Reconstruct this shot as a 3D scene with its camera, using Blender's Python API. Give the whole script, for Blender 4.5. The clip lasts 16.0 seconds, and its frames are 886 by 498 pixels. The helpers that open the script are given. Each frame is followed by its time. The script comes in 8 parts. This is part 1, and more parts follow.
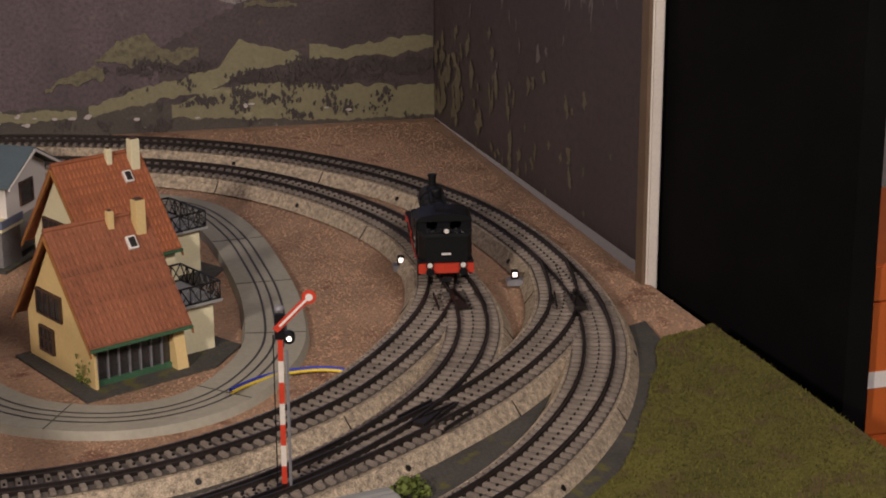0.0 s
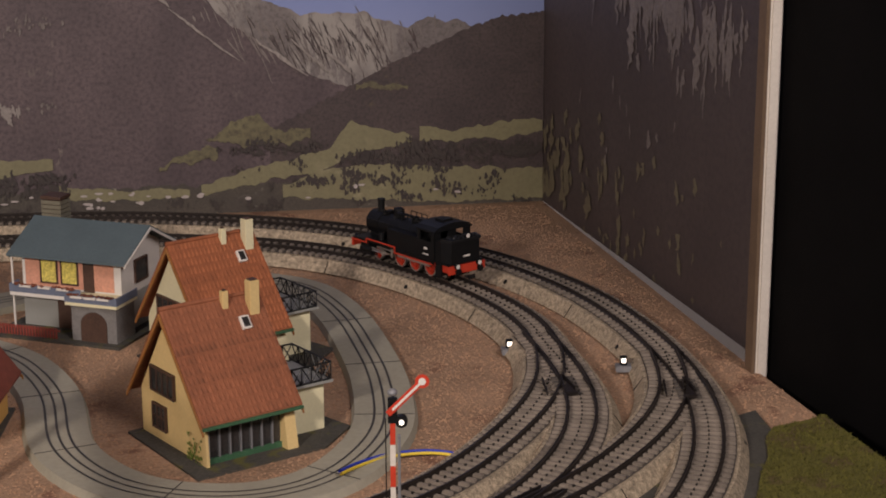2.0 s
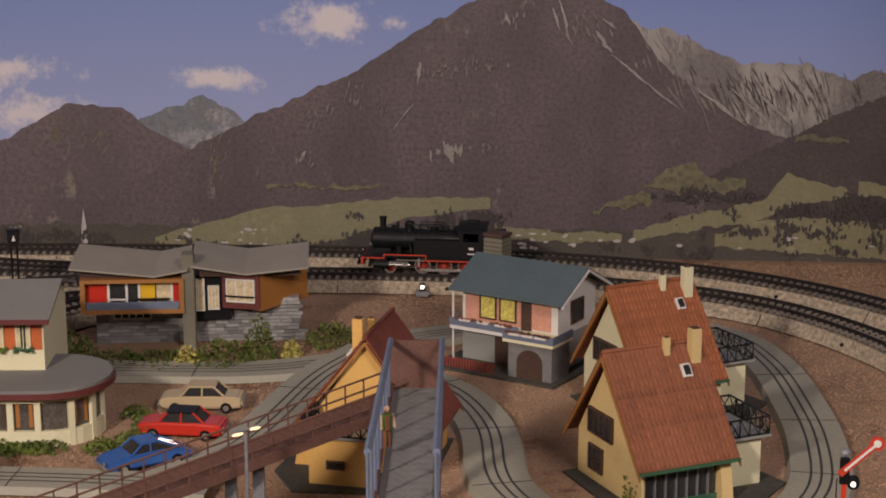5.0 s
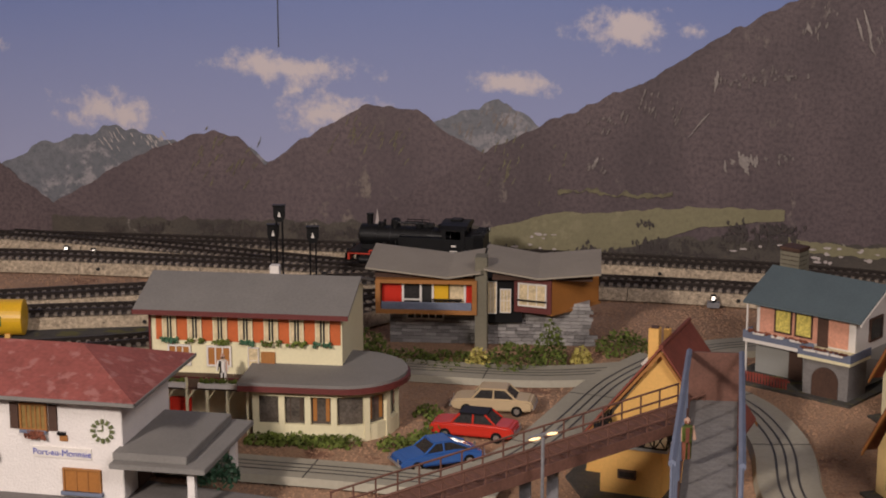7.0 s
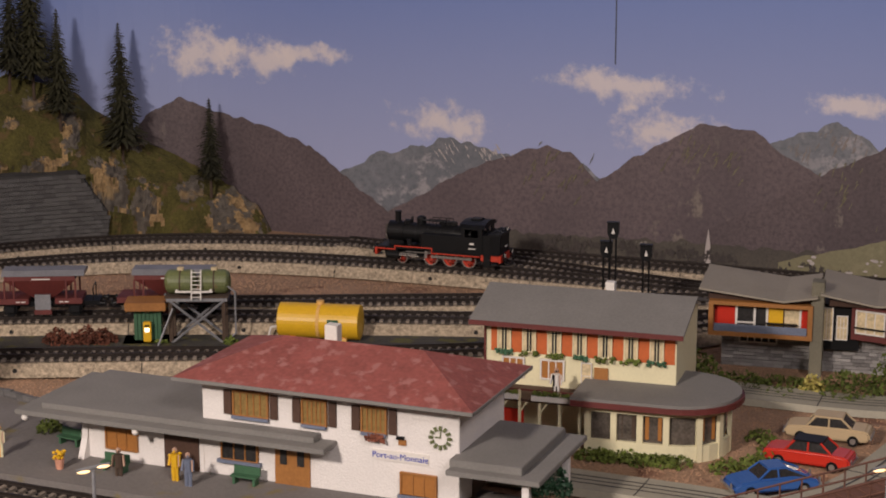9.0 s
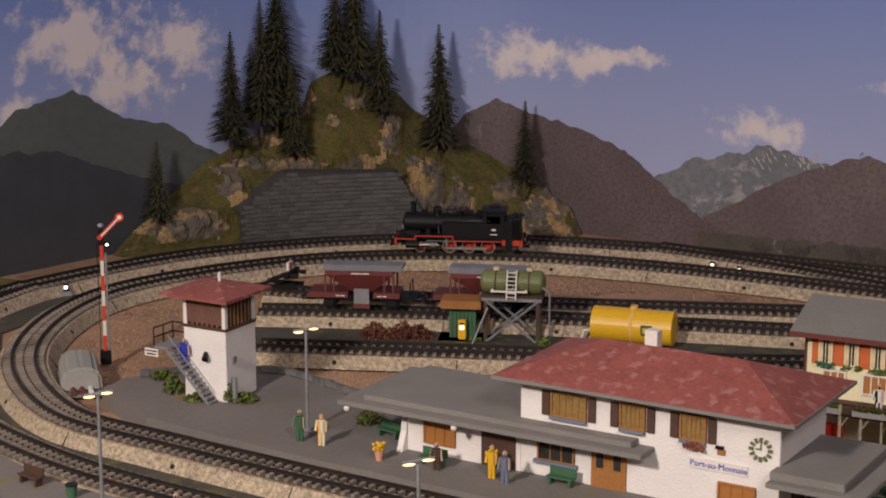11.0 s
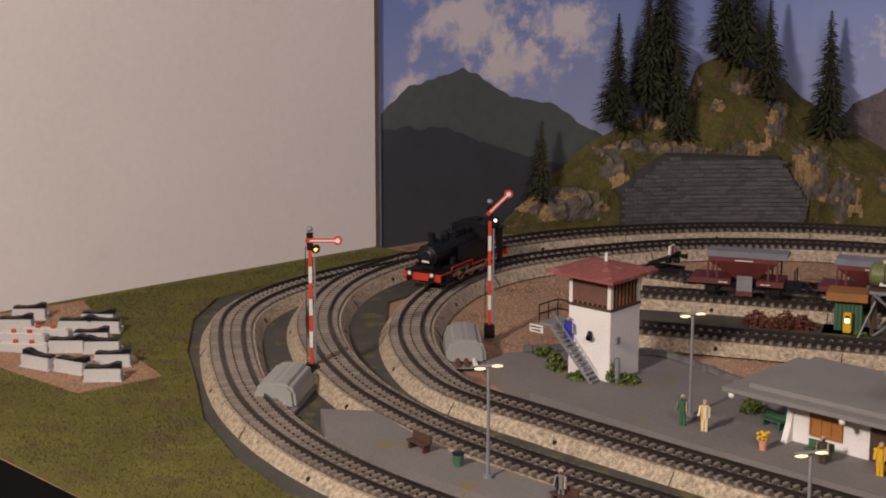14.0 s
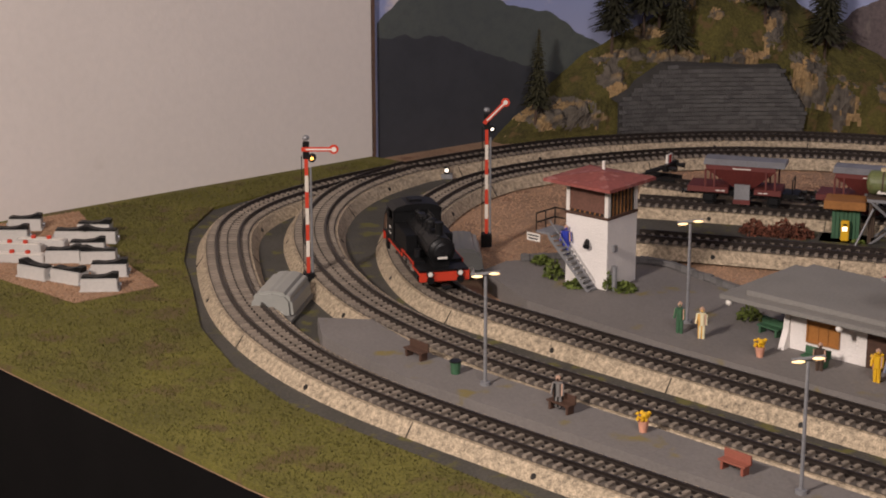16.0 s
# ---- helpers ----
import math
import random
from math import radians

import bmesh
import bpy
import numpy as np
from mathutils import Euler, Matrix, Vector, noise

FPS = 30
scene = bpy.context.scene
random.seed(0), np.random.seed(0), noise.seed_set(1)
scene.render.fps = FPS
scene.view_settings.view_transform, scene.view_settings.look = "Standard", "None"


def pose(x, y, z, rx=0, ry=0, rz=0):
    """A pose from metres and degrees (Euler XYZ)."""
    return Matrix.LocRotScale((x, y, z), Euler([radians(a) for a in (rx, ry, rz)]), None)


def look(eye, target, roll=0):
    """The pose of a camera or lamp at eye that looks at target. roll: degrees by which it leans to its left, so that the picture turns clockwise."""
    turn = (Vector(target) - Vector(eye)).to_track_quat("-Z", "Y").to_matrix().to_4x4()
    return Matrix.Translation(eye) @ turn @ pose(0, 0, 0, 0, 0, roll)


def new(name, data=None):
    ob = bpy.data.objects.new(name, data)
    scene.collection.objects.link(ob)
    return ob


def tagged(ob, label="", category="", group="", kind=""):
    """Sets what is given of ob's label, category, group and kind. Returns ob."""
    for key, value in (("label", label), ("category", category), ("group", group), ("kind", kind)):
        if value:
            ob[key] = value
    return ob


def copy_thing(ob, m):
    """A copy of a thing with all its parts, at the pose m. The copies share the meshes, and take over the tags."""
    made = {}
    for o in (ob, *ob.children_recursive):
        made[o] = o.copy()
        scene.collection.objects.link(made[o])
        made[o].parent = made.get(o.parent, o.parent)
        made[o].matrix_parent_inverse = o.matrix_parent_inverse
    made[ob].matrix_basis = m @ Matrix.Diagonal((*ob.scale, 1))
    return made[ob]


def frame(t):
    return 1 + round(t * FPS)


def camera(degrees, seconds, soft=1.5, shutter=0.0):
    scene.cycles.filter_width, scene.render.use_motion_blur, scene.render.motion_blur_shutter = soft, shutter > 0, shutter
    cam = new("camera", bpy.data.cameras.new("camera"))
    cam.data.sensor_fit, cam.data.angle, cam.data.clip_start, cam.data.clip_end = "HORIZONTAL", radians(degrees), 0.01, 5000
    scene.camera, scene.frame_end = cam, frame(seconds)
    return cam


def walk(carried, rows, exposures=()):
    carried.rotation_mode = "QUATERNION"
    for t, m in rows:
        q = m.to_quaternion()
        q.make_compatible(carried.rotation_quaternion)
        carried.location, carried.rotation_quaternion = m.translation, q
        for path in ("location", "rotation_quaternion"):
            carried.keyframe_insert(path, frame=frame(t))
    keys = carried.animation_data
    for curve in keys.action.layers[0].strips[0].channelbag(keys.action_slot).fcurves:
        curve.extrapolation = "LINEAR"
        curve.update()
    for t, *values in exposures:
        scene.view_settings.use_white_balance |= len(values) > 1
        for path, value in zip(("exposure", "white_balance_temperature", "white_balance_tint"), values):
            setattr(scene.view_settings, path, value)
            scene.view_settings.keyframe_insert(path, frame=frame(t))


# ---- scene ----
cam = camera(27.36, 16.0, soft=1.9)
PATH = [
    (0.0, 0.036, 0.1089, 0.355, -17.847, -17.244, 0.243), (0.5, 0.0354, 0.1089, 0.3562, -17.391, -16.525, 0.183),
    (1.0, 0.0347, 0.1087, 0.3571, -17.149, -15.945, 0.163), (1.5, 0.032, 0.1084, 0.3584, -15.882, -15.37, 0.145),
    (2.0, 0.0284, 0.1079, 0.3597, -14.625, -14.778, 0.132), (2.5, 0.0246, 0.1079, 0.3604, -12.977, -14.26, 0.14),
    (3.0, 0.0213, 0.1077, 0.361, -11.385, -13.826, 0.135), (3.5, 0.0169, 0.1085, 0.3611, -9.411, -13.568, 0.113),
    (4.0, 0.0114, 0.1091, 0.3613, -6.76, -13.412, 0.076), (6.5, -0.011, 0.1102, 0.3603, 4.768, -13.283, 0.089),
    (7.0, -0.0148, 0.11, 0.3614, 6.982, -13.136, 0.058), (7.5, -0.0192, 0.1089, 0.362, 9.526, -12.916, 0.056),
    (8.0, -0.0238, 0.1075, 0.3619, 12.084, -12.73, 0.067), (8.5, -0.0284, 0.1066, 0.3608, 14.504, -12.592, 0.018),
    (9.0, -0.0329, 0.1054, 0.3608, 16.909, -12.57, 0.016), (11.5, -0.0533, 0.0963, 0.3605, 28.612, -12.408, 0.005),
    (12.0, -0.0568, 0.0939, 0.3605, 30.884, -12.395, -0.022), (12.5, -0.0597, 0.0913, 0.3609, 33.031, -12.397, -0.049),
    (13.0, -0.0623, 0.0891, 0.3608, 34.97, -12.408, -0.083), (13.5, -0.0648, 0.0873, 0.36, 36.689, -12.563, -0.086),
    (14.0, -0.0656, 0.0864, 0.3595, 37.817, -12.949, -0.037), (14.5, -0.0662, 0.0865, 0.3585, 37.893, -13.51, 0.035),
    (15.0, -0.0667, 0.0868, 0.3575, 37.908, -14.182, 0.086), (15.5, -0.0672, 0.0874, 0.3567, 37.884, -14.9, 0.113),
    (16.0, -0.0672, 0.0886, 0.3555, 37.719, -15.674, 0.092),
]
walk(cam, [(t, pose(x, y, z, 90 + pitch, 0, yaw) @ pose(0, 0, 0, 0, 0, -roll)) for t, x, y, z, yaw, pitch, roll in PATH],
     exposures=[(0.0, 0.0), (16.0, 0.0)])

# ---- light: warm unseen lamp low at front left, added fill at right, room bounce ----
world = bpy.data.worlds.new("room_glow")
scene.world = world
world.use_nodes = True
world.node_tree.nodes["Background"].inputs[0].default_value = (0.92, 0.86, 0.89, 1)
world.node_tree.nodes["Background"].inputs[1].default_value = 0.2


def area_lamp(name, at, aim, size, watts, colour):
    data = bpy.data.lights.new(name, "AREA")
    data.shape, data.size, data.energy, data.color = "DISK", size, watts, colour
    ob = new(name, data)
    ob.matrix_world = look(at, aim)
    return ob


area_lamp("low_key_lamp", (-0.66, -0.10, 0.68), (-0.35, 1.35, 0.05), 0.12, 14.8, (1.0, 0.862, 0.79))
# unseen fill, added to brighten the right-hand end of the layout
area_lamp("right_fill_lamp", (0.62, -0.20, 1.10), (0.05, 1.2, 0.0), 0.5, 12.5, (1.0, 0.880, 0.875))


# ---- materials ----
def material(name, colour, rough=0.7, metal=0.0, vary=0.25, scale=60.0, fine=600.0, bump=0.0, spec=0.5, spot=None, spots=0.0, glow=0.0, island=False, emit=None):
    m = bpy.data.materials.new(name)
    m.use_nodes = True
    nt = m.node_tree
    b = nt.nodes["Principled BSDF"]
    b.inputs["Roughness"].default_value, b.inputs["Metallic"].default_value = rough, metal
    b.inputs["Specular IOR Level"].default_value = spec
    co = nt.nodes.new("ShaderNodeTexCoord")
    n1, n2 = nt.nodes.new("ShaderNodeTexNoise"), nt.nodes.new("ShaderNodeTexNoise")
    n1.inputs["Scale"].default_value, n2.inputs["Scale"].default_value = scale, fine
    n1.inputs["Detail"].default_value, n2.inputs["Detail"].default_value = 5, 3
    for n in (n1, n2):
        nt.links.new(co.outputs["Object"], n.inputs["Vector"])
    add = nt.nodes.new("ShaderNodeMath")
    nt.links.new(n1.outputs["Fac"], add.inputs[0]), nt.links.new(n2.outputs["Fac"], add.inputs[1])
    last = add.outputs[0]
    if island:
        info = nt.nodes.new("ShaderNodeObjectInfo")
        geo = nt.nodes.new("ShaderNodeNewGeometry")
        mixr = nt.nodes.new("ShaderNodeMath")
        nt.links.new(info.outputs["Random"], mixr.inputs[0]), nt.links.new(geo.outputs["Random Per Island"], mixr.inputs[1])
        half = nt.nodes.new("ShaderNodeMath")
        half.operation = "MULTIPLY_ADD"
        nt.links.new(mixr.outputs[0], half.inputs[0])
        half.inputs[1].default_value = 0.5
        nt.links.new(last, half.inputs[2])
        off = nt.nodes.new("ShaderNodeMath")
        off.operation = "SUBTRACT"
        nt.links.new(half.outputs[0], off.inputs[0])
        off.inputs[1].default_value = 0.5
        last = off.outputs[0]
    rng = nt.nodes.new("ShaderNodeMapRange")
    rng.inputs["From Min"].default_value, rng.inputs["From Max"].default_value = 0.6, 1.4
    rng.inputs["To Min"].default_value, rng.inputs["To Max"].default_value = 1 - vary, 1 + vary
    nt.links.new(last, rng.inputs["Value"])
    mul = nt.nodes.new("ShaderNodeVectorMath")
    mul.operation = "SCALE"
    mul.inputs[0].default_value = colour
    nt.links.new(rng.outputs[0], mul.inputs["Scale"])
    out = mul.outputs[0]
    if spot:
        n3 = nt.nodes.new("ShaderNodeTexNoise")
        n3.inputs["Scale"].default_value, n3.inputs["Detail"].default_value = scale * 2.3, 6
        nt.links.new(co.outputs["Object"], n3.inputs["Vector"])
        cut = nt.nodes.new("ShaderNodeMapRange")
        cut.inputs["From Min"].default_value, cut.inputs["From Max"].default_value = 0.62 - spots * 0.3, 0.72 - spots * 0.3
        nt.links.new(n3.outputs["Fac"], cut.inputs["Value"])
        mx = nt.nodes.new("ShaderNodeMix")
        mx.data_type = "RGBA"
        nt.links.new(cut.outputs[0], mx.inputs[0]), nt.links.new(out, mx.inputs[6])
        mx.inputs[7].default_value = (*spot, 1)
        out = mx.outputs[2]
    nt.links.new(out, b.inputs["Base Color"])
    if bump:
        bp = nt.nodes.new("ShaderNodeBump")
        bp.inputs["Strength"].default_value, bp.inputs["Distance"].default_value = bump, 0.001
        nt.links.new(add.outputs[0], bp.inputs["Height"]), nt.links.new(bp.outputs[0], b.inputs["Normal"])
    if emit:
        b.inputs["Emission Color"].default_value, b.inputs["Emission Strength"].default_value = (*emit, 1), glow
    return m


M = dict(
    gravel=material("brown_gravel", (0.33, 0.205, 0.125), 0.95, vary=0.45, scale=18, fine=420, bump=0.9, spot=(0.20, 0.10, 0.06), spots=0.1),
    grass=material("grass_flock", (0.118, 0.105, 0.016), 0.95, vary=0.5, scale=20, fine=500, bump=1.0, spot=(0.105, 0.075, 0.025), spots=0.3),
    blade=material("grass_tuft", (0.120, 0.110, 0.017), 0.9, vary=0.5, scale=12, fine=300, island=True),
    soil=material("dark_soil", (0.06, 0.055, 0.045), 0.95, vary=0.4, scale=30, fine=500, bump=0.8, spot=(0.11, 0.10, 0.025), spots=0.2),
    ballast=material("cream_ballast", (0.43, 0.345, 0.24), 0.7, vary=0.85, scale=330, fine=1300, bump=1.0, spot=(0.20, 0.15, 0.11), spots=-0.05),
    bed=material("track_bed", (0.098, 0.082, 0.068), 0.9, vary=0.4, scale=80, fine=900, bump=0.6),
    sleeper=material("sleeper", (0.215, 0.178, 0.142), 0.75, vary=0.3, scale=90, fine=900, island=True, bump=0.3),
    rail=material("rail_steel", (0.055, 0.045, 0.04), 0.42, 0.75, vary=0.4, scale=40),
    stud=material("stud", (0.02, 0.018, 0.016), 0.5, 0.5),
    platform=material("platform_grey", (0.17, 0.155, 0.145), 0.9, vary=0.18, scale=16, fine=500, bump=0.4, spot=(0.19, 0.15, 0.05), spots=0.03),
    road=material("road_grey", (0.35, 0.325, 0.25), 0.75, vary=0.12, scale=12, fine=300, bump=0.2),
    slot=material("slot_dark", (0.05, 0.045, 0.04), 0.6),
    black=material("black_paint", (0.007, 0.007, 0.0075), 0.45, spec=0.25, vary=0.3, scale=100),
    satin=material("black_satin", (0.012, 0.012, 0.013), 0.4, spec=0.3, vary=0.4, scale=150),
    red=material("red_paint", (0.52, 0.045, 0.02), 0.45, vary=0.15),
    chrome=material("bright_metal", (0.52, 0.49, 0.45), 0.30, 0.75, vary=0.1),
    white=material("white_paint", (0.72, 0.68, 0.62), 0.6, vary=0.08, scale=20),
    offwhite=material("dull_white_plastic", (0.52, 0.50, 0.47), 0.5, vary=0.1, scale=60),
    plaster=material("white_plaster", (0.76, 0.72, 0.68), 0.85, vary=0.08, scale=50, fine=700, bump=0.5),
    yellowwall=material("yellow_wall", (0.68, 0.50, 0.22), 0.8, vary=0.1, scale=25),
    cream=material("cream_wall", (0.74, 0.68, 0.44), 0.8, vary=0.08, scale=25),
    ochre=material("ochre_wall", (0.72, 0.42, 0.12), 0.75, vary=0.1, scale=30),
    rooftile=material("orange_tiles", (0.31, 0.098, 0.038), 0.8, vary=0.25, scale=30, fine=300, island=True, bump=0.2),
    rooftile_dark=material("brown_tiles", (0.235, 0.080, 0.036), 0.8, vary=0.3, scale=30, fine=300, island=True, bump=0.2),
    darktile=material("dark_red_tiles", (0.20, 0.052, 0.032), 0.8, vary=0.25, scale=30, fine=300, island=True, bump=0.2),
    redroof=material("red_tiles", (0.25, 0.070, 0.058), 0.8, vary=0.3, scale=60, fine=400, spot=(0.34, 0.14, 0.125), spots=0.22),
    slate=material("grey_roof", (0.20, 0.19, 0.175), 0.85, vary=0.15, scale=30, bump=0.2),
    blueslate=material("blue_grey_roof", (0.085, 0.115, 0.125), 0.8, vary=0.15, scale=40),
    wood=material("brown_wood", (0.33, 0.14, 0.035), 0.6, vary=0.25, scale=40),
    darkwood=material("dark_wood", (0.07, 0.035, 0.022), 0.7, vary=0.3, scale=60),
    shutter=material("orange_shutter", (0.52, 0.12, 0.03), 0.7, vary=0.15),
    dullred=material("faded_red_paint", (0.27, 0.085, 0.055), 0.7, vary=0.2),
    glass=material("dark_window", (0.035, 0.033, 0.032), 0.12, vary=0.5, scale=70),
    amberpane=material("amber_pane", (0.26, 0.17, 0.06), 0.3, vary=0.4, scale=120),
    curtain=material("curtain", (0.62, 0.50, 0.30), 0.8, vary=0.4, scale=120),
    paleyellow=material("pale_blossom", (0.40, 0.34, 0.09), 0.8, vary=0.4, island=True),
    beigeroof=material("beige_roof", (0.30, 0.265, 0.21), 0.85, vary=0.12, scale=30, bump=0.2),
    cafeglass=material("cafe_glass", (0.10, 0.085, 0.07), 0.15, vary=0.6, scale=90),
    green=material("green_paint", (0.045, 0.12, 0.06), 0.6),
    olive_stone=material("olive_slab", (0.17, 0.155, 0.11), 0.85, vary=0.2, scale=40, bump=0.3),
    stone=material("grey_stone", (0.23, 0.22, 0.21), 0.9, vary=0.95, scale=60, fine=400, island=True, bump=0.6),
    rock=material("rock_face", (0.108, 0.092, 0.074), 0.95, vary=0.6, scale=22, fine=160, bump=1.0, spot=(0.26, 0.18, 0.09), spots=0.2),
    leaf=material("leaf_green", (0.10, 0.13, 0.02), 0.8, vary=0.5, island=True),
    needle=material("fir_needles", (0.036, 0.034, 0.014), 0.9, vary=0.5, island=True),
    bark=material("bark", (0.07, 0.045, 0.03), 0.9),
    redbush=material("red_brown_bush", (0.17, 0.055, 0.03), 0.9, vary=0.5, island=True),
    yellow=material("yellow_paint", (0.72, 0.42, 0.02), 0.4, vary=0.1),
    olive=material("olive_tank", (0.125, 0.145, 0.055), 0.5, vary=0.35, scale=60, spot=(0.20, 0.13, 0.06), spots=0.05),
    fencered=material("fence_red", (0.26, 0.05, 0.035), 0.7, vary=0.2),
    wagonred=material("oxide_red", (0.125, 0.026, 0.022), 0.6, vary=0.2, scale=80),
    grey=material("grey_plastic", (0.30, 0.30, 0.275), 0.45, vary=0.06),
    mast=material("mast_grey", (0.25, 0.25, 0.26), 0.5, 0.3),
    blue=material("blue_car_paint", (0.035, 0.11, 0.34), 0.25, vary=0.08),
    carred=material("red_car_paint", (0.55, 0.035, 0.02), 0.25, vary=0.08),
    beige=material("beige_car_paint", (0.52, 0.40, 0.24), 0.3, vary=0.06),
    bluerail=material("blue_grey_steel", (0.15, 0.175, 0.24), 0.55, vary=0.2),
    bridge=material("rust_bridge", (0.14, 0.065, 0.045), 0.8, vary=0.3, scale=80),
    skin=material("figure_paint", (0.45, 0.28, 0.2), 0.7),
    orange=material("orange_card", (0.50, 0.11, 0.018), 0.6, vary=0.08),
    wallwhite=material("white_wall", (0.72, 0.66, 0.62), 0.9, vary=0.04, scale=8, fine=160, bump=0.25, spot=(0.60, 0.54, 0.49), spots=-0.12),
    doorblack=material("black_board", (0.004, 0.0035, 0.0035), 0.8, spec=0.1, vary=0.4, scale=30),
    edgebrown=material("brown_lip", (0.16, 0.105, 0.065), 0.6, vary=0.2, scale=40),
    alu=material("pale_strip", (0.66, 0.60, 0.52), 0.5, vary=0.1, scale=30),
    floor=material("dark_floor", (0.008, 0.007, 0.006), 0.95, spec=0.1, vary=0.3, scale=4),
    lamp_warm=material("lit_warm", (1, 0.8, 0.5), 0.5, emit=(1.0, 0.62, 0.28), glow=1.5),
    lamp_white=material("lit_white", (1, 0.95, 0.9), 0.5, emit=(1.0, 0.86, 0.72), glow=2.2),
    lamp_amber=material("lit_amber", (1, 0.6, 0.2), 0.5, emit=(1.0, 0.40, 0.06), glow=3.5),
    pink=material("salmon_wall", (0.62, 0.30, 0.20), 0.75),
    yellowdots=material("yellow_curtain", (0.62, 0.52, 0.12), 0.8, vary=0.5, scale=300),
    blockgrey=material("grey_block", (0.19, 0.18, 0.17), 0.85, vary=0.25, scale=60, bump=0.3),
    cable_b=material("blue_cable", (0.03, 0.05, 0.40), 0.5),
    cable_y=material("yellow_cable", (0.75, 0.55, 0.05), 0.5),
    dwood=material("rust_brown_panel", (0.36, 0.145, 0.03), 0.65, vary=0.15, scale=40),
)


# ---- mesh helpers ----
def obj(name, bm, mat, parent=None, label="", smooth=False, m=None):
    me = bpy.data.meshes.new(name)
    bm.normal_update()
    bm.to_mesh(me)
    bm.free()
    for x in (mat if isinstance(mat, (list, tuple)) else [mat]):
        me.materials.append(M[x] if isinstance(x, str) else x)
    if smooth:
        me.polygons.foreach_set("use_smooth", [True] * len(me.polygons))
    ob = new(name, me)
    if parent:
        ob.parent = parent
    if m is not None:
        ob.matrix_local = m
    if label:
        ob["label"] = label
    return ob


part = obj


def thing(name, m, label, category, group="", kind=""):
    ob = new(name)
    ob.empty_display_size = 0.01
    ob.matrix_world = m
    return tagged(ob, label, category, group, kind)


def box(bm, x0, x1, y0, y1, z0, z1, bevel=0.0, m=None):
    r = bmesh.ops.create_cube(bm, size=1)
    vs = r["verts"]
    bmesh.ops.transform(bm, verts=vs, matrix=Matrix.Translation(((x0 + x1) / 2, (y0 + y1) / 2, (z0 + z1) / 2)) @ Matrix.Diagonal((abs(x1 - x0), abs(y1 - y0), abs(z1 - z0), 1)))
    if bevel:
        es = list({e for v in vs for e in v.link_edges})
        r = bmesh.ops.bevel(bm, geom=es, offset=bevel, segments=2, affect="EDGES")
        vs = list({v for f in r["faces"] for v in f.verts} | {v for v in vs if v.is_valid})
    if m is not None:
        bmesh.ops.transform(bm, verts=[v for v in vs if v.is_valid], matrix=m)
    return bm


def B(*a, **k):
    return box(bmesh.new(), *a, **k)


def cyl(bm, p, q, r, r2=None, seg=12, caps=True):
    p, q = Vector(p), Vector(q)
    d = q - p
    m = Matrix.Translation((p + q) / 2) @ d.to_track_quat("Z", "Y").to_matrix().to_4x4()
    bmesh.ops.create_cone(bm, cap_ends=caps, segments=seg, radius1=r, radius2=r if r2 is None else r2, depth=d.length, matrix=m)
    return bm


def C(*a, **k):
    return cyl(bmesh.new(), *a, **k)


def ball(bm, c, r, sub=1, sq=(1, 1, 1), jitter=0.0, rng=random):
    res = bmesh.ops.create_icosphere(bm, subdivisions=sub, radius=r)
    for v in res["verts"]:
        k = 1 + (rng.random() - 0.5) * 2 * jitter
        v.co = Vector((v.co.x * sq[0] * k, v.co.y * sq[1] * k, v.co.z * sq[2] * k)) + Vector(c)
    return bm


def prism(pts, z0, z1, bm=None):
    """An upright solid over a flat outline."""
    bm = bm or bmesh.new()
    lo, hi = [bm.verts.new((x, y, z0)) for x, y in pts], [bm.verts.new((x, y, z1)) for x, y in pts]
    fs = [bm.faces.new(hi), bm.faces.new(lo[::-1])]
    n = len(pts)
    for i in range(n):
        bm.faces.new((lo[i], lo[(i + 1) % n], hi[(i + 1) % n], hi[i]))
    bmesh.ops.recalc_face_normals(bm, faces=bm.faces)
    return bm


def extrude_x(pts, x0, x1, bm=None):
    """A solid with an outline in y, z and ends at x0 and x1."""
    bm = bm or bmesh.new()
    a, b = [bm.verts.new((x0, y, z)) for y, z in pts], [bm.verts.new((x1, y, z)) for y, z in pts]
    bm.faces.new(a[::-1]), bm.faces.new(b)
    n = len(pts)
    for i in range(n):
        bm.faces.new((a[i], a[(i + 1) % n], b[(i + 1) % n], b[i]))
    bmesh.ops.recalc_face_normals(bm, faces=bm.faces)
    return bm


def smooth_line(pts, closed=False, step=0.004, rounds=150):
    p = np.array(pts, float)
    if closed:
        p = np.vstack([p, p[:1]])
    seg = np.r_[0, np.cumsum(np.hypot(*np.diff(p, axis=0).T))]
    s = np.linspace(0, seg[-1], int(seg[-1] / step) + 1)
    q = np.c_[np.interp(s, seg, p[:, 0]), np.interp(s, seg, p[:, 1])]
    if closed:
        q = q[:-1]
    for _ in range(rounds):
        if closed:
            q = (np.roll(q, 1, 0) + 2 * q + np.roll(q, -1, 0)) / 4
        else:
            q[1:-1] = (q[:-2] + 2 * q[1:-1] + q[2:]) / 4
    return np.vstack([q, q[:1]]) if closed else q


def arclen(q):
    return np.r_[0, np.cumsum(np.hypot(*np.diff(q, axis=0).T))]


def along(q, s):
    """Place and heading at length s on a line."""
    u = arclen(q)
    x, y = np.interp(s, u, q[:, 0]), np.interp(s, u, q[:, 1])
    e = 0.004
    dx = np.interp(s + e, u, q[:, 0]) - np.interp(s - e, u, q[:, 0])
    dy = np.interp(s + e, u, q[:, 1]) - np.interp(s - e, u, q[:, 1])
    return float(x), float(y), math.atan2(dy, dx)


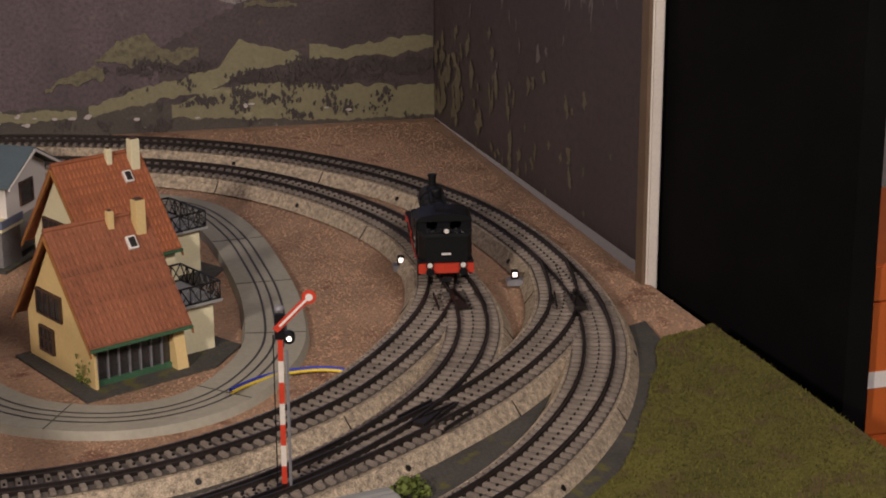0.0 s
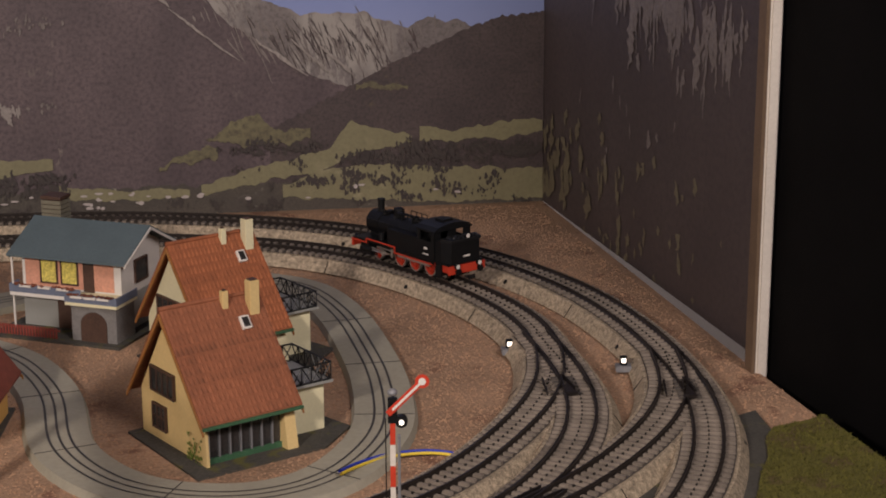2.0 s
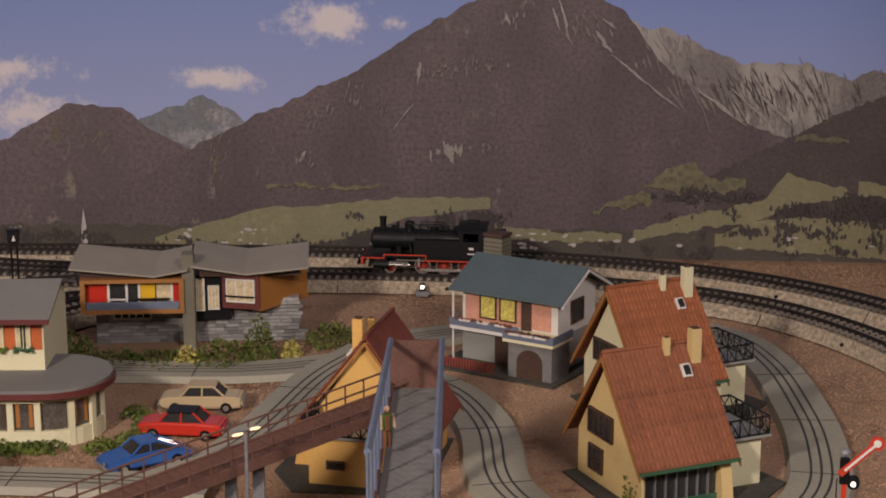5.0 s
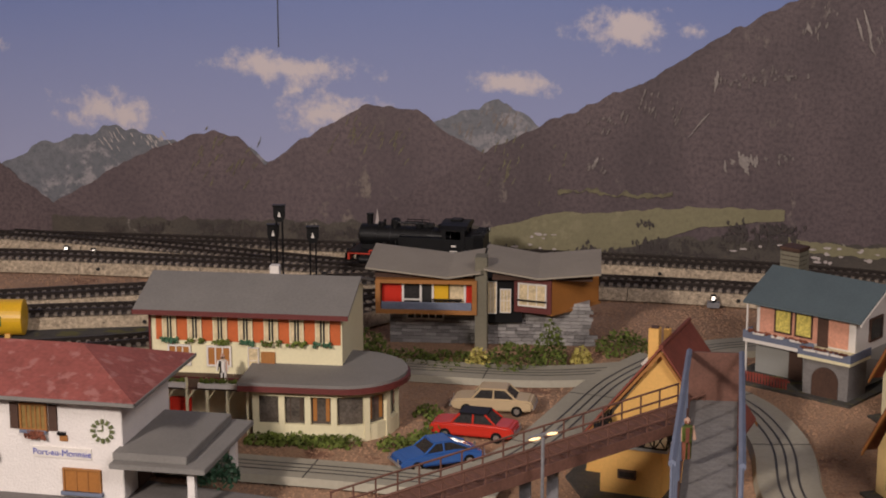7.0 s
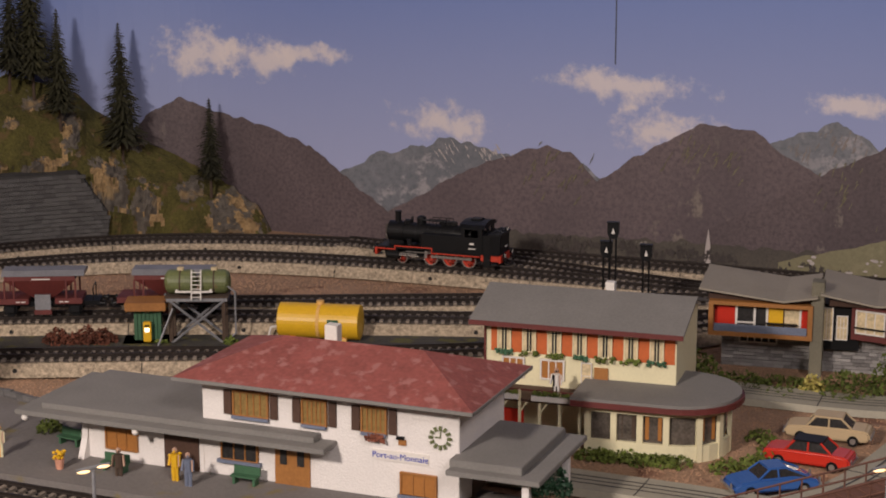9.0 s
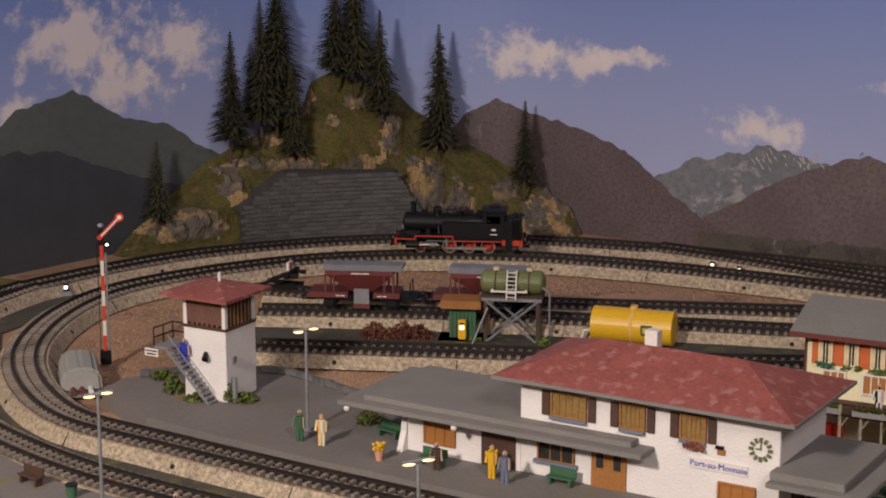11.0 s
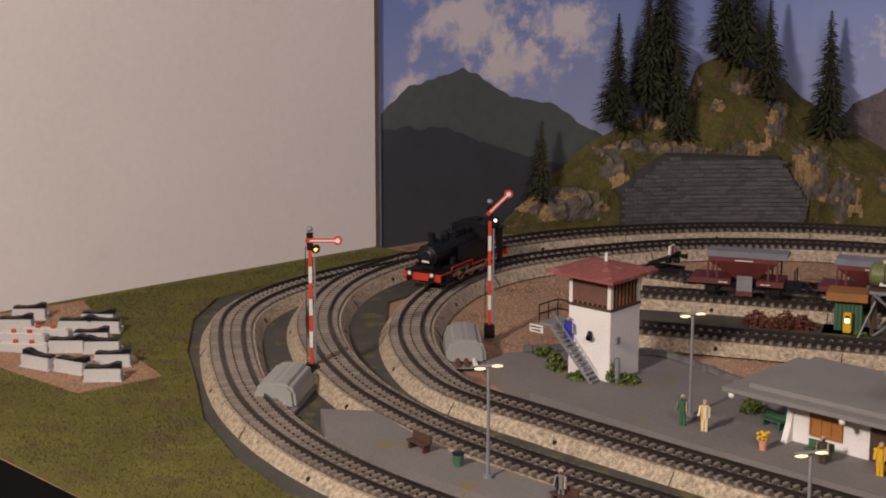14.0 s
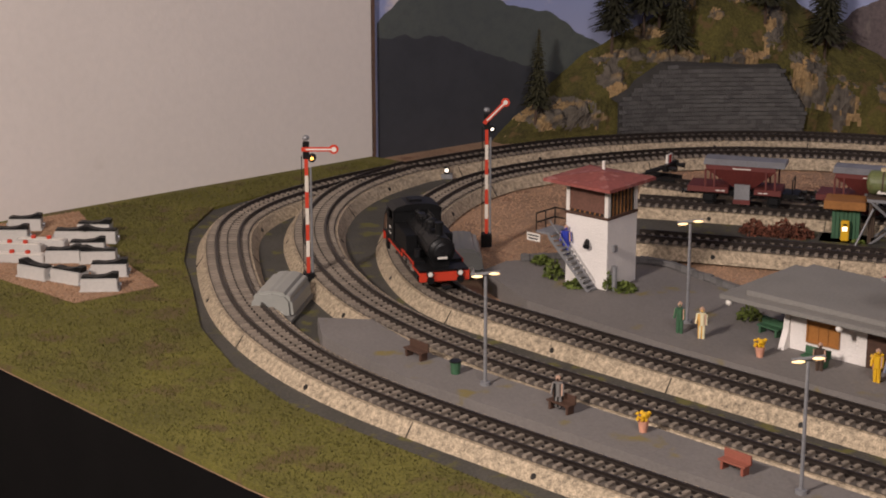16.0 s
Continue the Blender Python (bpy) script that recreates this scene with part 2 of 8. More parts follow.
def sweep(q, section, bm=None, closed=False):
    """A strip or tube along a flat line; section points are (sideways, z)."""
    bm = bm or bmesh.new()
    t = np.gradient(q, axis=0)
    if closed:
        t[0] = t[-1] = q[1] - q[-2]
    t /= np.linalg.norm(t, axis=1, keepdims=True) + 1e-12
    n = np.c_[-t[:, 1], t[:, 0]]
    rows = [[bm.verts.new((q[i, 0] + n[i, 0] * a, q[i, 1] + n[i, 1] * a, z)) for a, z in section] for i in range(len(q))]
    for r0, r1 in zip(rows[:-1], rows[1:]):
        for j in range(len(section) - 1):
            bm.faces.new((r0[j], r0[j + 1], r1[j + 1], r1[j]))
    bmesh.ops.recalc_face_normals(bm, faces=bm.faces)
    return bm


# ---- the room and the table ----
TABLE_Z = -0.012


def structure(name, bm, mat, label, smooth=False):
    return tagged(obj(name, bm, mat, smooth=smooth), label, "", "", "structure")


BACK = smooth_line([(0.512, 1.612), (-0.72, 1.74), (-0.80, 1.738), (-0.90, 1.70), (-0.99, 1.62), (-1.055, 1.50), (-1.104, 1.322)], step=0.01, rounds=40)
BACK_S = arclen(BACK)


def on_back(u, off=0.0):
    """Place on the backdrop at length u from its right-hand corner, off metres in front of it."""
    x, y, a = along(BACK, u)
    return x + off * math.cos(a + math.pi / 2), y + off * math.sin(a + math.pi / 2)


ground_outline = [(-1.20, 0.795), (-0.928, 0.752), (-0.672, 0.708), (0.50, 0.56), (0.50, 1.13), (0.512, 1.62), (-0.72, 1.75), (-0.90, 1.72), (-1.10, 1.45), (-1.10, 1.32), (-1.22, 0.9)]
structure("ground", prism(ground_outline, -0.0132, TABLE_Z), "gravel", "table top strewn with brown gravel")
structure("table_frame", prism([(x * 0.998, y + 0.001) for x, y in ground_outline], -0.12, -0.0130), "doorblack", "black frame under the table top")
structure("floor", B(-4, 3, -3, 4, -0.95, -0.9), "floor", "dark floor of the room")
structure("ceiling", B(-4, 3, -3, 4, 2.3, 2.35), "wallwhite", "white ceiling")
structure("wall_south", B(-4, 3, -3.05, -3, -0.9, 2.3), "wallwhite", "plain white wall")
structure("wall_north", B(-4, 3, 2.3, 2.35, -0.9, 2.3), "wallwhite", "plain white wall")
structure("wall_east", B(3, 3.05, -3, 4, -0.9, 2.3), "doorblack", "dark wall")
wall = prism([(-1.100, 1.320), (-1.40, 0.05), (-1.46, 0.06), (-1.15, 1.325)], -0.9, 2.3)
structure("wall_west", wall, "wallwhite", "white plastered wall with faint stains")
structure("trim", prism([(-1.0975, 1.3225), (-1.0995, 1.3205), (-1.106, 1.3215), (-1.104, 1.3265)], TABLE_Z, 0.9), "darkwood", "thin brown edge strip of the backdrop")
structure("wall_board", prism([(0.5128, 1.131), (0.520, 1.131), (0.526, 1.63), (0.518, 1.63)], TABLE_Z, 0.8), "doorblack", "board behind the printed rock wall")
structure("edge_strip", B(0.4972, 0.5052, 1.119, 1.131, TABLE_Z - 0.01, 0.8, 0.0012), "alu", "pale metal edge strip of the board")
structure("trim", B(0.4946, 0.4970, 1.1196, 1.131, TABLE_Z - 0.01, 0.8, 0.0005), "edgebrown", "thin brown wooden lip beside the metal strip")
structure("door_black", prism([(0.509, 1.130), (0.547, 0.955), (0.5622, 0.955), (0.553, 1.130)], -0.9, 1.2), "doorblack", "black wooden door beside the table")


# ---- the printed backdrop: mountains, meadows and sky on a curved board ----
def print_mat(name, base, dark, light=None, scale=40.0, amount=0.5, tall=1.0):
    """Printed landscape: soft tone, fine grain of woods or grass, and clustered pale rock."""
    m = bpy.data.materials.new(name)
    m.use_nodes = True
    nt = m.node_tree
    b = nt.nodes["Principled BSDF"]
    b.inputs["Roughness"].default_value = 0.55
    uv = nt.nodes.new("ShaderNodeUVMap")
    mp = nt.nodes.new("ShaderNodeMapping")
    mp.inputs["Scale"].default_value = (1, tall, 1)
    mp.inputs["Rotation"].default_value = (0, 0, 0.25)
    nt.links.new(uv.outputs[0], mp.inputs[0])

    def tone(src, sc, detail, rough, lo, hi):
        n = nt.nodes.new("ShaderNodeTexNoise")
        n.inputs["Scale"].default_value, n.inputs["Detail"].default_value, n.inputs["Roughness"].default_value = sc, detail, rough
        nt.links.new(src, n.inputs["Vector"])
        r = nt.nodes.new("ShaderNodeMapRange")
        r.inputs["From Min"].default_value, r.inputs["From Max"].default_value = lo, hi
        nt.links.new(n.outputs["Fac"], r.inputs["Value"])
        return r.outputs[0]

    def blend(fac, a, c):
        mx = nt.nodes.new("ShaderNodeMix")
        mx.data_type = "RGBA"
        nt.links.new(fac, mx.inputs[0])
        for k, v in ((6, a), (7, c)):
            if isinstance(v, tuple):
                mx.inputs[k].default_value = (*v, 1)
            else:
                nt.links.new(v, mx.inputs[k])
        return mx.outputs[2]

    mid = tuple(0.5 * (x + y) for x, y in zip(base, dark))
    soft = blend(tone(mp.outputs[0], scale * 0.16, 5, 0.6, 0.36, 0.64), mid, base)
    out = blend(tone(uv.outputs[0], scale * 3.0, 6, 0.72, 0.30, 0.56), dark, soft)
    if light:
        streak = tone(mp.outputs[0], scale * 0.75, 10, 0.72, 0.60 - 0.2 * amount, 0.68 - 0.2 * amount)
        where = tone(uv.outputs[0], scale * 0.13, 3, 0.5, 0.56 - 0.16 * amount, 0.70 - 0.16 * amount)
        both = nt.nodes.new("ShaderNodeMath")
        both.operation = "MULTIPLY"
        nt.links.new(streak, both.inputs[0]), nt.links.new(where, both.inputs[1])
        out = blend(both.outputs[0], out, light)
    nt.links.new(out, b.inputs["Base Color"])
    return m


def sky_mat():
    m = bpy.data.materials.new("printed_sky")
    m.use_nodes = True
    nt = m.node_tree
    b = nt.nodes["Principled BSDF"]
    b.inputs["Roughness"].default_value = 0.5
    uv = nt.nodes.new("ShaderNodeUVMap")
    sep = nt.nodes.new("ShaderNodeSeparateXYZ")
    nt.links.new(uv.outputs[0], sep.inputs[0])
    ramp = nt.nodes.new("ShaderNodeMapRange")
    ramp.inputs["From Min"].default_value, ramp.inputs["From Max"].default_value = 0.04, 0.24
    nt.links.new(sep.outputs[1], ramp.inputs["Value"])
    mx = nt.nodes.new("ShaderNodeMix")
    mx.data_type = "RGBA"
    nt.links.new(ramp.outputs[0], mx.inputs[0])
    mx.inputs[6].default_value, mx.inputs[7].default_value = (0.40, 0.43, 0.63, 1), (0.150, 0.222, 0.50, 1)
    out = mx.outputs[2]
    noi = nt.nodes.new("ShaderNodeTexNoise")
    noi.inputs["Scale"].default_value, noi.inputs["Detail"].default_value, noi.inputs["Roughness"].default_value = 34, 10, 0.66
    nt.links.new(uv.outputs[0], noi.inputs["Vector"])
    # clouds: u, v, half width, half height
    for u, v, w, h in ((1.045, 0.105, 0.052, 0.020), (0.866, 0.148, 0.070, 0.017), (0.822, 0.108, 0.056, 0.020), (0.665, 0.143, 0.038, 0.012),
                       (0.565, 0.193, 0.045, 0.020), (0.506, 0.190, 0.018, 0.009), (1.293, 0.162, 0.052, 0.026), (1.235, 0.158, 0.050, 0.020), (1.185, 0.164, 0.040, 0.012),
                       (1.752, 0.190, 0.075, 0.045), (1.70, 0.145, 0.06, 0.03), (1.645, 0.178, 0.05, 0.035), (1.825, 0.13, 0.03, 0.02)):
        d = nt.nodes.new("ShaderNodeVectorMath")
        d.operation = "SUBTRACT"
        nt.links.new(uv.outputs[0], d.inputs[0])
        d.inputs[1].default_value = (u, v, 0)
        s = nt.nodes.new("ShaderNodeVectorMath")
        s.operation = "MULTIPLY"
        nt.links.new(d.outputs[0], s.inputs[0])
        s.inputs[1].default_value = (1 / w, 1 / h, 0)
        ln = nt.nodes.new("ShaderNodeVectorMath")
        ln.operation = "LENGTH"
        nt.links.new(s.outputs[0], ln.inputs[0])
        ad = nt.nodes.new("ShaderNodeMath")
        ad.operation = "MULTIPLY_ADD"
        nt.links.new(noi.outputs["Fac"], ad.inputs[0])
        ad.inputs[1].default_value = 3.4
        sub = nt.nodes.new("ShaderNodeMath")
        sub.operation = "SUBTRACT"
        nt.links.new(ln.outputs["Value"], sub.inputs[0])
        sub.inputs[1].default_value = 1.7
        nt.links.new(sub.outputs[0], ad.inputs[2])
        r = nt.nodes.new("ShaderNodeMapRange")
        r.interpolation_type = "SMOOTHSTEP"
        r.inputs["From Min"].default_value, r.inputs["From Max"].default_value = 1.05, 0.22
        r.inputs["To Max"].default_value = 0.85
        nt.links.new(ad.outputs[0], r.inputs["Value"])
        c = nt.nodes.new("ShaderNodeMix")
        c.data_type = "RGBA"
        nt.links.new(r.outputs[0], c.inputs[0]), nt.links.new(out, c.inputs[6])
        c.inputs[7].default_value = (0.74, 0.66, 0.64, 1)
        out = c.outputs[2]
    nt.links.new(out, b.inputs["Base Color"])
    return m


def printed(name, us, lows, highs, mat, off, label):
    """A printed area of the backdrop between a lower and an upper edge."""
    bm = bmesh.new()
    uvl = bm.loops.layers.uv.new("UVMap")
    rows = []
    for u, lo, hi in zip(us, lows, highs):
        x, y = on_back(u, off)
        rows.append([(bm.verts.new((x, y, lo + (hi - lo) * k / 4)), u, lo + (hi - lo) * k / 4) for k in range(5)])
    for r0, r1 in zip(rows[:-1], rows[1:]):
        for k in range(4):
            q = (r0[k], r1[k], r1[k + 1], r0[k + 1])
            f = bm.faces.new([c[0] for c in q])
            for lp, c in zip(f.loops, q):
                lp[uvl].uv = (c[1], c[2])
    return part(name, bm, mat, backdrop)


def ridge(name, pts, mat, off, rough=0.004, fineness=60, low=TABLE_Z, seed=0.0):
    """A printed mountain: its skyline runs through a few summits and saddles, broken up by noise."""
    p = sorted(pts)
    us = np.linspace(p[0][0], p[-1][0], int((p[-1][0] - p[0][0]) / 0.0025) + 2)
    hs = np.interp(us, [a for a, _ in p], [b for _, b in p])
    hs = [h + rough * noise.fractal(Vector((u * fineness, seed, 0)), 1.0, 2.0, 5) for u, h in zip(us, hs)]
    return printed(name, us, [low] * len(us), [max(h, low + 0.0005) for h in hs], mat, off, "")


backdrop = tagged(new("backdrop"), "printed mountain panorama with blue sky on a curved board", "", "", "structure")
allu = np.linspace(0, BACK_S[-1], 120)
printed("sky", allu, [TABLE_Z] * 120, [0.60] * 120, sky_mat(), 0.0, "")
PUR, PURD = (0.142, 0.104, 0.107), (0.053, 0.039, 0.044)
far_m = print_mat("far_ridge_print", (0.20, 0.205, 0.225), (0.11, 0.12, 0.135), (0.33, 0.31, 0.32), 60, 0.45)
mid_m = print_mat("mid_ridge_print", (0.158, 0.116, 0.119), (0.071, 0.053, 0.060), (0.22, 0.18, 0.15), 80, 0.3, 0.6)
big_m = print_mat("big_mountain_print", PUR, PURD, (0.23, 0.19, 0.165), 95, 0.18, 0.5)
rocky_m = print_mat("rocky_ridge_print", (0.23, 0.20, 0.19), (0.10, 0.085, 0.085), (0.34, 0.31, 0.28), 90, 0.9, 0.35)
wood_m = print_mat("wooded_slope_print", (0.098, 0.072, 0.068), (0.038, 0.029, 0.031), (0.13, 0.10, 0.06), 120, 0.12)
meadow_m = print_mat("meadow_print", (0.245, 0.225, 0.125), (0.185, 0.165, 0.095), (0.30, 0.27, 0.16), 70, 0.4)
olive_m = print_mat("olive_rock_print", (0.20, 0.175, 0.11), (0.13, 0.105, 0.07), None, 60)
scrub_m = print_mat("scrub_print", (0.20, 0.18, 0.095), (0.070, 0.055, 0.042), None, 60)
crag_m = print_mat("pale_crag_print", (0.25, 0.215, 0.195), (0.13, 0.108, 0.10), None, 90)
gully_m = print_mat("gully_print", (0.37, 0.33, 0.30), (0.20, 0.17, 0.155), None, 110)
house_m = print_mat("house_print", (0.52, 0.47, 0.44), (0.40, 0.34, 0.32), None, 200)
tree_m = print_mat("printed_trees", (0.070, 0.056, 0.048), (0.035, 0.028, 0.028), None, 120)
green_m = print_mat("green_hill_print", (0.105, 0.118, 0.108), (0.072, 0.084, 0.086), None, 30)
darkhill_m = print_mat("dark_hill_print", (0.054, 0.057, 0.066), (0.040, 0.043, 0.051), None, 14)
village_m = print_mat("village_print", (0.10, 0.085, 0.065), (0.045, 0.038, 0.036), (0.42, 0.38, 0.33), 170, 0.16)

ridge("far_ridge", [(1.17, 0.03), (1.151, 0.050), (1.104, 0.074), (1.058, 0.083), (1.045, 0.092), (1.003, 0.086), (0.96, 0.075), (0.90, 0.075), (0.87, 0.06)], far_m, 0.0006, 0.006, 50, seed=1)
ridge("far_peak", [(0.77, 0.08), (0.731, 0.106), (0.701, 0.117), (0.675, 0.128), (0.635, 0.105), (0.60, 0.08)], far_m, 0.0006, 0.004, 70, seed=2)
ridge("mid_ridge", [(1.12, 0.005), (1.09, 0.021), (1.009, 0.067), (0.94, 0.091), (0.915, 0.086), (0.889, 0.061), (0.86, 0.03)], mid_m, 0.0010, 0.003, 60, seed=3)
ridge("dome_mountain", [(0.95, 0.01), (0.922, 0.028), (0.889, 0.061), (0.84, 0.094), (0.793, 0.119), (0.746, 0.116), (0.716, 0.094), (0.69, 0.082), (0.60, 0.04)], mid_m, 0.0012, 0.003, 60, seed=4)
ridge("rocky_ridge", [(0.40, 0.20), (0.33, 0.205), (0.312, 0.195), (0.273, 0.186), (0.249, 0.176), (0.220, 0.161), (0.162, 0.158), (0.118, 0.146), (0.104, 0.155), (0.062, 0.145), (0.03, 0.13)], rocky_m, 0.0010, 0.005, 60, seed=5)
ridge("great_mountain", [(0.80, 0.015), (0.73, 0.055), (0.695, 0.075), (0.635, 0.107), (0.547, 0.146), (0.478, 0.190), (0.449, 0.206), (0.40, 0.228), (0.35, 0.226), (0.316, 0.205), (0.302, 0.191), (0.283, 0.162), (0.259, 0.142), (0.206, 0.107), (0.13, 0.08)], big_m, 0.0014, 0.004, 60, seed=6)
ridge("wooded_ridge", [(0.24, 0.06), (0.162, 0.100), (0.132, 0.116), (0.103, 0.128), (0.064, 0.145), (0.040, 0.153), (0.0, 0.157)], wood_m, 0.0018, 0.0028, 230, seed=7)
ridge("dark_spur", [(1.36, 0.085), (1.350, 0.101), (1.316, 0.117), (1.282, 0.105), (1.222, 0.091), (1.174, 0.072), (1.138, 0.044), (1.096, 0.016), (1.05, 0.0)], big_m, 0.0017, 0.003, 90, seed=8)
ridge("dark_spur_foot", [(1.60, 0.06), (1.45, 0.09), (1.36, 0.085)], big_m, 0.0015, 0.003, 90, seed=18)
ridge("green_mountain", [(1.853, 0.112), (1.823, 0.134), (1.79, 0.140), (1.759, 0.146), (1.706, 0.116), (1.655, 0.104), (1.617, 0.078), (1.58, 0.06), (1.54, 0.045)], green_m, 0.0009, 0.003, 60, seed=9)
ridge("dark_hill", [(1.853, 0.098), (1.786, 0.094), (1.694, 0.059), (1.618, 0.035), (1.50, 0.02)], darkhill_m, 0.0012, 0.003, 60, seed=10)
ridge("valley", [(1.10, 0.004), (0.95, 0.008), (0.80, 0.012), (0.60, 0.012), (0.30, 0.014), (0.0, 0.012)], village_m, 0.0022, 0.004, 80, seed=11)


def field(name, u, v, w, h, seed, mat):
    """A printed patch with a ragged upper and lower edge."""
    n = 44
    us, lo, hi = [], [], []
    for k in range(n + 1):
        s = -1 + 2 * k / n
        uu = min(max(u + s * w, 0.002), 1.85)
        g = math.sqrt(max(0, 1 - s * s))
        a = noise.fractal(Vector((uu * 45, seed * 3.1, 0.0)), 0.9, 2.1, 6)
        b = noise.fractal(Vector((uu * 45, seed * 3.1, 7.0)), 0.9, 2.1, 6)
        top, bot = v + h * g * (1 + 0.8 * a), v - h * g * (1 + 0.8 * b)
        us.append(uu)
        hi.append(max(top, bot + 0.0002, TABLE_Z + 0.0004))
        lo.append(max(min(bot, top), TABLE_Z))
    return printed(name, us, lo, hi, mat, 0.0041 + 0.00003 * (seed % 12), "")


def band(name, upper, lower, seed, mat, rough=0.0035):
    """A printed stretch between an upper and a lower edge, both broken by noise."""
    up, lo = sorted(upper), sorted(lower)
    us = np.linspace(max(up[0][0], lo[0][0]), min(up[-1][0], lo[-1][0]), 90)
    hs = np.interp(us, [a for a, _ in up], [b for _, b in up])
    ls = np.interp(us, [a for a, _ in lo], [b for _, b in lo])
    top, bot = [], []
    for u, h, l in zip(us, hs, ls):
        h += rough * noise.fractal(Vector((u * 70, seed * 3.7, 0)), 0.9, 2.1, 6)
        l += rough * noise.fractal(Vector((u * 70, seed * 3.7, 9)), 0.9, 2.1, 6)
        top.append(max(h, l + 0.0003, TABLE_Z + 0.0004))
        bot.append(max(min(l, h), TABLE_Z))
    return printed(name, us, bot, top, mat, 0.0026 + 0.00004 * (seed % 12), "")


def on_print(u, v, off):
    return (*on_back(min(max(u, 0.001), 1.85), off), v)


def on_side(u, v, off):
    return (0.5115 - off, u, v)


def streaks(name, rows, mat, off, parent, place=on_print, seed=1):
    """Ragged printed strokes: gullies, cliffs and bare strips, each from one point to another."""
    r = random.Random(seed)
    bm = bmesh.new()
    uvl = bm.loops.layers.uv.new("UVMap")
    for u0, v0, u1, v1, w in rows:
        up = off + r.random() * 0.0003
        n = max(5, int(math.hypot(u1 - u0, v1 - v0) / 0.004))
        dx, dy = u1 - u0, v1 - v0
        ln = math.hypot(dx, dy) + 1e-9
        nx, ny = -dy / ln, dx / ln
        pts = []
        for k in range(n + 1):
            f = k / n
            wid = w * (math.sin(math.pi * min(0.98, f + 0.04)) ** 0.7) * r.uniform(0.35, 1.2) + 0.0001
            sh = r.uniform(-0.5, 0.5) * w
            cu, cv = u0 + dx * f + nx * sh, v0 + dy * f + ny * sh
            pts.append([(cu + nx * wid, cv + ny * wid), (cu - nx * wid, cv - ny * wid)])
        vs = [[(bm.verts.new(place(a, max(b, TABLE_Z + 0.0002), up)), (a, b)) for a, b in row] for row in pts]
        for r0, r1 in zip(vs[:-1], vs[1:]):
            q = (r0[0], r0[1], r1[1], r1[0])
            f = bm.faces.new([c[0] for c in q])
            for lp, c in zip(f.loops, q):
                lp[uvl].uv = c[1]
    return part(name, bm, mat, parent)


def crags(u, v, w, h, n, slant, seed, length=0.014, width=0.0016):
    """Strokes of bare rock gathered round one place."""
    r = random.Random(seed)
    rows = []
    for _ in range(n):
        a, b = u + r.gauss(0, w), v + r.gauss(0, h)
        l = length * r.uniform(0.3, 1.1)
        rows.append((a, b, a + l * (slant + r.uniform(-0.25, 0.25)), b - l, width * r.uniform(0.3, 1.1)))
    return rows


def grove(u0, u1, v0, v1, n, seed):
    """Printed dark trees: small upright strokes."""
    r = random.Random(seed)
    rows = []
    heart = (u0, v0)
    for k in range(n):
        if k % 14 == 0:
            heart = (r.uniform(u0, u1), r.uniform(v0, v1))
        a, b = r.gauss(heart[0], 0.0055), r.gauss(heart[1], 0.0022)
        h = r.uniform(0.002, 0.0062)
        rows.append((a, b, a + r.uniform(-0.0004, 0.0004), b + h, h * 0.26))
    return rows


rng = random.Random(5)
band("meadow", [(0.72, 0.002), (0.66, 0.018), (0.624, 0.029), (0.566, 0.033), (0.503, 0.040), (0.424, 0.041)], [(0.72, -0.006), (0.577, -0.004), (0.538, 0.008), (0.504, 0.020), (0.465, 0.026), (0.421, 0.032)], 1, meadow_m, 0.002)
band("meadow", [(0.30, 0.012), (0.26, 0.026), (0.22, 0.033), (0.19, 0.042), (0.171, 0.064), (0.141, 0.057), (0.117, 0.051)], [(0.30, 0.004), (0.25, 0.014), (0.20, 0.022), (0.171, 0.034), (0.117, 0.046)], 2, meadow_m)
band("meadow", [(0.23, 0.010), (0.20, 0.022), (0.16, 0.027), (0.10, 0.024), (0.06, 0.021), (0.0, 0.019)], [(0.23, 0.0), (0.1, -0.008), (0.0, -0.010)], 3, meadow_m)
band("meadow", [(0.11, 0.060), (0.077, 0.054), (0.037, 0.061), (0.010, 0.063), (0.001, 0.062)], [(0.11, 0.047), (0.077, 0.046), (0.037, 0.046), (0.001, 0.051)], 4, meadow_m)
band("scrub", [(0.295, 0.052), (0.274, 0.066), (0.25, 0.073), (0.235, 0.062), (0.205, 0.056)], [(0.295, 0.050), (0.25, 0.046), (0.205, 0.051)], 5, scrub_m, 0.006)
band("scrub", [(0.335, 0.030), (0.31, 0.042), (0.285, 0.046)], [(0.335, 0.029), (0.285, 0.037)], 6, scrub_m, 0.005)
band("scrub", [(0.165, 0.099), (0.145, 0.098), (0.12, 0.095)], [(0.165, 0.094), (0.12, 0.091)], 7, scrub_m, 0.004)
band("scrub", [(0.62, 0.050), (0.57, 0.048), (0.52, 0.052)], [(0.62, 0.046), (0.52, 0.047)], 8, scrub_m, 0.005)
band("meadow", [(0.42, 0.016), (0.36, 0.011), (0.31, 0.010)], [(0.42, 0.006), (0.36, 0.003), (0.31, 0.004)], 9, meadow_m, 0.003)
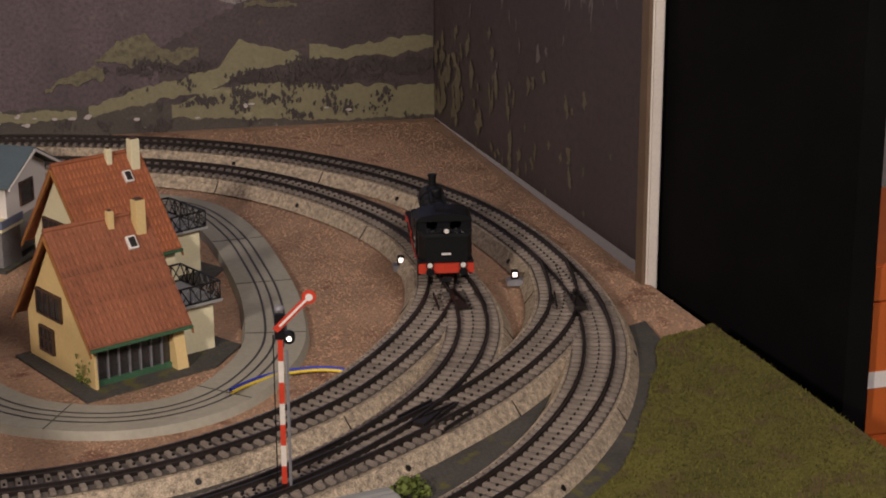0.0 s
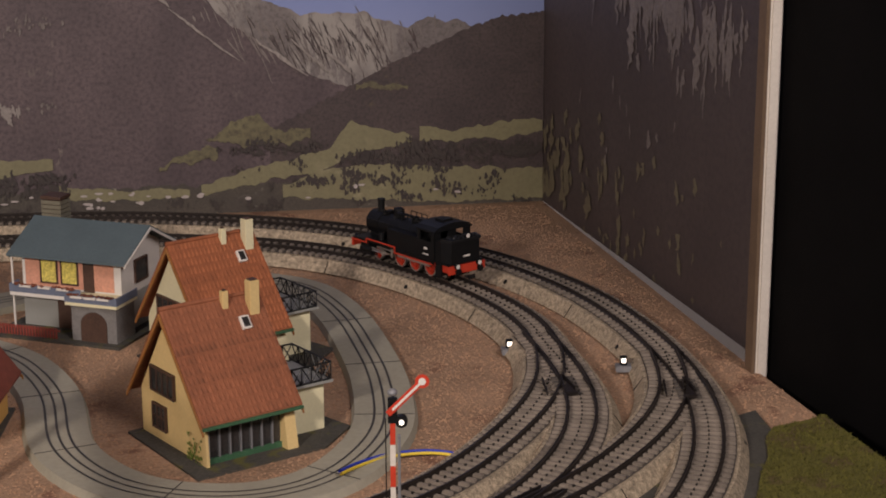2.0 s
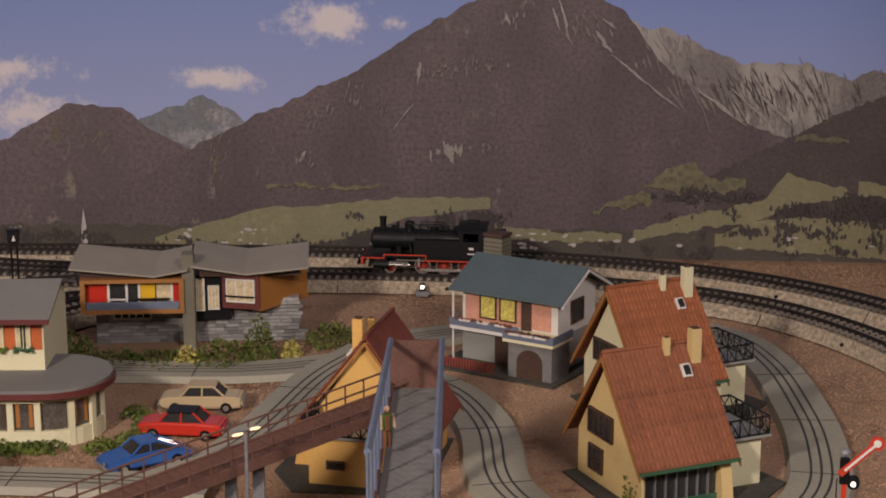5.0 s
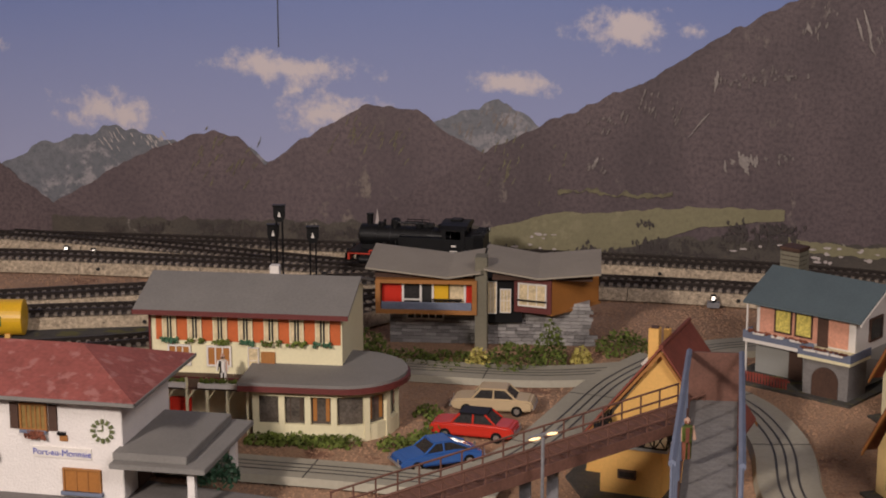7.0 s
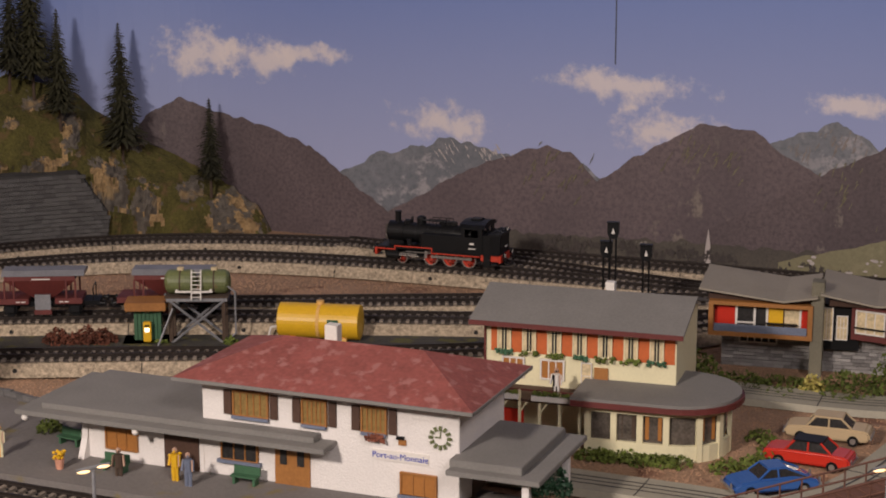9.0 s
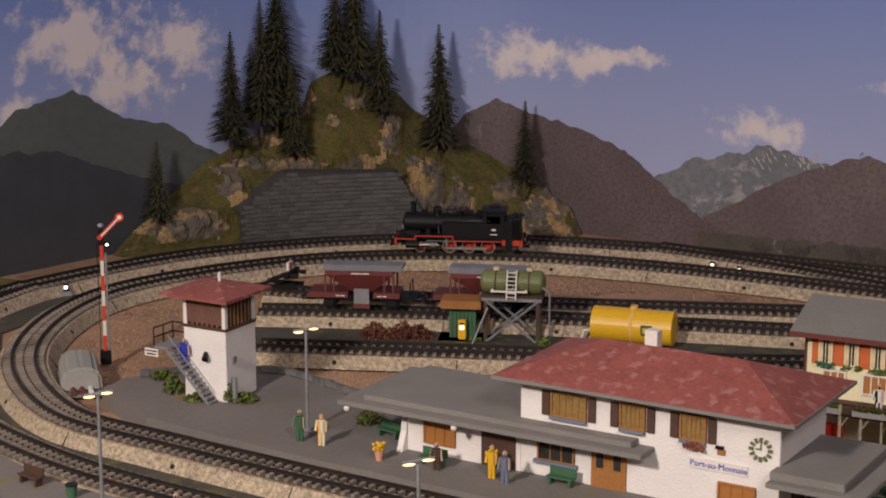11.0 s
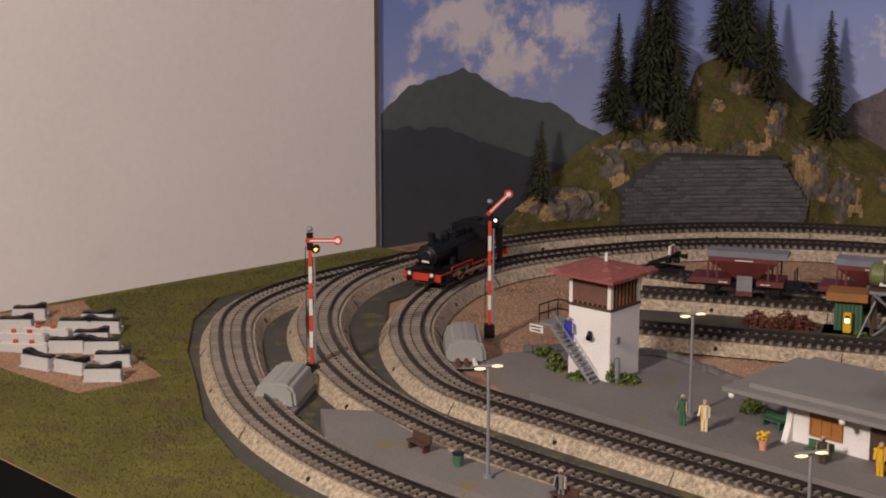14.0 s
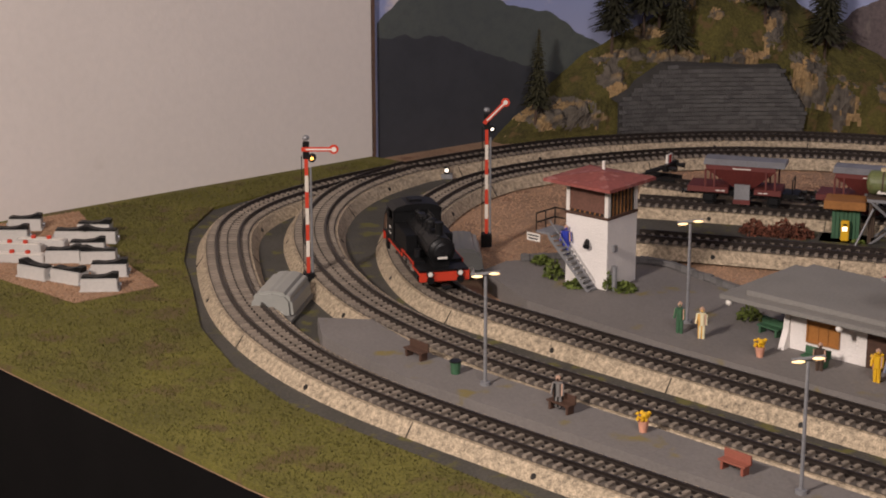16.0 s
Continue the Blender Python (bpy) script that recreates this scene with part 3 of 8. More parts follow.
streaks("wood", grove(0.130, 0.175, 0.002, 0.034, 230, 1) + grove(0.085, 0.13, 0.022, 0.042, 190, 2) + grove(0.002, 0.09, 0.026, 0.040, 300, 3) + grove(0.075, 0.098, -0.004, 0.020, 70, 4)
        + grove(0.035, 0.052, -0.002, 0.014, 40, 5) + grove(0.42, 0.47, 0.008, 0.022, 240, 6) + grove(0.47, 0.55, -0.006, 0.006, 130, 7) + grove(0.19, 0.25, 0.002, 0.012, 60, 8)
        + grove(0.20, 0.28, 0.038, 0.048, 130, 9) + grove(0.0, 0.72, -0.012, -0.003, 320, 10) + grove(0.48, 0.62, 0.006, 0.032, 9, 11) + grove(0.15, 0.29, 0.010, 0.036, 22, 12), tree_m, 0.0034, backdrop, seed=21)
streaks("wood_edge", grove(0.76, 1.05, -0.010, 0.004, 420, 13) + grove(0.42, 0.76, -0.012, -0.006, 120, 14), tree_m, 0.0034, backdrop, seed=22)
streaks("gully", [(0.366, 0.212, 0.358, 0.178, 0.0017), (0.372, 0.205, 0.366, 0.186, 0.0010), (0.335, 0.186, 0.322, 0.166, 0.0028), (0.322, 0.166, 0.264, 0.120, 0.0011), (0.330, 0.196, 0.318, 0.188, 0.0014),
                  (0.484, 0.158, 0.487, 0.140, 0.0016), (0.491, 0.122, 0.508, 0.100, 0.0007), (0.250, 0.138, 0.206, 0.106, 0.0018), (0.196, 0.132, 0.164, 0.103, 0.0016), (0.220, 0.138, 0.185, 0.106, 0.0012),
                  (0.412, 0.200, 0.408, 0.190, 0.0016), (0.585, 0.080, 0.590, 0.070, 0.0013)], gully_m, 0.0030, backdrop, seed=23)
streaks("crag", crags(0.460, 0.084, 0.006, 0.003, 26, -0.25, 31, 0.010, 0.0022), gully_m, 0.0031, backdrop, seed=24)
streaks("crag", crags(0.425, 0.088, 0.009, 0.003, 9, -0.2, 32, 0.006, 0.0012) + crags(0.44, 0.158, 0.012, 0.003, 24, 0.25, 33, 0.006, 0.0013) + crags(0.468, 0.150, 0.008, 0.003, 12, 0.2, 40, 0.006, 0.0013)
        + crags(0.55, 0.128, 0.010, 0.006, 14, 0.3, 34, 0.008, 0.0009) + crags(0.575, 0.112, 0.006, 0.005, 8, 0.3, 30, 0.007, 0.0009) + crags(0.587, 0.074, 0.004, 0.003, 9, 0.2, 35, 0.006, 0.0013) + crags(0.405, 0.198, 0.008, 0.006, 10, 0.1, 36, 0.008, 0.0010)
        + crags(0.345, 0.190, 0.010, 0.008, 16, -0.4, 38, 0.010, 0.0011) + crags(0.52, 0.122, 0.004, 0.005, 7, 0.3, 39, 0.008, 0.0008), crag_m, 0.0031, backdrop, seed=24)
streaks("rocky_face", crags(0.22, 0.142, 0.026, 0.008, 60, -0.5, 41, 0.022, 0.0009) + crags(0.15, 0.138, 0.022, 0.008, 46, -0.3, 42, 0.022, 0.0009) + crags(0.275, 0.172, 0.012, 0.008, 26, -0.5, 43, 0.014, 0.0009), crag_m, 0.0013, backdrop, seed=25)
streaks("rocky_shade", crags(0.21, 0.140, 0.03, 0.010, 60, -0.45, 44, 0.022, 0.0010) + crags(0.15, 0.134, 0.022, 0.008, 34, -0.35, 45, 0.020, 0.0010), wood_m, 0.00125, backdrop, seed=26)
streaks("far_snow", crags(0.995, 0.082, 0.009, 0.004, 20, -0.6, 46, 0.006, 0.0009) + crags(1.035, 0.080, 0.012, 0.004, 16, -0.6, 47, 0.007, 0.0006), house_m, 0.0008, backdrop, seed=27)
streaks("peak_rock", crags(0.672, 0.112, 0.010, 0.006, 30, 0.4, 48, 0.010, 0.0007) + crags(0.705, 0.103, 0.010, 0.005, 18, 0.4, 49, 0.008, 0.0006), crag_m, 0.0008, backdrop, seed=28)
streaks("slope_light", crags(0.78, 0.095, 0.020, 0.010, 34, 0.5, 50, 0.010, 0.0007) + crags(0.93, 0.070, 0.016, 0.010, 26, 0.6, 51, 0.010, 0.0008) + crags(0.66, 0.075, 0.020, 0.012, 26, 0.4, 52, 0.009, 0.0007), scrub_m, 0.0016, backdrop, seed=29)

# village houses and the steeple
for k in range(46):
    uu = rng.choice([rng.uniform(0.30, 0.46), rng.uniform(0.62, 0.70), rng.uniform(0.02, 0.5), rng.uniform(0.30, 0.40)])
    field("village_house", uu, rng.uniform(-0.004, 0.010), rng.uniform(0.0012, 0.0035), rng.uniform(0.0007, 0.0015), 90 + k, house_m)
bm = bmesh.new()
uvl = bm.loops.layers.uv.new("UVMap")
f = bm.faces.new([bm.verts.new((*on_back(u, 0.0032), v)) for u, v in ((0.7865, -0.006), (0.7805, -0.006), (0.7812, 0.010), (0.7835, 0.026), (0.7858, 0.010))])
for lp in f.loops:
    lp[uvl].uv = (lp.vert.co.x, lp.vert.co.z)
part("steeple", bm, house_m, backdrop)
# thin dark upright line on the sky
printed("crease", [0.8735, 0.8745], [0.168, 0.168], [0.6, 0.6], darkhill_m, 0.0006, "")

# the printed rock wall on the side board
rockwall_m = print_mat("rock_wall_print", (0.092, 0.070, 0.066), (0.055, 0.042, 0.042), None, 60, 0.4, 0.6)
bm = bmesh.new()
uvl = bm.loops.layers.uv.new("UVMap")
f = bm.faces.new([bm.verts.new(c) for c in ((0.5115, 1.131, TABLE_Z), (0.5125, 1.614, TABLE_Z), (0.5125, 1.614, 0.7), (0.5115, 1.131, 0.7))])
for lp, c in zip(f.loops, ((1.12, TABLE_Z), (1.614, TABLE_Z), (1.614, 0.7), (1.12, 0.7))):
    lp[uvl].uv = c
side_board = tagged(obj("side_backdrop", bm, rockwall_m), "printed dark rock wall with pale streaks", "", "", "structure")
streaks("pale_rock", crags(1.36, 0.215, 0.045, 0.014, 60, 0.02, 61, 0.055, 0.0065) + crags(1.22, 0.20, 0.03, 0.012, 24, 0.05, 62, 0.045, 0.0045) + crags(1.27, 0.17, 0.025, 0.012, 6, 0.06, 63, 0.045, 0.0040)
        + crags(1.40, 0.11, 0.07, 0.03, 12, 0.02, 64, 0.014, 0.0040), crag_m, 0.00015, side_board, on_side, 65)
streaks("olive_rock", crags(1.56, 0.040, 0.030, 0.022, 34, 0.02, 66, 0.026, 0.0085) + crags(1.46, 0.045, 0.03, 0.018, 10, 0.03, 67, 0.022, 0.0065) + crags(1.36, 0.045, 0.06, 0.03, 20, 0.03, 68, 0.016, 0.0045)
        + crags(1.42, 0.0, 0.05, 0.008, 16, 0.03, 69, 0.014, 0.0050) + crags(1.25, 0.03, 0.05, 0.03, 8, 0.02, 70, 0.014, 0.0042), olive_m, 0.00015, side_board, on_side, 71)

# ---- ground covers ----
GRASS_RIGHT = [(0.50, 0.56), (0.50, 1.030), (0.487, 1.023), (0.463, 1.018), (0.452, 1.004), (0.440, 0.975), (0.427, 0.955), (0.413, 0.928), (0.404, 0.915), (0.386, 0.882), (0.365, 0.852), (0.33, 0.82), (0.27, 0.785), (0.2, 0.757), (0.1, 0.72), (0.1, 0.6105)]
structure("grass_right", prism(GRASS_RIGHT, TABLE_Z, TABLE_Z + 0.004), "grass", "flocked yellow-green grass mat")
structure("grass_left", prism([(-1.21, 0.7965), (-0.928, 0.7515), (-0.672, 0.7075), (-0.3, 0.6603), (-0.3, 0.735), (-0.55, 0.777), (-0.66, 0.792), (-0.73, 0.803), (-0.80, 0.83), (-0.87, 0.872), (-0.93, 0.925), (-0.99, 0.975), (-1.05, 1.04), (-1.083, 1.10), (-1.08, 1.17), (-1.066, 1.24), (-1.05, 1.32), (-1.10, 1.32), (-1.17, 1.03), (-1.20, 0.9)], TABLE_Z, TABLE_Z + 0.004), "grass", "flocked yellow-green grass mat")
structure("soil_left", prism([(-0.3, 0.725), (-0.55, 0.768), (-0.73, 0.795), (-0.87, 0.862), (-0.99, 0.965), (-1.06, 1.04), (-1.09, 1.10), (-1.085, 1.2), (-1.04, 1.30), (-0.97, 1.30), (-0.97, 1.18), (-0.90, 1.09), (-0.82, 1.03), (-0.70, 0.975), (-0.3, 0.93)], TABLE_Z, TABLE_Z + 0.002), "soil", "dark soil with mossy patches between the tracks")
structure("soil_right", prism([(0.466, 1.05), (0.457, 0.985), (0.418, 0.90), (0.355, 0.825), (0.22, 0.762), (-0.31, 0.72), (-0.31, 0.93), (0.10, 0.885), (0.22, 0.92), (0.33, 1.0), (0.44, 1.04)], TABLE_Z, TABLE_Z + 0.0025), "soil", "dark soil between the tracks")

# ---- tracks ----
LOOP = smooth_line([(.103, .905), (.157, .914), (.213, .938), (.264, .974), (.323, 1.047), (.356, 1.10), (.377, 1.165), (.382, 1.22), (.376, 1.275), (.355, 1.34), (.326, 1.40), (.29, 1.447), (.229, 1.49), (.14, 1.524),
                    (.037, 1.545), (-.10, 1.556), (-.25, 1.568), (-.40, 1.58), (-.50, 1.586), (-.58, 1.587), (-.687, 1.576), (-.778, 1.543), (-.866, 1.48), (-.925, 1.39), (-0.958, 1.302), (-0.951, 1.246), (-0.939, 1.200), (-0.912, 1.139), (-0.888, 1.102), (-0.859, 1.070), (-0.824, 1.039), (-0.790, 1.015), (-0.751, 0.992),
                    (-.723, .999), (-.667, .988), (-.578, .976), (-.5, .968), (-.2, .936)], True)
OUTER = smooth_line([(.10, .755), (.18, .775), (.25, .803), (.312, .846), (.369, .91), (.402, .965), (.43, 1.035), (.443, 1.11), (.448, 1.195), (.442, 1.284), (.41, 1.388), (.345, 1.485), (.266, 1.55), (.144, 1.602), (-.033, 1.63),
                     (-.28, 1.648), (-.41, 1.657), (-.585, 1.66), (-.663, 1.654), (-.766, 1.628), (-.835, 1.592), (-.90, 1.54), (-.975, 1.449), (-1.007, 1.363), (-1.027, 1.284), (-1.042, 1.20), (-1.044, 1.12), (-1.02, 1.05), (-.96, .989),
                     (-.914, .947), (-.869, .91), (-.822, .881), (-.765, .855), (-.723, .842), (-.675, .832), (-.612, .825), (-.552, .818), (-.2, .781)], True)
MIDDLE = smooth_line([(-1.027, 1.284), (-1.028, 1.224), (-1.015, 1.172), (-.99, 1.122), (-.95, 1.068), (-.886, 1.011), (-.809, .961), (-.706, .924), (-.636, .912), (-.555, .904), (-.462, .894), (-.1, .855), (.10, .835), (.17, .85), (.235, .885), (.265, .905), (.325, .945), (.366, .986), (.404, 1.032), (.43, 1.08), (.443, 1.14)])
BRANCH = smooth_line([(.376, 1.20), (.374, 1.13), (.367, 1.073), (.356, 1.04), (.336, .995), (.312, .962), (.28, .925), (.235, .89), (.17, .853), (.10, .835)])
CROSS = smooth_line([(-.20, 1.564), (-.30, 1.585), (-.40, 1.615), (-.52, 1.648), (-.60, 1.66)])
SIDING_A = smooth_line([(-.835, 1.362), (-.795, 1.366), (-.70, 1.394), (-.606, 1.421), (-.529, 1.448), (-.442, 1.478), (-.33, 1.515), (-.22, 1.545), (-.10, 1.556)])
SIDING_B = smooth_line([(-.807, 1.300), (-.772, 1.315), (-.664, 1.355), (-.587, 1.378), (-.468, 1.411), (-.407, 1.424), (-.30, 1.455), (-.20, 1.50), (-.08, 1.545)])
SIDING_C = smooth_line([(-.75, 1.207), (-.698, 1.226), (-.591, 1.264), (-.42, 1.32), (-.33, 1.36), (-.26, 1.43), (-.20, 1.495)])


def sleeper_mesh():
    bm = B(-0.0015, 0.0015, -0.0148, 0.0148, -0.0022, 0.0, 0.0003)
    me = bpy.data.meshes.new("sleeper")
    bm.to_mesh(me)
    bm.free()
    me.materials.append(M["sleeper"])
    return me


SLEEPER = sleeper_mesh()
track_jobs = []


def track(q, label, closed=False, dz=0.0, near=(), bed=True):
    t = tagged(new("railway_track"), label, "railway track", "tracks of the layout")
    if bed:
        part("roadbed", sweep(q, [(-0.0235, TABLE_Z + 0.001 + dz), (-0.0175, -0.0022 + dz), (0.0175, -0.0022 + dz), (0.0235, TABLE_Z + 0.001 + dz)], closed=closed), ["ballast"], t, "cream speckled ballast bed")
    part("track_bed", sweep(q, [(-0.0155, -0.0016 + dz), (0.0155, -0.0016 + dz)], closed=closed), "bed", t)
    for side in (-1, 1):
        a = side * 0.00825
        part("rail", sweep(q, [(a - 0.0011, -0.0015 + dz), (a - 0.0011, 0.0004 + dz), (a - 0.0006, 0.0008 + dz), (a - 0.0006, 0.0024 + dz), (a + 0.0006, 0.0024 + dz), (a + 0.0006, 0.0008 + dz), (a + 0.0011, 0.0004 + dz), (a + 0.0011, -0.0015 + dz)], closed=closed), "rail", t)
    track_jobs.append((t, q, dz))
    if bed:
        n = int(arclen(q)[-1] / 0.18)
        for k in range(n):
            for s, nm in ((k * 0.18 + 0.06, "screw_hole"), (k * 0.18 + 0.15, "track_joint")):
                x, y, a = along(q, s)
                for side in (-1, 1):
                    bm = C((0, 0, -0.0002), (0, 0, 0.0003), 0.0017, seg=12) if nm == "screw_hole" else B(-0.0003, 0.0003, -0.0052, 0.0052, -0.0002, 0.0003)
                    part(nm, bm, "stud", t, m=pose(x, y, dz, 0, 0, math.degrees(a)) @ pose(0, side * 0.0207, -0.0067, -side * 54, 0, 0))
    return t


def lay_sleepers(t, q, dz):
    total = arclen(q)[-1]
    n = int(total / 0.0068)
    places = [along(q, (i + 0.5) * total / n) for i in range(n)]
    order = sorted(range(n), key=lambda i: places[i][1] + 0.25 * abs(places[i][0] + 0.3))
    own = set(order[:300])
    rest, studs = bmesh.new(), bmesh.new()
    for i, (x, y, a) in enumerate(places):
        mm = pose(x, y, dz, 0, 0, math.degrees(a))
        if i in own:
            ob = new("sleeper", SLEEPER)
            ob.parent = t
            ob.matrix_local = mm
        else:
            box(rest, -0.0015, 0.0015, -0.0148, 0.0148, -0.0022, 0.0, 0.0, mm)
        box(studs, -0.0006, 0.0006, -0.0005, 0.0005, 0.0, 0.0011, 0.0, mm)
    part("contact_studs", studs, "stud", t)
    if len(rest.verts):
        tagged(part("far_sleeper_row", rest, "sleeper", t), kind="stuff")
    else:
        rest.free()


track(OUTER, "outer three-rail loop track on a cream ballast bed", True)
track(LOOP, "inner three-rail loop track on a cream ballast bed", True, 0.0004)
track(MIDDLE, "middle platform track joined to the outer loop by turnouts", dz=0.0008)
track(BRANCH, "short turnout branch track with dark rails", dz=0.0012)
track(CROSS, "crossover track between the two back lines", dz=0.0012)
track(SIDING_A, "yard siding track ending at a buffer stop", dz=0.0003)
track(SIDING_B, "yard siding track on light ballast", dz=0.0006)
track(SIDING_C, "yard siding track behind the station", dz=0.0009)


def turnout_frog(x, y, turn):
    """Dark crossing nose with its two check rails and the wing rails of a turnout."""
    t = thing("turnout_frog", pose(x, y, 0.0016, 0, 0, turn), "dark steel turnout crossing with check rails between the rails", "railway turnout", "turnout crossings")
    part("nose", prism([(-0.004, 0.0), (0.016, 0.0035), (0.016, -0.0035)], 0.0, 0.0022), "rail", t)
    for k in range(5):
        part("bridge_sleeper", B(-0.0185 + k * 0.0072, -0.0150 + k * 0.0072, -0.0068, 0.0068, -0.0012, 0.0002), "bed", t, "dark plastic bridge")
    for sy in (-1, 1):
        part("wing_rail", B(-0.018, 0.006, -0.0005, 0.0005, 0.0, 0.0022), "rail", t, m=pose(0, sy * 0.0028, 0, 0, 0, sy * 7))
        part("check_rail", B(-0.014, 0.014, -0.0005, 0.0005, 0.0, 0.0020), "rail", t, m=pose(0, sy * 0.0135, 0, 0, 0, sy * 3))
    return t


for spot in ((0.361, 1.089, -98), (0.429, 1.066, -105), (0.294, 0.922, -142)):
    turnout_frog(*spot)


# ---- the tank locomotive ----
def locomotive():
    t = thing("steam_locomotive", pose(0, 0, 0), "black tank steam locomotive with red frame and spoked wheels", "locomotive")
    # frame and running board
    fr = bmesh.new()
    box(fr, -0.0565, 0.0545, -0.006, 0.006, 0.006, 0.0145, 0.0006)
    part("frame", fr, "black", t)
    part("rear_frame", B(-0.0575, -0.0405, -0.0155, 0.0155, 0.0090, 0.0148, 0.0004), "red", t, "red rear frame")
    part("running_board", B(-0.0585, 0.0575, -0.0175, 0.0175, 0.0150, 0.0163, 0.0003), "black", t)
    for sy in (-1, 1):
        y0, y1 = sy * 0.0176 - 0.0004, sy * 0.0176 + 0.0004
        bm = B(0.040, 0.0575, y0, y1, 0.0139, 0.0149)
        box(bm, 0.0392, 0.0402, y0, y1, 0.0139, 0.0180)
        box(bm, 0.0047, 0.0392, y0, y1, 0.0170, 0.0180)
        box(bm, 0.0042, 0.0050, y0, y1, 0.0126, 0.0180)
        box(bm, -0.0405, 0.0042, y0, y1, 0.0126, 0.0136)
        part("valance", bm, "red", t, "stepped red edge strip")
        part("raised_board", B(0.005, 0.0392, sy * 0.009, sy * 0.0175, 0.0163, 0.0180, 0.0002), "black", t)
        part("tank_skirt", B(-0.0405, 0.0042, sy * 0.0150, sy * 0.0172, 0.0126, 0.0170, 0.0002), "black", t)
    for x, nm in ((0.0582, "front_buffer_beam"), (-0.0590, "rear_buffer_beam")):
        bb = part(nm, B(x - 0.001, x + 0.001, -0.0175, 0.0175, 0.0085, 0.0148, 0.0003), "red", t, "red buffer beam")
        d = 1 if x > 0 else -1
        for sy in (-1, 1):
            bm = C((x, sy * 0.0105, 0.0105), (x + d * 0.0035, sy * 0.0105, 0.0105), 0.0011, seg=10)
            cyl(bm, (x + d * 0.0035, sy * 0.0105, 0.0105), (x + d * 0.0042, sy * 0.0105, 0.0105), 0.0026, seg=14)
            part("buffer", bm, "black", bb)
            bm = C((x + d * 0.0008, sy * 0.0105, 0.0145), (x + d * 0.003, sy * 0.0105, 0.0145), 0.0021, 0.0024, seg=14)
            part("headlamp", bm, "black", bb)
            part("lamp_lens", C((x + d * 0.003, sy * 0.0105, 0.0145), (x + d * 0.0033, sy * 0.0105, 0.0145), 0.0017, seg=12), "white", bb)
        bm = B(x, x + d * 0.006, -0.0022, 0.0022, 0.0048, 0.0062, 0.0003)
        box(bm, x + d * 0.005, x + d * 0.0068, -0.003, 0.003, 0.0045, 0.0075, 0.0003)
        part("coupling", bm, "satin", bb)
    # boiler with smokebox, bands, chimney and domes
    bm = C((-0.029, 0, 0.0275), (0.036, 0, 0.0275), 0.0088, seg=28)
    boiler = part("boiler", bm, "black", t, smooth=False)
    for x in (-0.012, 0.000, 0.012, 0.024):
        part("boiler_band", C((x - 0.0004, 0, 0.0275), (x + 0.0004, 0, 0.0275), 0.00905, seg=28), "satin", boiler)
    bm = C((0.036, 0, 0.0275), (0.0505, 0, 0.0275), 0.0094, seg=28)
    cyl(bm, (0.0505, 0, 0.0275), (0.0520, 0, 0.0275), 0.0086, 0.0064, seg=28)
    sb = part("smokebox", bm, "black", t)
    bm = C((0.0518, 0, 0.0275), (0.0528, 0, 0.0275), 0.0062, 0.004, seg=24)
    cyl(bm, (0.0525, 0, 0.0275), (0.0540, 0, 0.0275), 0.0008, seg=8)
    part("smokebox_door", bm, "satin", sb)
    part("number_plate", B(0.0530, 0.0534, -0.0034, 0.0034, 0.0225, 0.0240), "white", sb, "small plate with a plain bar")
    part("saddle", B(0.036, 0.050, -0.006, 0.006, 0.0155, 0.0215, 0.0006), "black", t)
    bm = C((0.043, 0, 0.0355), (0.043, 0, 0.0455), 0.0027, seg=16)
    cyl(bm, (0.043, 0, 0.0350), (0.043, 0, 0.0375), 0.0044, 0.0027, seg=16)
    cyl(bm, (0.043, 0, 0.0447), (0.043, 0, 0.0460), 0.0032, seg=16)
    part("chimney", bm, "black", t)
    for x, r, h in ((0.0205, 0.0042, 0.0425), (-0.0005, 0.0036, 0.0395), (-0.019, 0.0030, 0.0395)):
        bm = C((x, 0, 0.033), (x, 0, h - 0.0015), r, seg=16)
        ball(bm, (x, 0, h - 0.0015), r, 2, (1, 1, 0.55))
        part("dome", bm, "black", t, smooth=False)
    bm = C((-0.004, 0.0035, 0.0398), (0.018, 0.0035, 0.0398), 0.0009, seg=8)
    box(bm, -0.013, -0.004, -0.003, 0.003, 0.036, 0.0395, 0.0006)
    part("feed_pipe", bm, "satin", t)
    bm = bmesh.new()
    for sy in (-0.0045, 0.0045):
        cyl(bm, (-0.008, sy, 0.0412), (0.0115, sy, 0.0412), 0.0004, seg=5)
        for x in (-0.008, -0.0015, 0.005, 0.0115):
            cyl(bm, (x, sy, 0.0350), (x, sy, 0.0412), 0.0004, seg=5)
    part("top_rail", bm, "black", t)
    part("sandbox", B(0.030, 0.036, -0.004, 0.004, 0.0345, 0.0385, 0.0008), "black", t)
    bm = C((0.031, -0.004, 0.034), (0.031, -0.004, 0.0405), 0.0011, seg=8)
    cyl(bm, (0.034, 0.004, 0.034), (0.034, 0.004, 0.0400), 0.0009, seg=8)
    part("whistle", bm, "satin", t)
    for sy in (-1, 1):
        part("handrail", C((-0.008, sy * 0.0094, 0.031), (0.050, sy * 0.0094, 0.031), 0.0003, seg=6), "satin", t)
        tank = part("side_tank", B(-0.029, 0.0150, sy * 0.0085, sy * 0.0168, 0.0163, 0.0300, 0.0005), "black", t)
        part("air_pump", C((0.028, sy * 0.0115, 0.0163), (0.028, sy * 0.0115, 0.0235), 0.0024, seg=12), "satin", t)
        part("sand_pipe", C((0.0205, sy * 0.0042, 0.037), (0.018, sy * 0.0105, 0.0163), 0.0005, seg=6), "satin", t)
    # cab
    cab = bmesh.new()
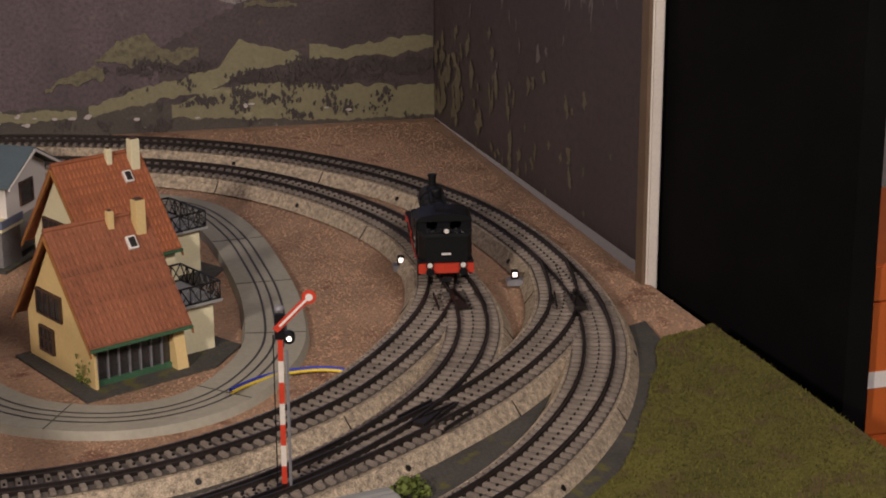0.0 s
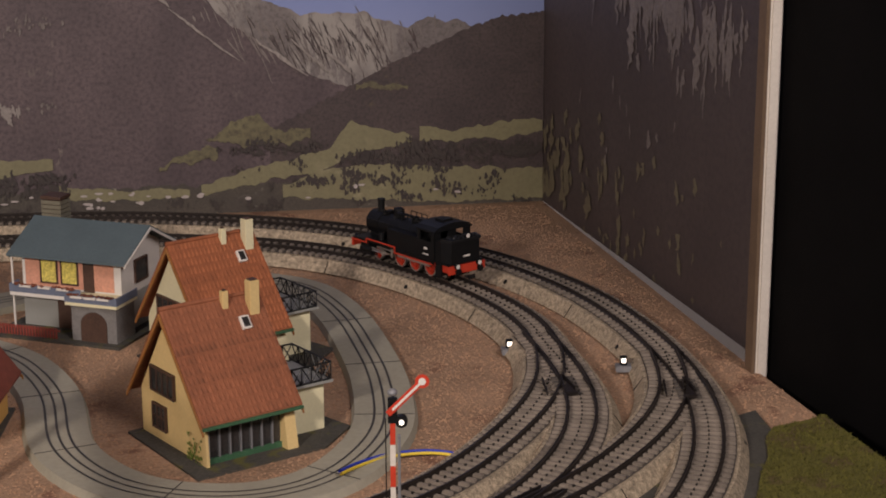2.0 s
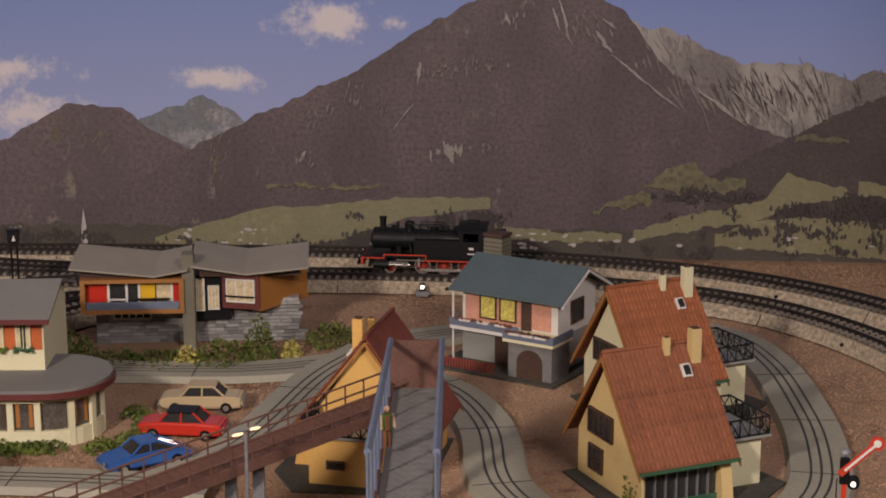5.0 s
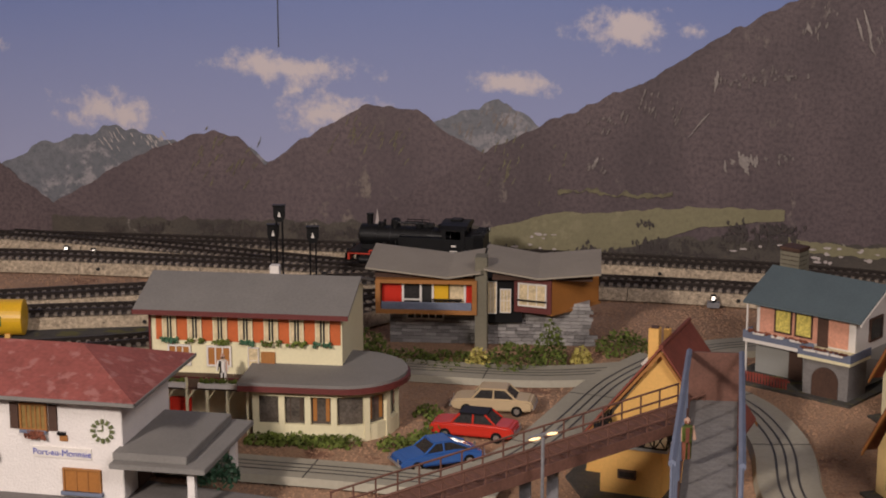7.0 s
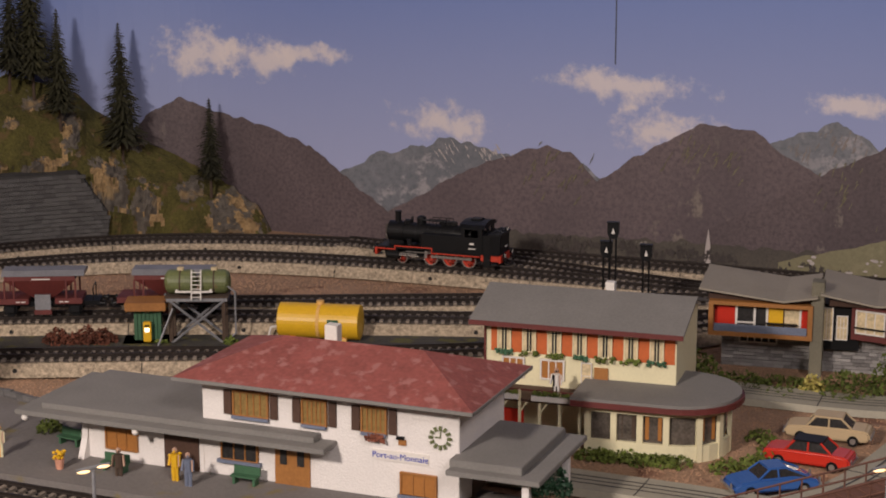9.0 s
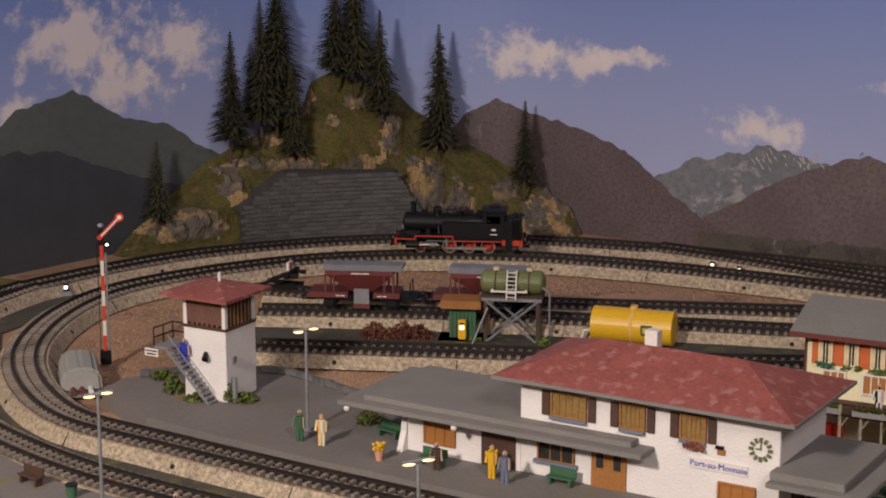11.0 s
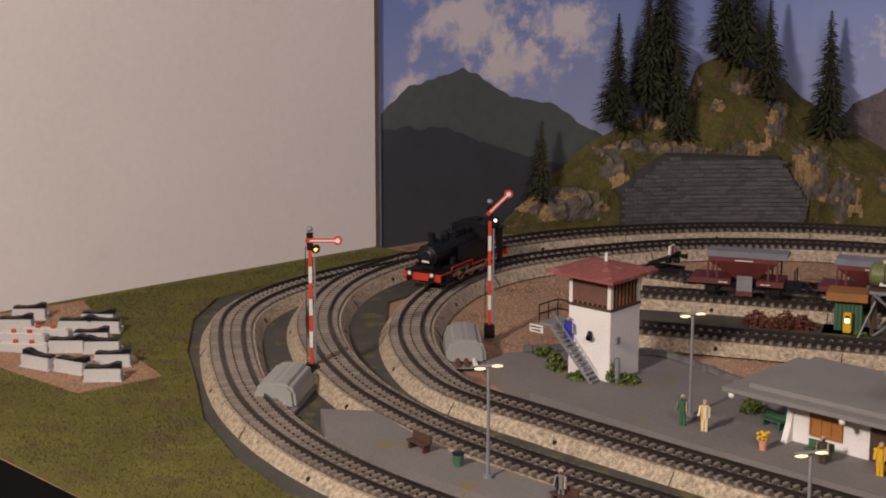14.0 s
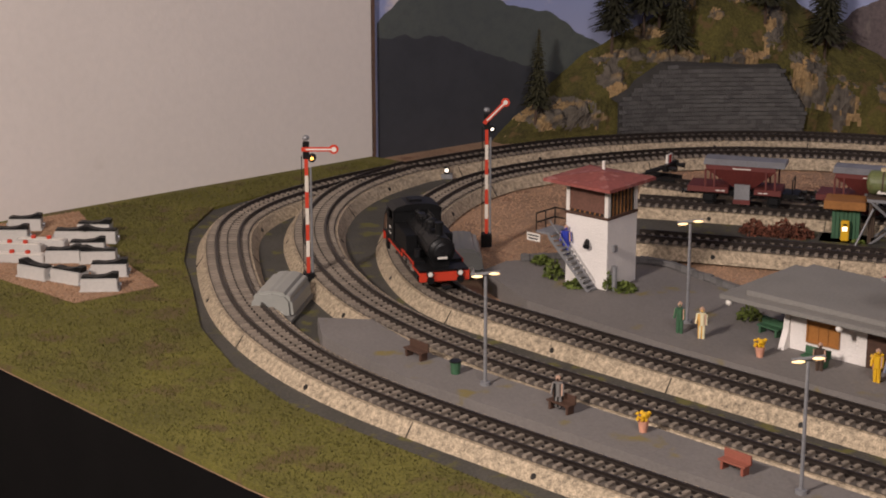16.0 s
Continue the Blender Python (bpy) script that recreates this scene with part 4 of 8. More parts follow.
    for sy in (-1, 1):
        box(cab, -0.0487, -0.029, sy * 0.0172 - 0.0006, sy * 0.0172 + 0.0006, 0.0163, 0.0300)
        box(cab, -0.0487, -0.0452, sy * 0.0172 - 0.0006, sy * 0.0172 + 0.0006, 0.0300, 0.0388)
        box(cab, -0.0325, -0.029, sy * 0.0172 - 0.0006, sy * 0.0172 + 0.0006, 0.0300, 0.0388)
        box(cab, -0.0452, -0.0325, sy * 0.0172 - 0.0006, sy * 0.0172 + 0.0006, 0.0370, 0.0388)
    box(cab, -0.0298, -0.029, -0.0172, 0.0172, 0.0163, 0.0388)
    box(cab, -0.0487, -0.0479, -0.0172, 0.0172, 0.0163, 0.0305)
    box(cab, -0.0487, -0.0479, -0.0172, -0.011, 0.0305, 0.0388)
    box(cab, -0.0487, -0.0479, 0.011, 0.0172, 0.0305, 0.0388)
    box(cab, -0.0487, -0.0479, -0.004, 0.004, 0.0305, 0.0388)
    cabo = part("cab", cab, "black", t, m=pose(0.0060, 0, 0))
    roof = extrude_x([(-0.0182, 0.0386), (-0.0150, 0.0412), (-0.008, 0.0428), (0, 0.0433), (0.008, 0.0428), (0.0150, 0.0412), (0.0182, 0.0386), (0.0182, 0.0380), (-0.0182, 0.0380)], -0.0505, -0.0275)
    part("cab_roof", roof, "black", cabo)
    part("roof_vent", B(-0.044, -0.034, -0.005, 0.005, 0.0430, 0.0446, 0.0005), "black", cabo)
    part("backhead", B(-0.034, -0.030, -0.008, 0.008, 0.0163, 0.034, 0.001), "satin", cabo, "dark boiler backhead with brass fittings")
    part("gauge", C((-0.0345, 0.003, 0.032), (-0.0341, 0.003, 0.032), 0.0012, seg=10), "yellow", cabo)
    for sy in (-1, 1):
        part("cab_plate", B(-0.0412, -0.0372, sy * 0.0180 - 0.0001, sy * 0.0180 + 0.0001, 0.0235, 0.0252), "white", cabo, "small white sign")
        part("cab_number", B(-0.0425, -0.0360, sy * 0.0180 - 0.0001, sy * 0.0180 + 0.0001, 0.0195, 0.0204), "white", cabo, "pale lettering bar")
        part("cab_step", B(-0.050, -0.044, sy * 0.0165 - 0.001, sy * 0.0165 + 0.001, 0.0045, 0.0150), "black", t)
    # bunker with coal
    bk = prism([(-0.0580, -0.0135), (-0.0580, 0.0135), (-0.0500, 0.0168), (-0.0427, 0.0168), (-0.0427, -0.0168), (-0.0500, -0.0168)], 0.0163, 0.0325)
    part("bunker", bk, "black", t)
    part("bunker_rim", prism([(-0.0592, -0.0140), (-0.0592, 0.0140), (-0.0505, 0.0172), (-0.0487, 0.0172), (-0.0487, -0.0172), (-0.0505, -0.0172)], 0.0320, 0.0342), "satin", t)
    bm = bmesh.new()
    r = random.Random(3)
    for _ in range(60):
        ball(bm, (-0.0535 + r.uniform(-0.004, 0.004), r.uniform(-0.012, 0.012), 0.0340 + r.random() * 0.0012), 0.0013, 1, (1, 1, 0.8), 0.3, r)
    part("coal", bm, "satin", t, "heap of black coal")
    part("rear_plate", B(-0.0597, -0.0594, -0.0030, 0.0030, 0.0205, 0.0218), "white", t, "small plate with a plain bar")
    bm = C((-0.0590, -0.004 + 0.004, 0.0365), (-0.0608, 0, 0.0365), 0.0019, 0.0022, seg=12)
    top = part("rear_headlamp", bm, "black", t)
    part("lamp_lens", C((-0.0608, 0, 0.0365), (-0.0611, 0, 0.0365), 0.0016, seg=12), "white", top)
    # cylinders and rods
    for sy in (-1, 1):
        bm = C((0.0365, sy * 0.0135, 0.0085), (0.0490, sy * 0.0135, 0.0085), 0.0036, seg=16)
        box(bm, 0.0375, 0.048, sy * 0.0135 - 0.003, sy * 0.0135 + 0.003, 0.0095, 0.0150, 0.0004)
        part("cylinder", bm, "black", t)
        part("slide_bar", B(0.020, 0.0365, sy * 0.0145 - 0.0005, sy * 0.0145 + 0.0005, 0.0098, 0.0107), "chrome", t)
        part("piston_rod", C((0.018, sy * 0.0145, 0.0085), (0.0365, sy * 0.0145, 0.0085), 0.0006, seg=8), "chrome", t)
        part("crosshead", B(0.021, 0.025, sy * 0.0145 - 0.0008, sy * 0.0145 + 0.0008, 0.0070, 0.0102, 0.0003), "chrome", t)
        part("valve_gear", B(0.006, 0.030, sy * 0.0146 - 0.0004, sy * 0.0146 + 0.0004, 0.0120, 0.0128), "chrome", t)
        part("expansion_link", B(0.010, 0.0118, sy * 0.0150 - 0.0004, sy * 0.0150 + 0.0004, 0.0075, 0.0145), "chrome", t)
    return t


def wheel(name, loco, x, sy, r, spokes):
    """A red spoked wheel whose own centre is its axle."""
    w = new(name)
    w.parent = loco
    w.matrix_local = pose(x, sy * 0.0078, r)
    tyre = bmesh.new()
    n = 28
    for k in range(n):
        a, b = 2 * math.pi * k / n, 2 * math.pi * (k + 1) / n
        v = []
        for ang in (a, b):
            for rad, yy in ((r, -0.0012), (r, 0.0012), (r * 0.87, 0.0012), (r * 0.87, -0.0012)):
                v.append(tyre.verts.new((math.cos(ang) * rad, yy, math.sin(ang) * rad)))
        for i in range(4):
            tyre.faces.new((v[i], v[(i + 1) % 4], v[4 + (i + 1) % 4], v[4 + i]))
    bmesh.ops.remove_doubles(tyre, verts=tyre.verts, dist=1e-6)
    bmesh.ops.recalc_face_normals(tyre, faces=tyre.faces)
    part("tyre", tyre, "chrome", w)
    sp = C((0, -0.0009, 0), (0, 0.0009, 0), r * 0.25, seg=12)
    for k in range(spokes):
        a = 2 * math.pi * k / spokes
        box(sp, 0, r * 0.85, -0.0005, 0.0005, -r * 0.045, r * 0.045, 0, Matrix.Rotation(a, 4, "Y"))
    if spokes > 9:
        box(sp, -r * 0.72, r * 0.72, -0.0006, 0.0006, -r * 0.80, -r * 0.50, 0.0)
    part("spokes", sp, "red", w)
    return w


loco = locomotive()
drivers = [wheel("driving_wheel", loco, x, sy, 0.0067, 12) for x in (0.0085, -0.0095, -0.0275) for sy in (-1, 1)]
pilots = [wheel("leading_wheel", loco, 0.0360, sy, 0.0050, 9) for sy in (-1, 1)]
loco.scale = (0.968, 0.968, 0.968)
rods = []
for sy in (-1, 1):
    bm = B(-0.0180, 0.0180, -0.0005, 0.0005, -0.0011, 0.0011, 0.0002)
    for x in (-0.018, 0, 0.018):
        cyl(bm, (x, -0.0006, 0), (x, 0.0006, 0), 0.0015, seg=10)
    rod = part("coupling_rod", bm, "chrome", loco)
    rod.matrix_local = pose(-0.0095, sy * 0.0112, 0.0067 + 0.003)
    rods.append((rod, sy))

RUN = [(0.0, 0.4055), (0.5, 0.4560), (1.0, 0.5070), (1.5, 0.560), (2.0, 0.613), (2.5, 0.6695), (3.0, 0.727), (3.5, 0.7865), (4.0, 0.8475), (6.5, 1.1615), (7.0, 1.225), (7.5, 1.290), (8.0, 1.358),
       (8.5, 1.426), (9.0, 1.4955), (11.5, 1.837), (12.0, 1.9035), (12.5, 1.9685), (13.0, 2.034), (13.5, 2.099), (14.0, 2.163), (14.5, 2.2255), (15.0, 2.288), (15.5, 2.351), (16.0, 2.4155)]


def run_at(t):
    return float(np.interp(t, [a for a, _ in RUN], [b for _, b in RUN]))


def loco_pose(t):
    """The three coupled axles stand on the rails; both ends swing out on the curve."""
    s = run_at(t)
    x0, y0, _ = along(LOOP, s - 0.0275)
    x1, y1, _ = along(LOOP, s + 0.0010)
    a = math.atan2(y1 - y0, x1 - x0)
    return pose((x0 + x1) / 2 + 0.01325 * math.cos(a), (y0 + y1) / 2 + 0.01325 * math.sin(a), 0.0028, 0, 0, math.degrees(a))


def motions():
    steps = [k * 0.25 for k in range(65)]
    walk(loco, [(t, loco_pose(t)) for t in steps])
    fine = [k / 15 for k in range(241)]
    for w in drivers + pilots:
        x, y, z = w.location
        walk(w, [(t, pose(x, y, z) @ Matrix.Rotation((run_at(t) - run_at(0)) / z * 0.999, 4, "Y")) for t in fine])
    for rod, sy in rods:
        rows = []
        for t in fine:
            a = (run_at(t) - run_at(0)) / 0.0067 * 0.999 + (0 if sy > 0 else math.pi / 2)
            rows.append((t, pose(-0.0095 + 0.003 * math.sin(a), sy * 0.0112, 0.0067 + 0.003 * math.cos(a))))
        walk(rod, rows)


# ---- ground details: platforms, roads ----
structure("platform_island", prism([(-.805, .912), (-.778, .886), (-.69, .858), (-.56, .842), (-.3, .812), (0, .778), (0, .812), (-.3, .85), (-.46, .868), (-.60, .886), (-.70, .899), (-.775, .930)], TABLE_Z, 0.001), "platform", "grey asphalt island platform between two tracks")
structure("platform_station", prism([(-.785, 1.062), (-.72, 1.022), (-.6, 1.0), (-.3, .968), (-.2, .957), (-.2, 1.03), (-.50, 1.10), (-.60, 1.122), (-.69, 1.15), (-.75, 1.135), (-.785, 1.09)], TABLE_Z, 0.0012), "platform", "grey asphalt station platform")
structure("yard_ground", prism([(-.80, 1.285), (-.60, 1.35), (-.42, 1.40), (-.36, 1.41), (-.37, 1.36), (-.45, 1.325), (-.62, 1.27), (-.78, 1.22)], TABLE_Z, TABLE_Z + 0.003), "soil", "dark oily ground of the fuel yard")


def road(pts, label, closed=False, w=0.0178, lift=0.0):
    q = smooth_line(pts, closed, step=0.006, rounds=40)
    t = tagged(new("road"), label, "", "", "structure")
    z = TABLE_Z + lift
    part("road_slab", sweep(q, [(-w - 0.002, z), (-w, z + 0.0045), (w, z + 0.0045), (w + 0.002, z)], closed=closed), "road", t)
    for a in (-0.0060, 0.0, 0.0060):
        part("slot", sweep(q, [(a - 0.0007, z + 0.0047), (a + 0.0007, z + 0.0047)], closed=closed), "slot", t)
    n = int(arclen(q)[-1] / 0.09)
    for k in range(1, n):
        x, y, a = along(q, k * arclen(q)[-1] / n)
        part("joint", B(-0.0003, 0.0003, -w, w, z + 0.0046, z + 0.0048), "slot", t, m=pose(x, y, 0, 0, 0, math.degrees(a)))
    return q


road([(.257, 1.385), (.269, 1.296), (.264, 1.17), (.247, 1.07), (.20, 1.0), (.151, .985), (.09, 1.015), (.06, 1.087), (.065, 1.18), (.045, 1.265), (-.02, 1.335), (.013, 1.392), (.12, 1.425), (.21, 1.42)], "grey slotted roadway looping round the houses", True)
road([(-.36, 1.345), (-.25, 1.326), (-.184, 1.315), (-.085, 1.308), (-.02, 1.335)], "grey slotted roadway past the bungalow", lift=0.0005)
road([(-.012, 1.36), (-.046, 1.30), (-.063, 1.235), (-.075, 1.19), (-.10, 1.12), (-.15, 1.08)], "grey slotted roadway running forward", lift=0.0010)
road([(-.33, 1.115), (-.25, 1.105), (-.19, 1.10), (-.10, 1.085)], "grey roadway before the hotel", w=0.016, lift=0.0015)


# ---- building parts ----
def gable_solid(L, D, eave, ridge, mid=None):
    mid = D / 2 if mid is None else mid
    return extrude_x([(0, 0), (D, 0), (D, eave), (mid, ridge), (0, eave)], 0, L)


def window(parent, m, w, h, nx=2, ny=1, frame_mat="white", pane="glass", label=""):
    """A framed window in a wall; m puts its lower middle on the wall, local x along it, -y outward."""
    win = obj("window", B(-w / 2, w / 2, -0.0004, 0.0006, 0, h), pane, parent, label, m=m)
    fr = bmesh.new()
    e = min(0.0011, w * 0.09)
    box(fr, -w / 2 - e, w / 2 + e, -0.0012, 0.0006, -e, 0.0)
    box(fr, -w / 2 - e, w / 2 + e, -0.0012, 0.0006, h, h + e)
    box(fr, -w / 2 - e, -w / 2, -0.0012, 0.0006, 0, h)
    box(fr, w / 2, w / 2 + e, -0.0012, 0.0006, 0, h)
    for k in range(1, nx):
        box(fr, -w / 2 + w * k / nx - e * 0.35, -w / 2 + w * k / nx + e * 0.35, -0.0009, 0.0, 0, h)
    for k in range(1, ny):
        box(fr, -w / 2, w / 2, -0.0009, 0.0, h * k / ny - e * 0.35, h * k / ny + e * 0.35)
    obj("window_frame", fr, frame_mat, win)
    return win


def on_front(x, z, y=0.0):
    return pose(x, y, z)


def on_left(y, z, x=0.0):
    return pose(x, y, z, 0, 0, -90)


def on_right(y, z, x):
    return pose(x, y, z, 0, 0, 90)


def roof_slab(L0, L1, a, b, th=0.0016):
    """A roof plane from its eave a = (y, z) to its ridge b, between x = L0 and L1."""
    (y0, z0), (y1, z1) = a, b
    return extrude_x([(y0, z0), (y1, z1), (y1, z1 + th), (y0, z0 + th)], L0, L1)


def tile_rows(parent, L0, L1, a, b, rows, cols, mat):
    """Roof tiles in columns, each a rounded ridge on the slope, with a small step at every course."""
    (y0, z0), (y1, z1) = a, b
    for k in range(cols):
        bm = bmesh.new()
        x = L0 + (L1 - L0) * (k + 0.5) / cols
        w = (L1 - L0) / cols * 0.42
        for r in range(rows):
            f0, f1 = r / rows, (r + 1) / rows
            dz = 0.0017
            p0, p1 = Vector((x, y0 + (y1 - y0) * f0, z0 + (z1 - z0) * f0 + dz + 0.0005)), Vector((x, y0 + (y1 - y0) * f1, z0 + (z1 - z0) * f1 + dz))
            v = [bm.verts.new(c) for c in ((x - w, p0.y, p0.z - 0.0005), (x, p0.y, p0.z), (x + w, p0.y, p0.z - 0.0005), (x + w, p1.y, p1.z - 0.0006), (x, p1.y, p1.z - 0.0001), (x - w, p1.y, p1.z - 0.0006))]
            bm.faces.new((v[0], v[1], v[4], v[5])), bm.faces.new((v[1], v[2], v[3], v[4]))
        obj("tile_column", bm, mat, parent)


def lattice_rail(parent, p, q, h, mat="satin"):
    """A black railing with crossed bars between two points."""
    p, q = Vector(p), Vector(q)
    bm = bmesh.new()
    for z in (0.0004, h):
        cyl(bm, p + Vector((0, 0, z)), q + Vector((0, 0, z)), 0.0006, seg=5)
    n = max(2, int((q - p).length / 0.006))
    for k in range(n):
        a, b = p.lerp(q, k / n), p.lerp(q, (k + 1) / n)
        cyl(bm, a, b + Vector((0, 0, h)), 0.0004, seg=4)
        cyl(bm, a + Vector((0, 0, h)), b, 0.0004, seg=4)
        cyl(bm, a, a + Vector((0, 0, h)), 0.0005, seg=4)
    return obj("railing", bm, mat, parent, "black lattice railing")


def bushes(name, spots, label, mat="leaf", seed=1, category="bush"):
    """A low plant of many small leaves."""
    r = random.Random(seed)
    bm = bmesh.new()
    for x, y, z, rad, h, n in spots:
        for _ in range(n):
            a, d = r.uniform(0, 6.283), rad * math.sqrt(r.random())
            hh = h * (1 - (d / rad) ** 2 * 0.7) * r.uniform(0.2, 1.0)
            c = Vector((x + math.cos(a) * d, y + math.sin(a) * d, z + hh))
            s = r.uniform(0.0009, 0.0019)
            u, v = Vector((r.uniform(-1, 1), r.uniform(-1, 1), r.uniform(-1, 1))).normalized() * s, Vector((r.uniform(-1, 1), r.uniform(-1, 1), r.uniform(-0.2, 1))).normalized() * s
            vs = [bm.verts.new(c - u), bm.verts.new(c + v), bm.verts.new(c + u), bm.verts.new(c - v)]
            bm.faces.new(vs)
    return tagged(obj(name, bm, mat), label, category)


# ---- the gabled houses ----
def gabled_house(m, wall, label, roofmat):
    t = thing("house", m, label, "house", "gabled houses")
    L, D = 0.0563, 0.0735
    body = part("wall", extrude_x([(0.002, 0), (D - 0.002, 0), (D - 0.002, 0.028), (D / 2, 0.079), (0.002, 0.030)], 0.001, L), wall, t)
    part("plinth", prism([(-0.012, -0.016), (L + 0.014, -0.016), (L + 0.044, 0.004), (L + 0.036, 0.056), (L + 0.012, D + 0.004), (-0.008, D)], -0.001, 0.0014), "soil", t, "dark ground plate")
    front = part("roof", roof_slab(-0.004, L + 0.004, (-0.008, 0.0255), (D / 2, 0.0815)), roofmat, t, "orange pantiled roof")
    tile_rows(front, -0.004, L + 0.004, (-0.008, 0.0255), (D / 2, 0.0815), 12, 22, roofmat)
    back = part("roof", roof_slab(-0.004, L + 0.004, (D + 0.006, 0.024), (D / 2, 0.0815)), roofmat, t, "orange pantiled roof")
    part("gutter", B(-0.004, L + 0.004, -0.0095, -0.0075, 0.0245, 0.0262), "green", t, "dark green gutter")
    ridge_bm = C((-0.004, D / 2, 0.0828), (L + 0.004, D / 2, 0.0828), 0.0014, seg=8)
    part("ridge", ridge_bm, roofmat, t)
    for sx in (-0.0045, L + 0.0035):
        bm = extrude_x([(-0.009, 0.0235), (D / 2, 0.0803), (D + 0.007, 0.0225), (D + 0.007, 0.0205), (D / 2, 0.0775), (-0.009, 0.0215)], sx, sx + 0.001)
        part("bargeboard", bm, "wood", t)
    # glazed porch under the eave
    for k in range(7):
        part("porch_pane", B(0.004 + k * 0.0068, 0.0104 + k * 0.0068, 0.0004, 0.0016, 0.004, 0.0225), "glass", t)
        part("porch_post", B(0.0033 + k * 0.0068, 0.0041 + k * 0.0068, -0.0012, 0.0006, 0.001, 0.0245), "mast", t)
    part("porch_sill", B(0.002, 0.053, -0.0014, 0.0012, 0.0005, 0.0045), "green", t, "green sill under the panes")
    bm = extrude_x([(0.002, 0.0), (-0.008, 0.0), (-0.0035, 0.024), (0.002, 0.026)], L - 0.006, L + 0.001)
    part("buttress", bm, wall, t)
    bm = extrude_x([(0.002, 0.0), (-0.005, 0.0), (-0.0035, 0.024), (0.002, 0.026)], 0.0, 0.0018)
    part("buttress", bm, wall, t)
    window(t, on_left(0.044, 0.031, 0.0005), 0.026, 0.013, 4, 1, "darkwood", "glass")
    window(t, on_left(0.049, 0.009, 0.0005), 0.014, 0.013, 3, 2, "darkwood", "glass")
    for x, y, w, top in ((0.0495, 0.031, 0.0062, 0.0918), (0.034, 0.034, 0.0038, 0.0875)):
        ch = part("chimney", B(x, x + w, y - w / 2, y + w / 2, 0.068, top, 0.0003), wall, t)
        part("chimney_pot", B(x + 0.001, x + w - 0.001, y - w / 2 + 0.001, y + w / 2 - 0.001, top, top + 0.0008), "darkwood", ch)
    # skylight
    sl = Matrix.Translation((0.044, 0.0255, 0.0690)) @ Matrix.Rotation(math.atan2(0.056, 0.045), 4, "X")
    sk = part("skylight", B(-0.003, 0.003, -0.004, 0.004, 0.0, 0.0022, 0.0003), "white", t, m=sl)
    part("skylight_pane", B(-0.002, 0.002, -0.003, 0.003, 0.0022, 0.0024), "glass", sk)
    # annex with balcony
    ax = part("annex", B(L, L + 0.030, 0.010, 0.046, 0, 0.030, 0.0004), "ochre" if wall == "ochre" else "cream", t, "plain rendered annex")
    window(t, on_right(0.026, 0.012, L + 0.0305), 0.009, 0.0035, 1, 1, "darkwood", "glass")
    part("balcony_floor", B(L, L + 0.034, 0.006, 0.050, 0.030, 0.0315), "grey", t)
    lattice_rail(t, (L + 0.033, 0.007, 0.0315), (L + 0.033, 0.049, 0.0315), 0.0105)
    lattice_rail(t, (L, 0.007, 0.0315), (L + 0.033, 0.007, 0.0315), 0.0105)
    lattice_rail(t, (L, 0.049, 0.0315), (L + 0.033, 0.049, 0.0315), 0.0105)
    # climbing plant on the corner
    r = random.Random(9)
    bm = bmesh.new()
    for _ in range(60):
        y, z = r.uniform(0.0, 0.016), 0.001 + r.random() ** 1.6 * 0.016
        ball(bm, (-0.0006, y, z), 0.0008, 1, (0.5, 1, 1), 0.3, r)
    part("climbing_plant", bm, "leaf", t, "small green creeper")
    return t


gabled_house(pose(0.1371, 1.0485, TABLE_Z, 0, 0, 22), "yellowwall", "yellow-walled house with a steep brown-orange roof beside the roadway", "rooftile_dark")
gabled_house(pose(0.158, 1.192, TABLE_Z, 0, 0, 24), "cream", "cream-walled house with a steep orange roof behind its twin", "rooftile")
gabled_house(pose(-0.0327, 1.1836, TABLE_Z, 0, 0, 255), "ochre", "ochre-walled house with a dark red roof behind the footbridge", "darktile")


